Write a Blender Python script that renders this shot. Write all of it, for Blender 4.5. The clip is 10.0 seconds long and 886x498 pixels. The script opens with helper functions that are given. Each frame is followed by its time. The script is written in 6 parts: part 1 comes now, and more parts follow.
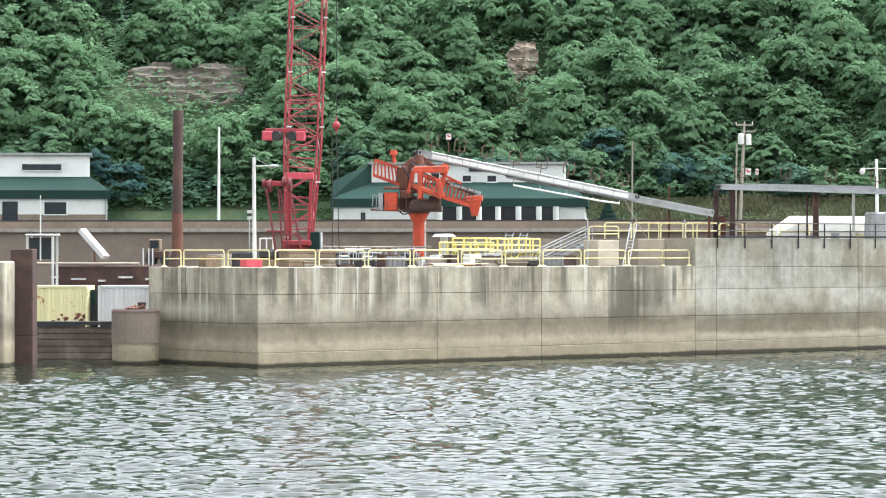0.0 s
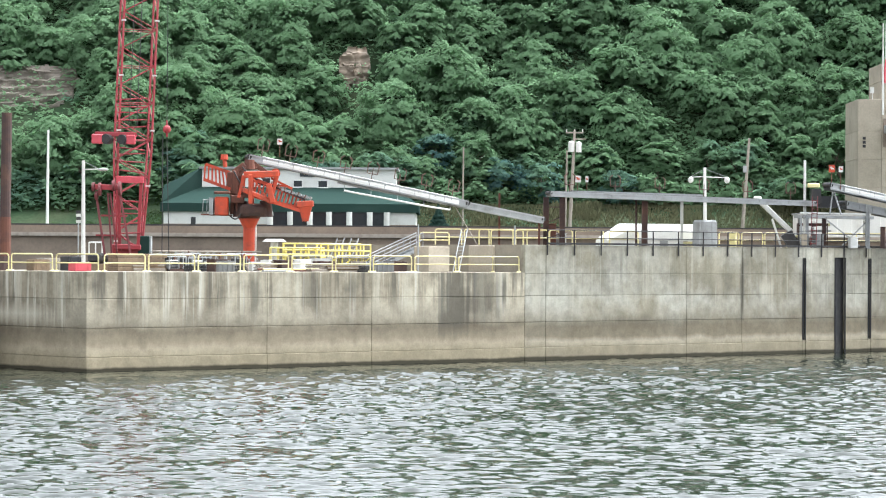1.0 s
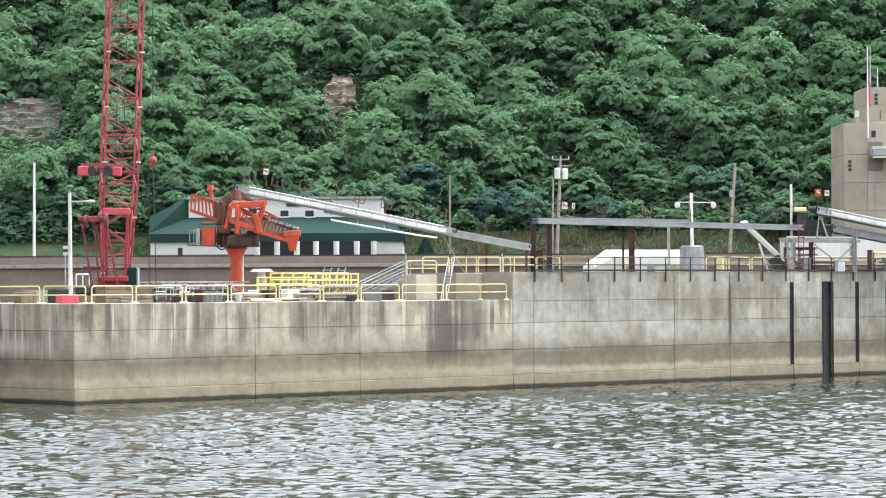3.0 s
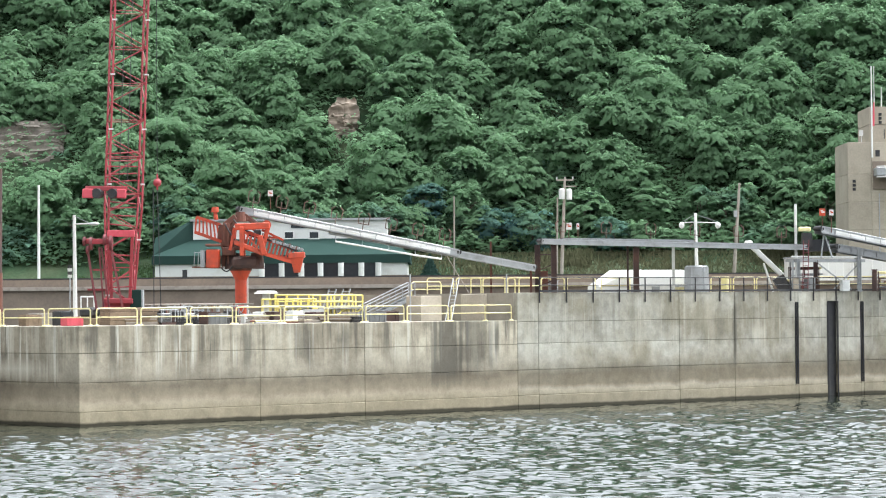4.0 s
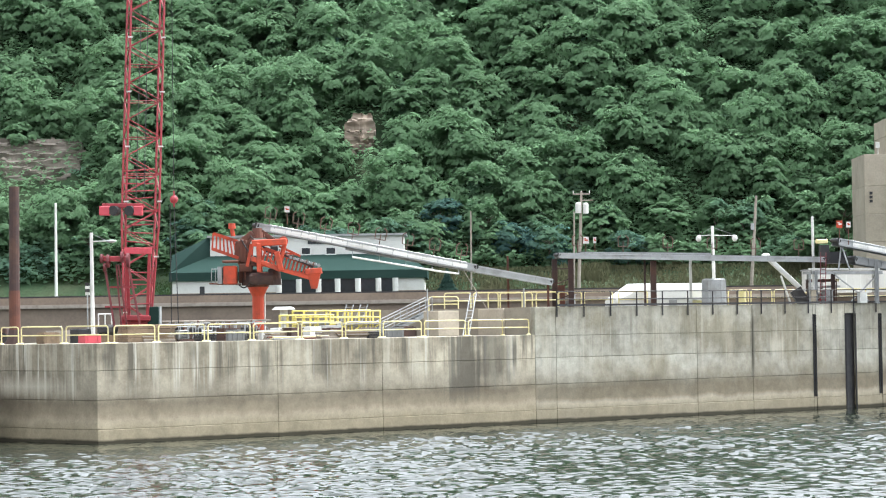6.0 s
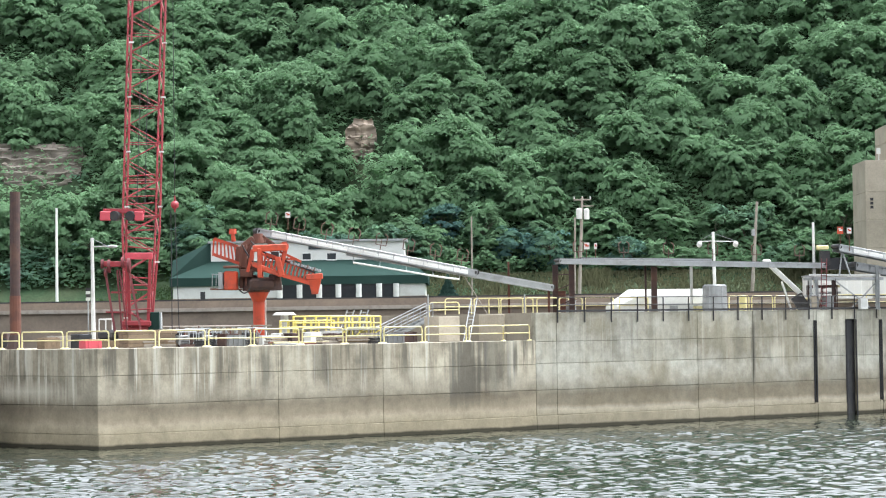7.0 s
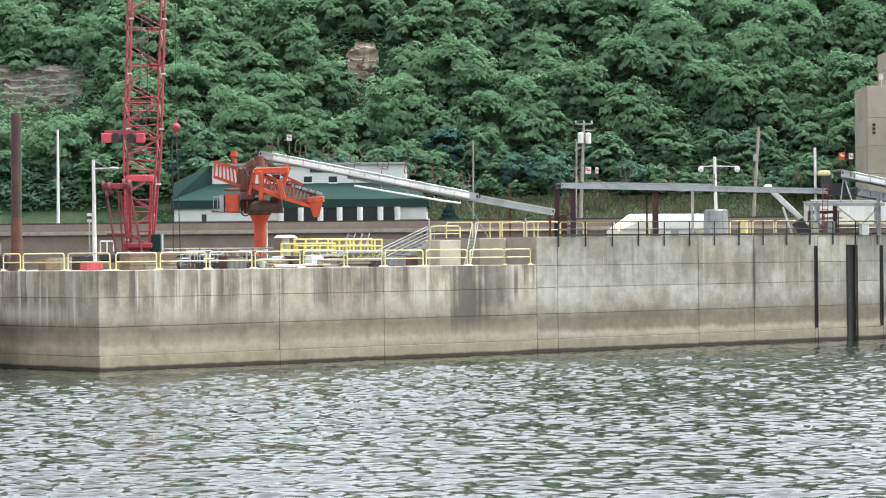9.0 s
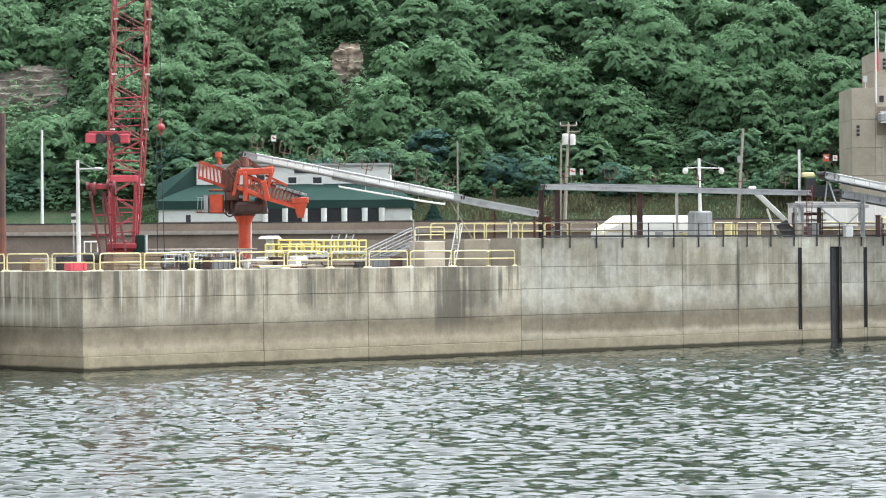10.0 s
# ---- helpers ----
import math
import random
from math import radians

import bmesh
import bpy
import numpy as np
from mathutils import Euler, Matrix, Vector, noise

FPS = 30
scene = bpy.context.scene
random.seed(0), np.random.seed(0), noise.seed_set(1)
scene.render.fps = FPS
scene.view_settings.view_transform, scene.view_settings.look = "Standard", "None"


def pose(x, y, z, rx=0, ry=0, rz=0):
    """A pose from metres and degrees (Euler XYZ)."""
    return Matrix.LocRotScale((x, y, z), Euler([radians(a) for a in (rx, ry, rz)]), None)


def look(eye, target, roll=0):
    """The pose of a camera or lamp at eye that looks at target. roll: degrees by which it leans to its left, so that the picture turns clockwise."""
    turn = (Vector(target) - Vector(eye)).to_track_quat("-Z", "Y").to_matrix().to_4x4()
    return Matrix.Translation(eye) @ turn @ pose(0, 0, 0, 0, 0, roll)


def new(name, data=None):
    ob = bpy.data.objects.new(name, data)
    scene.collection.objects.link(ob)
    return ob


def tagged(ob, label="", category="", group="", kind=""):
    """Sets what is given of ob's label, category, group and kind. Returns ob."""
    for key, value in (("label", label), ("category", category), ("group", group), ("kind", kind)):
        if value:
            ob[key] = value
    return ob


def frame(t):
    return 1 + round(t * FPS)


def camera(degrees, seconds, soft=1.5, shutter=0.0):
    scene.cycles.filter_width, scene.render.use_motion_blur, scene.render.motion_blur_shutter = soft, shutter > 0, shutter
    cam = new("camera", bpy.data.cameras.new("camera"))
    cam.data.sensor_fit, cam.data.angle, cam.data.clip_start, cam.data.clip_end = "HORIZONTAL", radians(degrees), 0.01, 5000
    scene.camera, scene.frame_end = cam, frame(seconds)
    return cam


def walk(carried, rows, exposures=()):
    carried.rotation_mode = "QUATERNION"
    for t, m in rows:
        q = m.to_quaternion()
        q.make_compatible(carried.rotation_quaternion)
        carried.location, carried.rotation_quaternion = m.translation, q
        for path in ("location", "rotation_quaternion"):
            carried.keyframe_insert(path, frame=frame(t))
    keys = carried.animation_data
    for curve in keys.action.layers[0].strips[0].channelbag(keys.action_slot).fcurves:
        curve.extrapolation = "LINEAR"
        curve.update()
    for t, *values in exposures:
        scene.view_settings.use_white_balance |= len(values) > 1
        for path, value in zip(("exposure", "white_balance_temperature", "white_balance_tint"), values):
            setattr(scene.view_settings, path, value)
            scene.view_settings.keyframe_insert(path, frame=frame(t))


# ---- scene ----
# ---- camera and its way ----
cam = camera(18.684, 10.0, soft=1.1)
ROWS = [
    (0.0, pose(0, 0, 7.1, 90.032, 0.001, 3.703)),
    (0.5, pose(0, 0, 7.1, 90.183, -0.421, 2.088)),
    (1.0, pose(0, 0, 7.1, 90.163, -0.366, 0.100)),
    (1.5, pose(0, 0, 7.1, 90.119, -0.254, -0.493)),
    (2.0, pose(0, 0, 7.1, 90.251, -0.087, -0.504)),
    (2.5, pose(0, 0, 7.1, 90.498, 0.098, -0.308)),
    (4.0, pose(0, 0, 7.1, 91.209, 0.497, -0.066)),
    (4.5, pose(0, 0, 7.1, 91.358, 0.550, 0.013)),
    (5.0, pose(0, 0, 7.1, 91.465, 0.935, 0.084)),
    (5.5, pose(0, 0, 7.1, 91.485, 0.933, 0.271)),
    (7.0, pose(0, 0, 7.1, 91.650, 0.840, 0.318)),
    (7.5, pose(0, 0, 7.1, 91.658, 0.689, 0.394)),
    (8.0, pose(0, 0, 7.1, 91.444, 0.635, 0.465)),
    (8.5, pose(0, 0, 7.1, 90.779, 0.627, 0.450)),
    (9.0, pose(0, 0, 7.1, 90.025, 0.553, 0.340)),
    (9.5, pose(0, 0, 7.1, 89.986, 0.558, 0.180)),
    (10.0, pose(0, 0, 7.1, 90.046, 0.448, 0.006)),
]
walk(cam, ROWS, exposures=[(0.0, 2.32, 6050, 8), (3.0, 2.25, 6050, 8), (7.5, 2.25, 6050, 8), (9.0, 2.15, 6050, 8), (10.0, 2.15, 6050, 8)])

# ---- light: bright overcast ----
world = bpy.data.worlds.new("overcast")
scene.world = world
world.use_nodes = True
wn, wl = world.node_tree.nodes, world.node_tree.links
sky = wn.new("ShaderNodeTexSky")
sky.sky_type = "NISHITA"
sky.sun_disc = False
sky.sun_elevation = radians(66)
sky.sun_rotation = radians(65)
sky.air_density, sky.dust_density, sky.ozone_density = 1.0, 5.0, 2.0
grey_veil = wn.new("ShaderNodeHueSaturation")  # cloud cover takes most of the blue
grey_veil.inputs["Saturation"].default_value = 0.07
wl.new(sky.outputs[0], grey_veil.inputs["Color"])
wl.new(grey_veil.outputs[0], wn["Background"].inputs[0])
wn["Background"].inputs[1].default_value = 0.15
sun = new("sun", bpy.data.lights.new("sun", "SUN"))
sun.data.energy, sun.data.angle, sun.data.color = 0.5, radians(35), (1.0, 0.97, 0.92)
sun.matrix_world = look((73.8, 34.4, 183.0), (0, 0, 0))


# ---- plan of the lock wall ----
CORNER = Vector((-21.72, 162.0))
ALONG = Vector((math.sin(radians(49.7)), math.cos(radians(49.7))))
FRONT = Vector((ALONG.y, -ALONG.x))
NOSE = Vector((-29.8, 170.0))
LOW, HIGH = 6.05, 7.95


# ---- materials ----
def rgb(r, g, b):
    return (r, g, b, 1)


def nodes_of(name):
    m = bpy.data.materials.new(name)
    m.use_nodes = True
    return m, m.node_tree.nodes, m.node_tree.links, m.node_tree.nodes["Principled BSDF"]


def math_node(n, l, op, a, b=None, clamp=False):
    k = n.new("ShaderNodeMath")
    k.operation, k.use_clamp = op, clamp
    for i, v in enumerate((a, b)):
        if v is None:
            continue
        if isinstance(v, (int, float)):
            k.inputs[i].default_value = v
        else:
            l.new(v, k.inputs[i])
    return k.outputs[0]


def noise_node(n, l, vec, scale, detail=4, rough=0.55, stretch=None):
    if stretch:
        mp = n.new("ShaderNodeMapping")
        mp.inputs["Scale"].default_value = stretch
        l.new(vec, mp.inputs["Vector"])
        vec = mp.outputs[0]
    k = n.new("ShaderNodeTexNoise")
    k.inputs["Scale"].default_value, k.inputs["Detail"].default_value, k.inputs["Roughness"].default_value = scale, detail, rough
    l.new(vec, k.inputs["Vector"])
    return k.outputs["Fac"]


def ramp(n, l, fac, stops):
    k = n.new("ShaderNodeValToRGB")
    e = k.color_ramp.elements
    while len(e) < len(stops):
        e.new(0.5)
    for i, (p, c) in enumerate(stops):
        e[i].position, e[i].color = p, (c, c, c, 1) if isinstance(c, (int, float)) else rgb(*c)
    l.new(fac, k.inputs[0])
    return k.outputs[0]


def mix(n, l, fac, a, b, mode="MIX"):
    k = n.new("ShaderNodeMix")
    k.data_type, k.blend_type = "RGBA", mode
    for i, v in ((0, fac), (6, a), (7, b)):
        if isinstance(v, (int, float)):
            k.inputs[i].default_value = v
        elif isinstance(v, tuple):
            k.inputs[i].default_value = rgb(*v)
        else:
            l.new(v, k.inputs[i])
    return k.outputs[2]


def worn(name, color, other, rough=0.6, metal=0.0, scale=1.5, amount=(0.45, 0.7), grain=18.0, bump=0.15, spread=0.12):
    """Paint, steel, wood or stone: a base colour with patches of another, fine grain, a shade of its own for each object."""
    m, n, l, p = nodes_of(name)
    pos = n.new("ShaderNodeNewGeometry").outputs["Position"]
    patch = ramp(n, l, noise_node(n, l, pos, scale, 6, 0.65), [(amount[0], 0.0), (amount[1], 1.0)])
    fine = noise_node(n, l, pos, grain, 3)
    col = mix(n, l, patch, color, other)
    col = mix(n, l, 0.35, col, ramp(n, l, fine, [(0.3, 0.55), (0.7, 1.0)]), "MULTIPLY")
    own = math_node(n, l, "MULTIPLY_ADD", n.new("ShaderNodeObjectInfo").outputs["Random"], 2 * spread)
    own.node.inputs[2].default_value = 1 - spread
    hsv = n.new("ShaderNodeHueSaturation")
    l.new(own, hsv.inputs["Value"])
    l.new(col, hsv.inputs["Color"])
    l.new(hsv.outputs[0], p.inputs["Base Color"])
    p.inputs["Roughness"].default_value, p.inputs["Metallic"].default_value = rough, metal
    b = n.new("ShaderNodeBump")
    b.inputs["Strength"].default_value, b.inputs["Distance"].default_value = bump, 0.02
    l.new(fine, b.inputs["Height"])
    l.new(b.outputs[0], p.inputs["Normal"])
    return m


def wall_concrete(name, light, shade, band, streaks, stains):
    """Old cast concrete. band: (height, colour) of the tide marks, up from the water; streaks: how much run-off;
    stains: (metres along the wall, half width, lowest, highest, how much; below 0 pale lime, above 0 dark damp)."""
    m, n, l, p = nodes_of(name)
    pos = n.new("ShaderNodeNewGeometry").outputs["Position"]
    sep = n.new("ShaderNodeSeparateXYZ")
    l.new(pos, sep.inputs[0])
    dot = n.new("ShaderNodeVectorMath")
    dot.operation = "DOT_PRODUCT"
    l.new(pos, dot.inputs[0])
    dot.inputs[1].default_value = (ALONG.x, ALONG.y, 0)
    along = math_node(n, l, "SUBTRACT", dot.outputs["Value"], CORNER.dot(ALONG))
    z = sep.outputs[2]
    rnd = n.new("ShaderNodeObjectInfo").outputs["Random"]
    blot = noise_node(n, l, pos, 0.22, 6, 0.6)
    base = mix(n, l, ramp(n, l, blot, [(0.41, 0.0), (0.59, 1.0)]), light, shade)
    base = mix(n, l, 1.0, base, ramp(n, l, rnd, [(0.0, 0.78), (1.0, 1.1)]), "MULTIPLY")
    mott = ramp(n, l, noise_node(n, l, pos, 1.1, 7, 0.72), [(0.34, 0.62), (0.64, 1.12)])
    base = mix(n, l, 0.75, base, mott, "MULTIPLY")
    # run-off: upright streaks, dark and pale, in stretches
    streak = noise_node(n, l, pos, 1.0, 5, 0.62, (0.95, 0.95, 0.06))
    fine_streak = noise_node(n, l, pos, 1.0, 3, 0.6, (2.6, 2.6, 0.10))
    high = n.new("ShaderNodeMapRange")
    high.inputs[1].default_value, high.inputs[2].default_value = 2.6, 4.8
    l.new(math_node(n, l, "ADD", z, math_node(n, l, "MULTIPLY", math_node(n, l, "SUBTRACT", fine_streak, 0.5), 3.5)), high.inputs[0])
    runs = math_node(n, l, "MULTIPLY", high.outputs[0], streaks)
    base = mix(n, l, math_node(n, l, "MULTIPLY", ramp(n, l, streak, [(0.53, 0.0), (0.64, 0.85)]), runs), base, (0.098, 0.088, 0.068))
    base = mix(n, l, math_node(n, l, "MULTIPLY", ramp(n, l, streak, [(0.36, 0.8), (0.49, 0.0)]), runs), base, (0.44, 0.41, 0.325))
    base = mix(n, l, math_node(n, l, "MULTIPLY", ramp(n, l, fine_streak, [(0.58, 0.0), (0.66, 0.8)]), runs), base, (0.48, 0.455, 0.38))
    # tide marks
    wob = math_node(n, l, "MULTIPLY", math_node(n, l, "SUBTRACT", noise_node(n, l, pos, 0.5, 5, 0.65, (1, 1, 0.25)), 0.5), 0.9)
    zr = n.new("ShaderNodeMapRange")
    zr.inputs[1].default_value, zr.inputs[2].default_value = 0.0, 4.0
    l.new(math_node(n, l, "ADD", z, wob), zr.inputs[0])
    cover = ramp(n, l, zr.outputs[0], [(0.0, 0.9), (0.58, 0.85), (0.70, 0.55), (1.0, 0.0)])
    tone = mix(n, l, 0.55, ramp(n, l, zr.outputs[0], [(h / 4, c) for h, c in band]), mott, "MULTIPLY")
    base = mix(n, l, cover, base, tone)
    # stains of their own
    edge = math_node(n, l, "MULTIPLY", math_node(n, l, "SUBTRACT", fine_streak, 0.5), 1.6)
    for s0, half, low, top, much in stains:
        a = math_node(n, l, "ABSOLUTE", math_node(n, l, "SUBTRACT", along, s0))
        a = math_node(n, l, "SUBTRACT", half, a)
        a = math_node(n, l, "ADD", a, math_node(n, l, "MULTIPLY", math_node(n, l, "ADD", edge, math_node(n, l, "SUBTRACT", blot, 0.5)), half * 1.5))
        a = math_node(n, l, "MULTIPLY", a, 1.5 / max(half, 0.3), True)
        b = math_node(n, l, "ABSOLUTE", math_node(n, l, "SUBTRACT", z, (low + top) / 2))
        b = math_node(n, l, "SUBTRACT", (top - low) / 2, b)
        b = math_node(n, l, "MULTIPLY", math_node(n, l, "ADD", b, edge), 0.9, True)
        fac = math_node(n, l, "MULTIPLY", math_node(n, l, "MULTIPLY", a, b), abs(much))
        base = mix(n, l, fac, base, (0.080, 0.073, 0.057) if much > 0 else (0.45, 0.42, 0.335))
    wet = n.new("ShaderNodeMapRange")
    wet.inputs[1].default_value, wet.inputs[2].default_value, wet.inputs[3].default_value, wet.inputs[4].default_value = 0.16, 0.30, 0.95, 0.0
    l.new(math_node(n, l, "ADD", z, math_node(n, l, "MULTIPLY", wob, 0.25)), wet.inputs[0])
    base = mix(n, l, wet.outputs[0], base, (0.030, 0.026, 0.016))
    fine = noise_node(n, l, pos, 9, 6, 0.7)
    base = mix(n, l, 0.4, base, ramp(n, l, fine, [(0.3, 0.6), (0.65, 1.0)]), "MULTIPLY")
    l.new(base, p.inputs["Base Color"])
    p.inputs["Roughness"].default_value = 0.9
    p.inputs["Specular IOR Level"].default_value = 0.25
    b = n.new("ShaderNodeBump")
    b.inputs["Strength"].default_value, b.inputs["Distance"].default_value = 0.35, 0.04
    l.new(fine, b.inputs["Height"])
    l.new(b.outputs[0], p.inputs["Normal"])
    return m


def water_material():
    m, n, l, p = nodes_of("river_water")
    pos = n.new("ShaderNodeNewGeometry").outputs["Position"]
    murk = noise_node(n, l, pos, 0.05, 3)
    l.new(mix(n, l, murk, (0.008, 0.013, 0.009), (0.015, 0.019, 0.012)), p.inputs["Base Color"])
    p.inputs["Roughness"].default_value, p.inputs["IOR"].default_value = 0.03, 1.33
    b = n.new("ShaderNodeBump")
    b.inputs["Strength"].default_value, b.inputs["Distance"].default_value = 0.4, 0.03
    l.new(noise_node(n, l, pos, 4.5, 3, 0.6), b.inputs["Height"])
    l.new(b.outputs[0], p.inputs["Normal"])
    return m


def leaf_material(name, dark, light, warm):
    m, n, l, p = nodes_of(name)
    geo = n.new("ShaderNodeNewGeometry")
    grove = noise_node(n, l, geo.outputs["Position"], 0.10, 3)
    kind = n.new("ShaderNodeAttribute")  # each tree of the woods has its own tone, lighter towards +x
    kind.attribute_name = "leaf_tone"
    both_tones = math_node(n, l, "ADD", math_node(n, l, "MULTIPLY", grove, 1.3), math_node(n, l, "MULTIPLY", math_node(n, l, "ADD", kind.outputs["Fac"], n.new("ShaderNodeObjectInfo").outputs["Random"]), 0.7))
    col = mix(n, l, ramp(n, l, both_tones, [(0.6, 0.0), (1.55, 1.0)]), dark, light)
    col = mix(n, l, math_node(n, l, "MULTIPLY", geo.outputs["Random Per Island"], 0.18), col, warm)
    l.new(col, p.inputs["Base Color"])
    p.inputs["Roughness"].default_value = 0.8
    p.inputs["Specular IOR Level"].default_value = 0.1
    thin = n.new("ShaderNodeBsdfTranslucent")
    l.new(col, thin.inputs["Color"])
    both = n.new("ShaderNodeMixShader")
    both.inputs[0].default_value = 0.66
    l.new(p.outputs[0], both.inputs[1])
    l.new(thin.outputs[0], both.inputs[2])
    l.new(both.outputs[0], n["Material Output"].inputs["Surface"])
    return m


def ground_material():
    m, n, l, p = nodes_of("bank_and_forest_floor")
    pos = n.new("ShaderNodeNewGeometry").outputs["Position"]
    a = ramp(n, l, noise_node(n, l, pos, 0.25, 5), [(0.4, 0.0), (0.62, 1.0)])
    col = mix(n, l, a, (0.034, 0.062, 0.032), (0.056, 0.072, 0.040))
    f = noise_node(n, l, pos, 3.0, 5, 0.7)
    col = mix(n, l, 0.6, col, ramp(n, l, f, [(0.3, 0.4), (0.7, 1.0)]), "MULTIPLY")
    l.new(col, p.inputs["Base Color"])
    p.inputs["Roughness"].default_value = 0.95
    p.inputs["Specular IOR Level"].default_value = 0.05
    return m


TIDE = [(0.2, (0.245, 0.208, 0.136)), (0.85, (0.275, 0.234, 0.157)), (1.35, (0.35, 0.300, 0.212)), (1.75, (0.23, 0.192, 0.132)), (2.55, (0.125, 0.102, 0.070)), (3.2, (0.25, 0.225, 0.175))]
CONCRETE = wall_concrete("low_wall_concrete", (0.415, 0.372, 0.280), (0.245, 0.214, 0.156), TIDE, 1.0, [
    (0.6, 0.6, 4.2, 6.3, 0.75), (12.5, 0.9, 2.8, 6.4, 0.65), (6.9, 0.3, 4.4, 6.3, 0.5), (29.0, 2.0, 1.6, 7.2, 0.8), (31.6, 1.8, 2.4, 7.0, 0.6),
    (33.6, 0.25, 3.4, 6.4, 0.8), (16.8, 0.9, 3.4, 6.4, 0.5), (20.4, 0.5, 4.0, 6.4, 0.55), (25.0, 1.8, 3.5, 4.6, -0.75), (4.4, 0.12, 2.6, 4.2, -0.9), (2.4, 0.1, 2.7, 3.6, -0.8), (-0.6, 0.5, 2.7, 4.2, -0.9)])
NEWER = wall_concrete("raised_wall_concrete", (0.385, 0.370, 0.308), (0.240, 0.218, 0.160), [(0.2, (0.23, 0.198, 0.134)), (0.85, (0.265, 0.229, 0.158)), (1.25, (0.36, 0.318, 0.235)), (1.6, (0.175, 0.146, 0.098)), (2.6, (0.135, 0.112, 0.075)), (3.5, (0.22, 0.19, 0.138))], 0.3, [
    (57.0, 0.22, 2.4, 7.6, 0.95), (59.6, 0.9, 3.8, 5.9, -0.6), (61.9, 0.1, 3.4, 7.2, -0.7), (44.6, 0.3, 4.6, 8.3, 0.4), (36.4, 0.5, 2.8, 6.2, -0.45), (47.0, 5.5, 2.0, 3.2, 0.45)])
DECK = worn("deck_concrete", (0.25, 0.222, 0.172), (0.17, 0.150, 0.118), 0.9, 0, 0.6)
PALE = worn("pale_concrete", (0.36, 0.315, 0.245), (0.26, 0.225, 0.172), 0.85, 0, 0.35, (0.4, 0.7), 6)
WATER = water_material()
GROUND = ground_material()
# LEAF carries distance haze in its colours: bluer and paler than real foliage
LEAF = leaf_material("leaves", (0.066, 0.146, 0.164), (0.156, 0.260, 0.143), (0.168, 0.248, 0.132))
STRAW = leaf_material("dry_grass", (0.070, 0.090, 0.048), (0.125, 0.120, 0.070), (0.075, 0.105, 0.045))
MEADOW = leaf_material("green_grass", (0.038, 0.075, 0.028), (0.060, 0.100, 0.036), (0.080, 0.105, 0.045))
BARK = worn("bark", (0.09, 0.075, 0.055), (0.14, 0.12, 0.09), 0.9, 0, 1.0)
ROCK = worn("sandstone", (0.25, 0.195, 0.145), (0.17, 0.14, 0.11), 0.95, 0, 0.5, (0.35, 0.65), 4, 0.5)
RED = worn("faded_red_paint", (0.27, 0.022, 0.030), (0.19, 0.030, 0.034), 0.55, 0, 0.8, (0.45, 0.75))
DARKRED = worn("dark_red_steel", (0.12, 0.018, 0.022), (0.17, 0.028, 0.03), 0.6, 0, 0.9)
PINK = worn("sun_bleached_red", (0.46, 0.055, 0.075), (0.33, 0.035, 0.045), 0.5, 0, 0.9)
ORANGE = worn("orange_paint", (0.46, 0.052, 0.014), (0.20, 0.040, 0.020), 0.6, 0, 1.4, (0.46, 0.72))
RUST = worn("rusted_steel", (0.14, 0.055, 0.035), (0.07, 0.035, 0.028), 0.85, 0.1, 1.2)
HOOK = worn("brown_hook_steel", (0.105, 0.058, 0.042), (0.07, 0.04, 0.03), 0.85, 0.0, 1.5)
DARKRUST = worn("dark_rusted_sheet", (0.052, 0.031, 0.027), (0.095, 0.050, 0.034), 0.85, 0.1, 0.9)
BLACK = worn("black_steel", (0.018, 0.018, 0.020), (0.05, 0.045, 0.04), 0.6, 0.2, 1.0)
GREY = worn("galvanised_steel", (0.31, 0.32, 0.32), (0.21, 0.21, 0.205), 0.5, 0.3, 0.9)
WHITE = worn("white_paint", (0.58, 0.58, 0.55), (0.42, 0.40, 0.36), 0.55, 0, 0.6, (0.5, 0.8))
YELLOW = worn("safety_yellow_paint", (0.64, 0.56, 0.27), (0.56, 0.51, 0.32), 0.5, 0, 1.2, (0.5, 0.8))
BRIGHT = worn("bright_yellow_paint", (0.62, 0.52, 0.12), (0.55, 0.47, 0.22), 0.5, 0, 1.2, (0.5, 0.8))
LEDGE = worn("grey_weathered_ledge", (0.21, 0.180, 0.150), (0.13, 0.112, 0.092), 0.95, 0, 0.6, (0.35, 0.65), 3, 0.6)
DULL = worn("dull_grey_steel", (0.20, 0.205, 0.205), (0.14, 0.14, 0.135), 0.6, 0.2, 0.9)
CREAM = worn("faded_yellow_paint", (0.62, 0.56, 0.26), (0.58, 0.53, 0.36), 0.55, 0, 0.9, (0.4, 0.8))
GREEN = worn("green_roof_metal", (0.020, 0.040, 0.034), (0.026, 0.048, 0.041), 0.9, 0.0, 0.25)
GREEN.node_tree.nodes["Principled BSDF"].inputs["Specular IOR Level"].default_value = 0.05  # chalky old paint
TIMBER = worn("weathered_timber", (0.17, 0.12, 0.075), (0.10, 0.07, 0.045), 0.9, 0, 1.4)
POLEWOOD = worn("grey_pole_wood", (0.27, 0.24, 0.20), (0.18, 0.15, 0.12), 0.9, 0, 1.4)
BROWNWALL = worn("brown_stained_concrete", (0.22, 0.175, 0.135), (0.15, 0.12, 0.094), 0.9, 0, 0.35, (0.35, 0.7), 5)
GLASS = worn("dark_glass", (0.02, 0.025, 0.028), (0.03, 0.035, 0.04), 0.12, 0, 0.5, (0.4, 0.7), 5, 0.0)


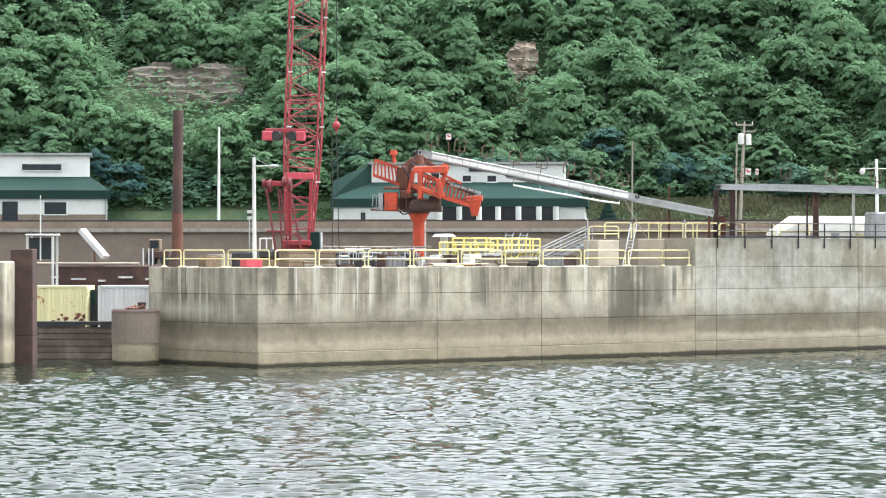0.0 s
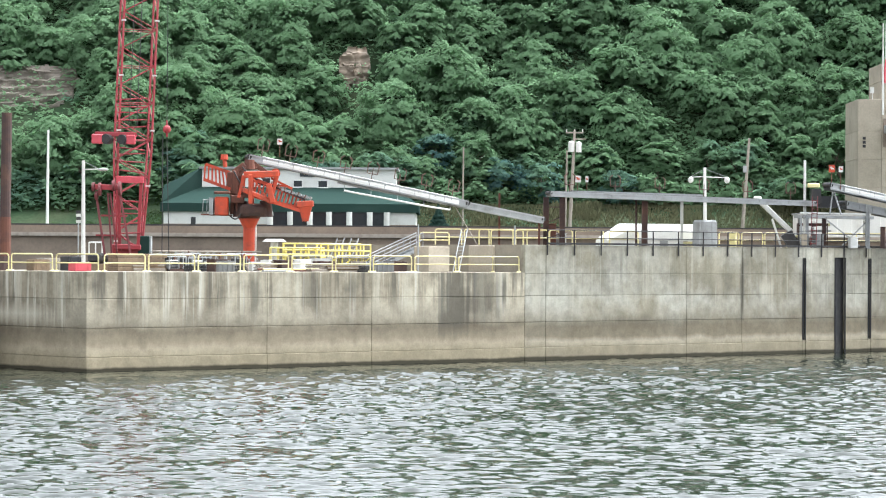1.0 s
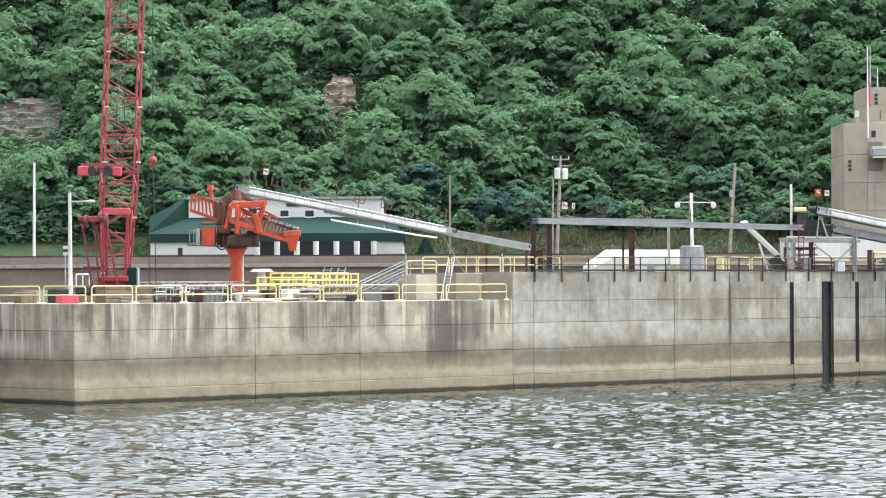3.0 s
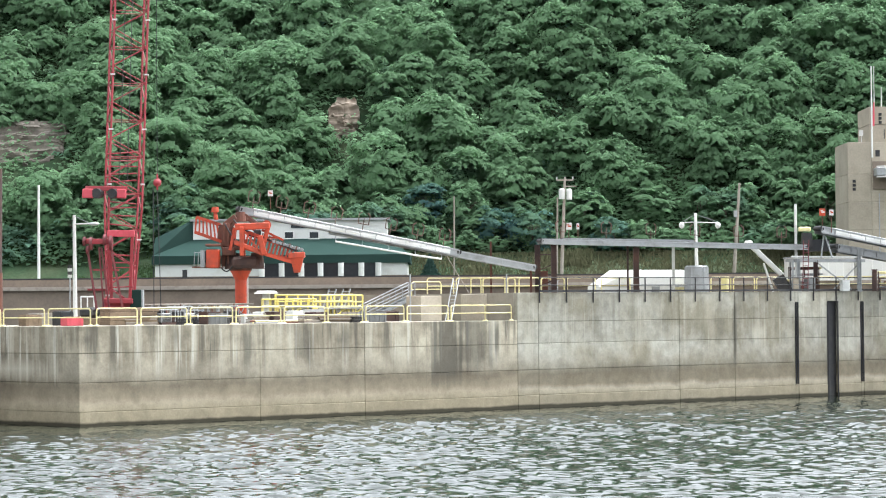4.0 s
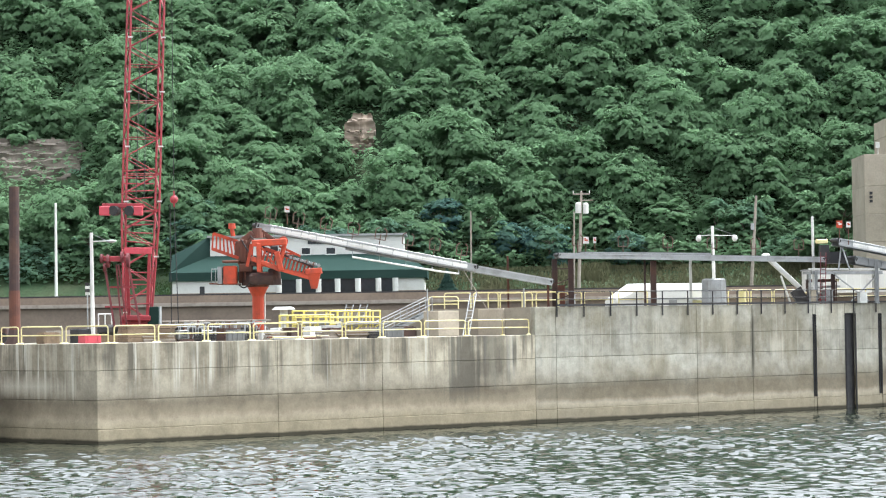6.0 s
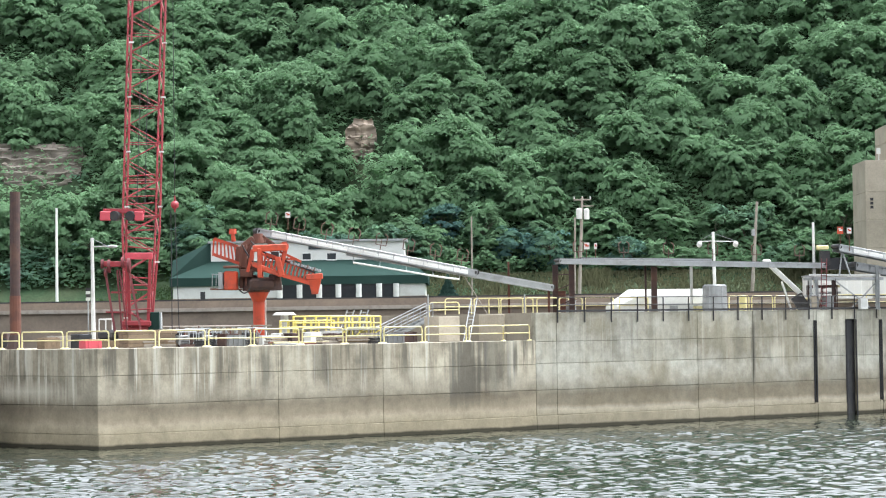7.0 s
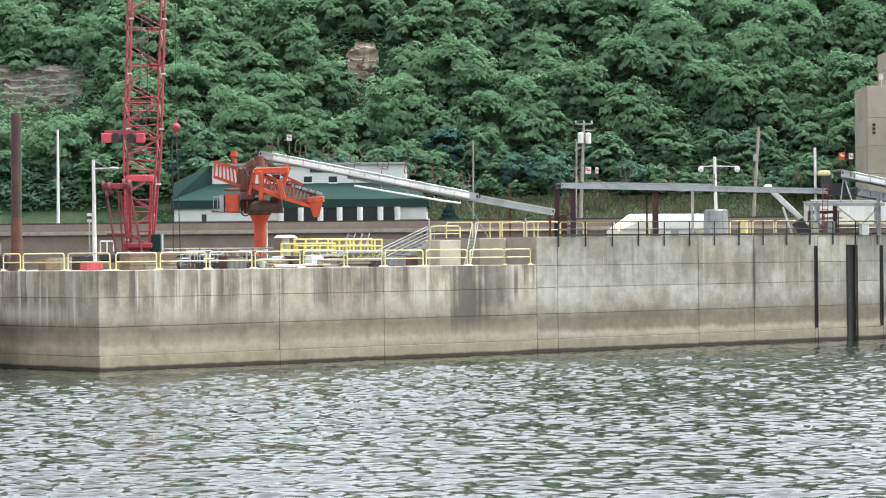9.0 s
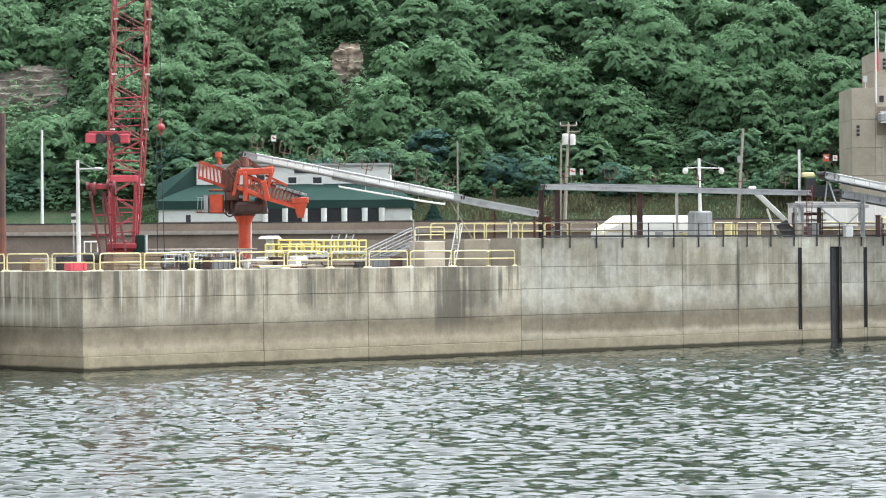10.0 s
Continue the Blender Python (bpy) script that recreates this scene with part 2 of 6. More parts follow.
# ---- mesh helpers ----
def finish(name, bm, material, parent=None, label=""):
    me = bpy.data.meshes.new(name)
    bmesh.ops.recalc_face_normals(bm, faces=bm.faces)
    bm.to_mesh(me)
    bm.free()
    me.materials.append(material)
    ob = new(name, me)
    if parent is not None:
        ob.parent = parent
    if label:
        tagged(ob, label)
    return ob


def part(name, bm, material, parent, label=""):
    return finish(name, bm, material, parent, label)


def thing(name, at, label, category, group="", kind="", turn=0.0):
    ob = new(name)
    ob.empty_display_size = 0.3
    ob.matrix_basis = pose(*at, 0, 0, turn)
    return tagged(ob, label, category, group, kind)


def box(bm, c, s, m=None):
    """A box by its centre and size, in an optional frame m."""
    r = bmesh.ops.create_cube(bm, size=1.0, matrix=(m or Matrix()) @ Matrix.Translation(c) @ Matrix.Diagonal((*s, 1)))
    return r["verts"]


def span(p, q):
    p, q = Vector(p), Vector(q)
    d = q - p
    up = Vector((0, 0, 1)) if abs(d.normalized().z) < 0.99 else Vector((0, 1, 0))
    y = d.normalized()
    x = y.cross(up).normalized()
    z = x.cross(y)
    r = Matrix((x, y, z)).transposed().to_4x4()
    return Matrix.Translation((p + q) / 2) @ r, d.length


def beam(bm, p, q, w, h=None):
    """A square-cut bar from p to q: w across, h high."""
    m, n = span(p, q)
    bmesh.ops.create_cube(bm, size=1.0, matrix=m @ Matrix.Diagonal((w, n, h or w, 1)))


def tube(bm, p, q, r, r2=None, seg=8):
    m, n = span(p, q)
    bmesh.ops.create_cone(bm, cap_ends=True, segments=seg, radius1=r, radius2=r if r2 is None else r2, depth=n, matrix=m @ Matrix.Rotation(-math.pi / 2, 4, "X"))


def ball(bm, c, r, sub=2, s=(1, 1, 1)):
    bmesh.ops.create_icosphere(bm, subdivisions=sub, radius=r, matrix=Matrix.Translation(c) @ Matrix.Diagonal((*s, 1)))


def prism(bm, pts, z0, z1):
    """An upright prism over a plan of points, counter-clockwise."""
    lo = [bm.verts.new((x, y, z0)) for x, y in pts]
    hi = [bm.verts.new((x, y, z1)) for x, y in pts]
    k = len(pts)
    bm.faces.new(lo[::-1]), bm.faces.new(hi)
    for i in range(k):
        bm.faces.new((lo[i], lo[(i + 1) % k], hi[(i + 1) % k], hi[i]))


def soften(bm, w):
    bmesh.ops.bevel(bm, geom=list(bm.edges), offset=w, segments=1, affect="EDGES", profile=0.7)


def quads(name, v, f, material):
    me = bpy.data.meshes.new(name)
    me.vertices.add(len(v))
    me.vertices.foreach_set("co", np.asarray(v, np.float32).ravel())
    me.loops.add(f.size)
    me.loops.foreach_set("vertex_index", f.astype(np.int32).ravel())
    me.polygons.add(len(f))
    me.polygons.foreach_set("loop_start", np.arange(0, f.size, f.shape[1], dtype=np.int32))
    me.update(calc_edges=True)
    me.materials.append(material)
    return me


def on_wall(s, off=0.0):
    """Plan point s metres along the wall from its corner, off metres in front of its face."""
    return CORNER + ALONG * s + FRONT * off


def wall_point(s, z, off=0.0):
    p = on_wall(s, off)
    return Vector((p.x, p.y, z))


# ---- river ----
def river():
    """One sheet to the horizon; close wind ripples between the landing and the lock wall."""
    rng = np.random.default_rng(4)
    fan = np.concatenate([[-35, -2, -0.6, -0.32], np.linspace(-0.255, 0.20, 540), [0.3, 0.6, 2, 35]])
    ys = [-2500.0, -500, -60, 20, 50, 64]
    y = 70.0
    while y < 216:
        ys.append(y)
        y += 0.135 + 0.0014 * (y - 70) if y < 178 else 0.6
    ys = np.array(ys + [225.0, 300.0])
    T, Y = np.meshgrid(fan, ys)
    X = T * np.maximum(Y, 70)
    Z = np.zeros_like(X)
    n = 64
    for i in range(n):
        wl = 0.36 * (1.9 / 0.36) ** rng.random()
        a = rng.normal(-1.5, 0.5)
        k = 2 * np.pi / wl
        ph = k * (np.cos(a) * X + np.sin(a) * Y) + rng.random() * 6.3
        Z += 0.0047 * wl * (np.sin(ph) + 0.25 * np.cos(2 * ph))
    gust = 1.0 + 0.22 * np.sin(X * 0.13 + Y * 0.05) * np.sin(Y * 0.09 - X * 0.03)
    off = (X - CORNER.x) * FRONT.x + (Y - CORNER.y) * FRONT.y
    lee = np.clip(off / 9, 0.45, 1) * (1 + 0.45 * np.clip((Y - 95) / 50, 0, 1))
    fade = np.clip(np.minimum.reduce([(T + 0.255) / 0.01, (0.20 - T) / 0.01, (Y - 70) / 3, (214 - Y) / 6]), 0, 1)
    Z *= fade * gust * lee
    ny, nx = X.shape
    i = np.arange(ny * nx).reshape(ny, nx)
    f = np.stack([i[:-1, :-1], i[:-1, 1:], i[1:, 1:], i[1:, :-1]], -1).reshape(-1, 4)
    me = quads("water", np.stack([X, Y, Z], -1).reshape(-1, 3), f, WATER)
    me.shade_smooth()
    tagged(new("water", me), "grey-green rippled river water before the lock wall", "river", kind="structure")


river()


# ---- land: esplanade, grassy bank, steep wooded hill, to the horizon ----
def land_height(x, y):
    z = 8.7 + 0.0 * x
    z = z + np.clip((y - 254) / 9, 0, 1) ** 2 * 3.3
    foot = 263 + 3 * np.sin(x * 0.045 + 1.0)
    rise = np.clip(y - foot, 0, None)
    rise = np.where(rise > 52, 52 + (rise - 52) * 0.12, rise)
    z = z + rise * (0.80 + 0.10 * np.sin(x * 0.06)) 
    z = z + np.clip(rise / 12, 0, 1) * (1.3 * np.sin(x * 0.23 + y * 0.1) + 0.9 * np.sin(y * 0.31 - x * 0.11))
    return z


def land():
    xs = np.concatenate([[-2500, -900, -300], np.arange(-140, 141, 2.5), [300, 900, 2500]])
    ys = np.concatenate([[232.0, 240, 248], np.arange(254, 390, 2.5), [450, 600, 1000, 2500]])
    X, Y = np.meshgrid(xs, ys)
    Z = land_height(X, np.minimum(Y, 480))
    ny, nx = X.shape
    i = np.arange(ny * nx).reshape(ny, nx)
    f = np.stack([i[:-1, :-1], i[:-1, 1:], i[1:, 1:], i[1:, :-1]], -1).reshape(-1, 4)
    me = bpy.data.meshes.new("ground")
    me.from_pydata(np.stack([X, Y, Z], -1).reshape(-1, 3).tolist(), [], f.tolist())
    me.shade_smooth()
    me.materials.append(GROUND)
    tagged(new("ground", me), "grassy bank and steep forest floor of the hillside", "ground", kind="structure")


land()


# ---- woods ----
def crown_points(rng, radius, height, boughs, cards):
    """Leaf cards in shallow heaped boughs set over a dome: centres and directions."""
    d = rng.normal(size=(boughs, 3))
    d /= np.linalg.norm(d, axis=1)[:, None]
    d[:, 2] = np.where(d[:, 2] < -0.7, -d[:, 2], d[:, 2])
    reach = rng.uniform(0.78, 1.0, boughs) * (1 + 0.25 * (rng.random(boughs) > 0.85))
    mid = d * reach[:, None] * np.array([radius, radius, height * 0.62]) + np.array([0, 0, height * 0.35])
    wide = 0.38 + radius * rng.uniform(0.05, 0.22, boughs)
    k = np.repeat(np.arange(boughs), cards)
    a, r = rng.random(len(k)) * 6.283, np.sqrt(rng.random(len(k))) * rng.uniform(0.85, 1.15, len(k))
    w = wide[k]
    c = mid[k] + np.stack([np.cos(a) * r * w, np.sin(a) * r * w, w * (0.62 * (1 - r * r) - 0.35 * rng.random(len(k)))], 1)
    o = d[k] * 0.7 + np.stack([np.cos(a) * r * 0.55, np.sin(a) * r * 0.55, 0.5 + 0 * a], 1)
    return c, o


def leaf_mesh(rng, centre, out, size):
    """Three-cornered leaf sprays at the centres, facing mostly outward."""
    n = len(centre)
    nrm = out + rng.normal(size=(n, 3)) * 0.2
    nrm /= np.linalg.norm(nrm, axis=1)[:, None]
    t = np.cross(nrm, rng.normal(size=(n, 3)))
    t /= np.linalg.norm(t, axis=1)[:, None] + 1e-9
    b = np.cross(nrm, t)
    a = (size * (0.6 + 0.8 * rng.random(n)))[:, None]
    w = a * (0.7 + 0.4 * rng.random(n))[:, None]
    v = np.stack([centre - t * a * 0.8 + b * w * 0.4, centre - b * w - nrm * a * 0.15, centre + t * a], 1)
    return v.reshape(-1, 3), np.arange(3 * n).reshape(n, 3)


def trunk_mesh(rng, height, r):
    bm = bmesh.new()
    bend = [Vector((rng.normal() * 0.2 * k, rng.normal() * 0.2 * k, height * k / 3)) for k in range(4)]
    bend[0].z = -1.0
    for k in range(3):
        tube(bm, bend[k], bend[k + 1], r * (1 - 0.25 * k), r * (0.75 - 0.25 * k), 7)
    for k in range(5):
        a, h = rng.random() * 6.283, 0.35 + 0.5 * rng.random()
        p = bend[1].lerp(bend[3], h)
        tube(bm, p, p + Vector((math.cos(a), math.sin(a), 0.8)) * height * 0.3, r * 0.35, r * 0.1, 5)
    me = bpy.data.meshes.new("trunk")
    bm.to_mesh(me)
    bm.free()
    me.materials.append(BARK)
    return me


BARE = [(-9.8, 278.0, 3.2, 6.5), (-45.0, 272.8, 9.2, 5.6)]  # rock shows here


def noise_field(x, y):
    return np.sin(x * 0.31 + y * 0.12) + np.sin(y * 0.43 - x * 0.17) + 0.6 * np.sin(x * 0.9 + 1)


def woods():
    rng = np.random.default_rng(11)
    spots = []
    for gy in np.arange(259.5, 321, 3.3):
        for gx in np.arange(-84, 66, 3.6):
            x, y = gx + rng.normal() * 1.2, gy + rng.normal() * 1.1
            if y < (261.3 if x > -24 else 263.6) + 3 * math.sin(x * 0.045 + 1.0):
                continue
            if any(abs(x - bx) < bw and abs(y - by) < bd for bx, by, bw, bd in BARE):
                continue
            spots.append((x, y))
    V, Fc, kind, base = [], [], [], 0
    front = []
    for x, y in spots:
        rise = y - 263 - 3 * math.sin(x * 0.045 + 1.0)
        r = 1.7 + 2.0 * rng.random() ** 1.6 if rise > 5 else rng.uniform(1.3, 2.4)
        h = r * rng.uniform(1.2, 2.0)
        if rise < 4.5:
            front.append((x, y, r, h))
            continue
        c, o = crown_points(rng, r, h, int(34 + 11 * r), 38)
        v, f = leaf_mesh(rng, c, o, np.full(len(c), 0.235))
        v += np.array([x, y, float(land_height(np.array(x), np.array(y))) + 0.2 + 1.5 * rng.random() ** 1.5])
        V.append(v), Fc.append(f + base)
        # tone of the tree: partly random, rising with x across the hillside
        kind.append(np.full(len(v), np.clip(0.6 * rng.random() + 0.6 * (x + 42) / 90, 0, 1)))
        base += len(v)
    me = quads("hillside_woods", np.concatenate(V), np.concatenate(Fc), LEAF)
    me.attributes.new("leaf_tone", "FLOAT", "POINT").data.foreach_set("value", np.concatenate(kind).astype(np.float32))
    tagged(new("hillside_woods", me), "dense green summer woods covering the steep hillside", "woods", kind="stuff")
    # undergrowth close to the ground
    n = 300000
    x, y = rng.uniform(-86, 68, n), 260 + 62 * rng.random(n) ** 1.2
    keep = y > np.where(x > -24, 261.5, 263.2) + 3 * np.sin(x * 0.045 + 1.0)
    for bx, by, bw, bd in BARE:
        keep &= ~((np.abs(x - bx) < bw * 0.75) & (np.abs(y - by - 1.5) < bd - 1.5) & (rng.random(n) < 0.8))
    x, y = x[keep], y[keep]
    heap = 0.5 + 0.5 * np.sin(x * 1.9 + 0.7 * np.sin(y * 1.3)) * np.sin(y * 1.7 + x * 0.4)
    c = np.stack([x, y, land_height(x, y) + 0.1 + (0.6 + 2.2 * heap) * rng.random(len(x)) ** 0.6], 1)
    o = np.tile(np.array([0, -0.35, 0.8]), (len(x), 1))
    v, f = leaf_mesh(rng, c, o, np.full(len(x), 0.30))
    tagged(new("undergrowth", quads("undergrowth", v, f, LEAF)), "low green brush on the slope beneath the trees", "undergrowth", kind="stuff")
    # grass of the bank: green below the left hall, dry and rough on the other side
    for name, x0, x1, mt, n, lab in (("bank_grass", -75, -24, MEADOW, 80000, "short green grass of the bank"), ("dry_grass", -4, 66, STRAW, 70000, "rough straw-coloured grass and weeds of the bank")):
        x, y = rng.uniform(x0, x1, n), rng.uniform(251, 264, n)
        if name == "dry_grass":
            y = rng.uniform(251, 269, n)
        tall = (0.05 if name == "bank_grass" else 0.13) * (0.5 + rng.random(n)) * (1.0 + 0.8 * (noise_field(x * 2, y * 2) > 0.8))
        a = rng.random(n) * 6.283
        c = np.stack([x, y, land_height(x, y)], 1)
        d = np.stack([np.cos(a), np.sin(a), 0 * a], 1) * (tall * 0.6)[:, None]
        tip = c + np.stack([rng.normal(size=n) * 0.3 * tall, rng.normal(size=n) * 0.3 * tall, tall * 2.2], 1)
        v = np.stack([c - d, c + d, tip], 1).reshape(-1, 3)
        tagged(new(name, quads(name, v, np.arange(3 * n).reshape(n, 3), mt)), lab, "grass", kind="stuff")
    # trees along the foot of the hill, one by one
    kinds = []
    for i in range(6):
        c, o = crown_points(rng, 2.4, 5.0, 64, 44)
        v, f = leaf_mesh(rng, c, o, np.full(len(c), 0.24))
        v[:, 2] += 1.2
        kinds.append((trunk_mesh(rng, 4.2, 0.16), quads("crown", v, f, LEAF)))
    for i, (x, y, r, h) in enumerate(front):
        t = thing("tree", (x, y, float(land_height(np.array(x), np.array(y)))), "leafy green tree at the foot of the wooded hill", "tree", "trees at the hill foot", turn=rng.random() * 360)
        t.scale = (r / 2.4,) * 2 + (h / 5.0,)
        for nm, me in zip(("trunk", "crown"), kinds[i % 6]):
            ob = new(nm, me)
            ob.parent = t


woods()


# ---- lock wall ----
def lock_wall():
    core = bmesh.new()
    back = 26.0
    a, b = on_wall(35.45, -0.4), on_wall(35.45, -back)
    low = [(NOSE.x + 0.3, NOSE.y + 0.3), tuple(on_wall(0.25, -0.4)), tuple(a), tuple(b), (-27.5, 196.0)]
    prism(core, low, -3.0, LOW)
    e, g = on_wall(110, -0.4), on_wall(110, -back)
    prism(core, [tuple(on_wall(35.45, -0.42)), tuple(e), tuple(g), tuple(b)], -3.0, HIGH)
    wall = finish("wall_lock", core, DECK)
    tagged(wall, "long stained concrete lock wall standing in the river", "wall", kind="structure")
    cuts = [(63.60, 63.95, 1.0, 7.15), (67.20, 68.45, 0.0, 7.20), (71.05, 71.40, 1.0, 7.15), (74.60, 75.90, 0.0, 7.20), (78.6, 78.95, 1.0, 7.15)]

    def panel(s0, s1, z0, z1, off=0.0):
        bm = bmesh.new()
        j = 0.008
        p, q = on_wall(s0 + j, off), on_wall(s1 - j, off)
        r, t = on_wall(s1 - j, -0.45), on_wall(s0 + j, -0.45)
        prism(bm, [tuple(p), tuple(q), tuple(r), tuple(t)], z0 + j, z1 - j)
        soften(bm, 0.024)
        part("concrete_panel", bm, CONCRETE if s1 < 35.5 else NEWER, wall)

    lows = [-3.0, 0.87, 2.63, 4.41, LOW + 0.014]
    highs = [-3.0, 0.89, 2.63, 4.45, 5.95, HIGH + 0.014]
    for s0, s1 in ((0, 13.5), (13.5, 22.0), (22.0, 35.45)):
        for k in range(4):
            panel(s0, s1, lows[k], lows[k + 1], 0.03 if k == 0 else 0.0)
    edges = [35.45, 37.4, 51.2, 57.0, 63.6, 63.95, 67.2, 68.45, 71.05, 71.4, 74.6, 75.9, 78.6, 78.95, 92, 110]
    for s0, s1 in zip(edges, edges[1:]):
        cut = next((c for c in cuts if abs(c[0] - s0) < 0.01), None)
        if cut:
            if cut[2] > 0:
                panel(s0, s1, -3.0, cut[2])
            panel(s0, s1, cut[3], HIGH + 0.014)
            continue
        for k in range(5):
            panel(s0, s1, highs[k], highs[k + 1], 0.03 if k == 0 else 0.0)
    # the slanting nose, with its foot drawn forward
    w = (NOSE - CORNER).normalized()
    n = Vector((w.y, -w.x))
    if n.y > 0:
        n = -n
    length = (NOSE - CORNER).length
    for z0, z1 in zip(lows, lows[1:]):
        bm = bmesh.new()
        p, q = CORNER + w * 0.02, CORNER + w * length
        prism(bm, [tuple(p), tuple(p - n * 0.4), tuple(q - n * 0.4), tuple(q)], z0 + 0.008, z1 - 0.008)
        soften(bm, 0.018)
        part("concrete_panel", bm, CONCRETE, wall)
    # steel-lined recesses
    for s0, s1, z0, z1 in cuts:
        bm = bmesh.new()
        p, q, r, t = on_wall(s0 + 0.03, -0.22), on_wall(s1 - 0.03, -0.22), on_wall(s1 - 0.03, -0.5), on_wall(s0 + 0.03, -0.5)
        prism(bm, [tuple(p), tuple(q), tuple(r), tuple(t)], z0 if z0 > 0 else -2.0, z1)
        part("recess_lining", bm, BLACK, wall, "black steel lining of an upright slot")
        for s in (s0 + 0.06, s1 - 0.06):
            bm = bmesh.new()
            beam(bm, wall_point(s, z0 if z0 > 0 else -1.0, 0.02), wall_point(s, z1, 0.02), 0.09, 0.16)
            part("guide_rail", bm, BLACK, wall, "black steel guide beside a slot")


lock_wall()


# ---- far lock wall and esplanade edge ----
def far_wall():
    bm = bmesh.new()
    box(bm, (0, 229, 2.57), (400, 7.4, 12.15))
    w = finish("wall_far", bm, BROWNWALL)
    tagged(w, "brown stained far lock wall with a pale coping", "wall", kind="structure")
    bm = bmesh.new()
    box(bm, (0, 225.25, 8.8), (400, 0.5, 0.32))
    part("coping", bm, POLEWOOD, w, "greyish concrete coping")
    bm = bmesh.new()
    box(bm, (0, 232.0, 9.2), (400, 0.3, 0.9))
    part("parapet", bm, BROWNWALL, w, "low stained parapet behind the coping")
    bm = bmesh.new()
    box(bm, (0, 231.9, 9.68), (400, 0.12, 0.12))
    part("parapet_rail", bm, BLACK, w, "dark rail along the parapet")


far_wall()


# ---- guard rails ----
def guard_rail(p, q, z, material, label, group, height=1.07, plates=True, radius=0.045, mids=1):
    """A pipe frame with rounded shoulders between plan points p and q."""
    p, q = Vector((p[0], p[1], z)), Vector((q[0], q[1], z))
    d = (q - p).normalized()
    t = thing("guard_rail", tuple(p), label, "guard rail", group)
    o = p.copy()
    p, q = Vector((0, 0, 0)), q - o
    up = Vector((0, 0, 1))
    r = 0.16
    bm = bmesh.new()
    a, b = p + up * (height - r), q + up * (height - r)
    path = [a, p + d * r * 0.3 + up * (height - r * 0.3), p + d * r + up * height, q - d * r + up * height, q - d * r * 0.3 + up * (height - r * 0.3), b]
    for u, v in zip(path, path[1:]):
        tube(bm, u, v, radius, seg=7)
    part("top_rail", bm, material, t)
    for u, v in ((p, a), (q, b)):
        bm = bmesh.new()
        tube(bm, u, v, radius, seg=7)
        part("post", bm, material, t)
    for k in range(mids):
        bm = bmesh.new()
        h = height * (k + 1) / (mids + 1)
        tube(bm, p + up * h, q + up * h, radius * 0.9, seg=7)
        part("mid_rail", bm, material, t)
    if plates:
        for u in (p, q):
            bm = bmesh.new()
            tube(bm, u, u + up * 0.10, 0.19, 0.11, 8)
            part("foot_plate", bm, material, t)
    return t


RAILS = "guard rails along the low wall"
nose_way = (NOSE - CORNER).normalized()
for a, b in ((10.2, 8.4), (8.1, 3.9)):
    guard_rail(CORNER + nose_way * a + Vector((0.25, 0.35)), CORNER + nose_way * b + Vector((0.25, 0.35)), LOW, YELLOW, "worn yellow pipe guard rail on the wall edge", RAILS)
guard_rail(CORNER + nose_way * 3.5 + Vector((0.25, 0.35)), on_wall(1.05, -0.35), LOW, YELLOW, "worn yellow pipe guard rail turning the wall corner", RAILS)
stops = [1.35, 4.57, 8.27, 11.77, 15.56, 19.12, 22.26, 25.77, 29.62]
for a, b in zip(stops, stops[1:]):
    guard_rail(on_wall(a + 0.14, -0.35), on_wall(b - 0.14, -0.35), LOW, YELLOW, "worn yellow pipe guard rail on the wall edge", RAILS)
guard_rail(on_wall(29.75, -0.35), on_wall(32.8, -0.35), LOW, YELLOW, "worn yellow pipe guard rail on the wall edge", RAILS)
guard_rail(on_wall(32.8, -0.35), on_wall(35.2, -0.35), LOW, YELLOW, "worn yellow pipe guard rail ending at the raised wall", RAILS)


def side_rail(s0, s1):
    """Dark rail bolted to the outside of the raised wall, its posts running down the face."""
    t = thing("side_rail", tuple(wall_point(s0, HIGH)), "thin dark steel rail bolted to the wall face", "guard rail", "dark rails of the raised wall")
    o = wall_point(s0, HIGH)
    bm = bmesh.new()
    beam(bm, wall_point(s0, 7.25, 0.07) - o, wall_point(s0, 9.02, 0.07) - o, 0.09, 0.07)
    part("post", bm, BLACK, t)
    for z in (9.0, 8.47):
        bm = bmesh.new()
        tube(bm, wall_point(s0, z, 0.07) - o, wall_point(s1, z, 0.07) - o, 0.032, seg=6)
        part("rail", bm, BLACK, t)
    bm = bmesh.new()
    beam(bm, wall_point(s0, 8.06, 0.05) - o, wall_point(s1, 8.06, 0.05) - o, 0.03, 0.14)
    part("toe_board", bm, BLACK, t)


s = 37.46
while s < 100:
    side_rail(s, s + 2.56)
    s += 2.56

# yellow rails farther back on the raised deck, beside the stairs and over the step
for a, b, lab in (((2.27, 196.00, 8.19), (4.76, 197.00, 8.17), ""), ((4.97, 197.00, 8.17), (7.36, 198.00, 8.15), ""), ((7.48, 198.00, 8.15), (9.19, 199.00, 8.14), ""), ((9.40, 199.00, 8.14), (11.55, 200.00, 8.12), ""),
                  ((20.75, 206.00, 8.07), (22.37, 207.00, 8.06), ""), ((22.59, 207.00, 8.05), (24.31, 208.00, 8.04), "")):
    guard_rail(a[:2], b[:2], HIGH, YELLOW, "yellow pipe guard rail on the raised deck", "guard rails of the raised deck", 1.15, False, 0.05)


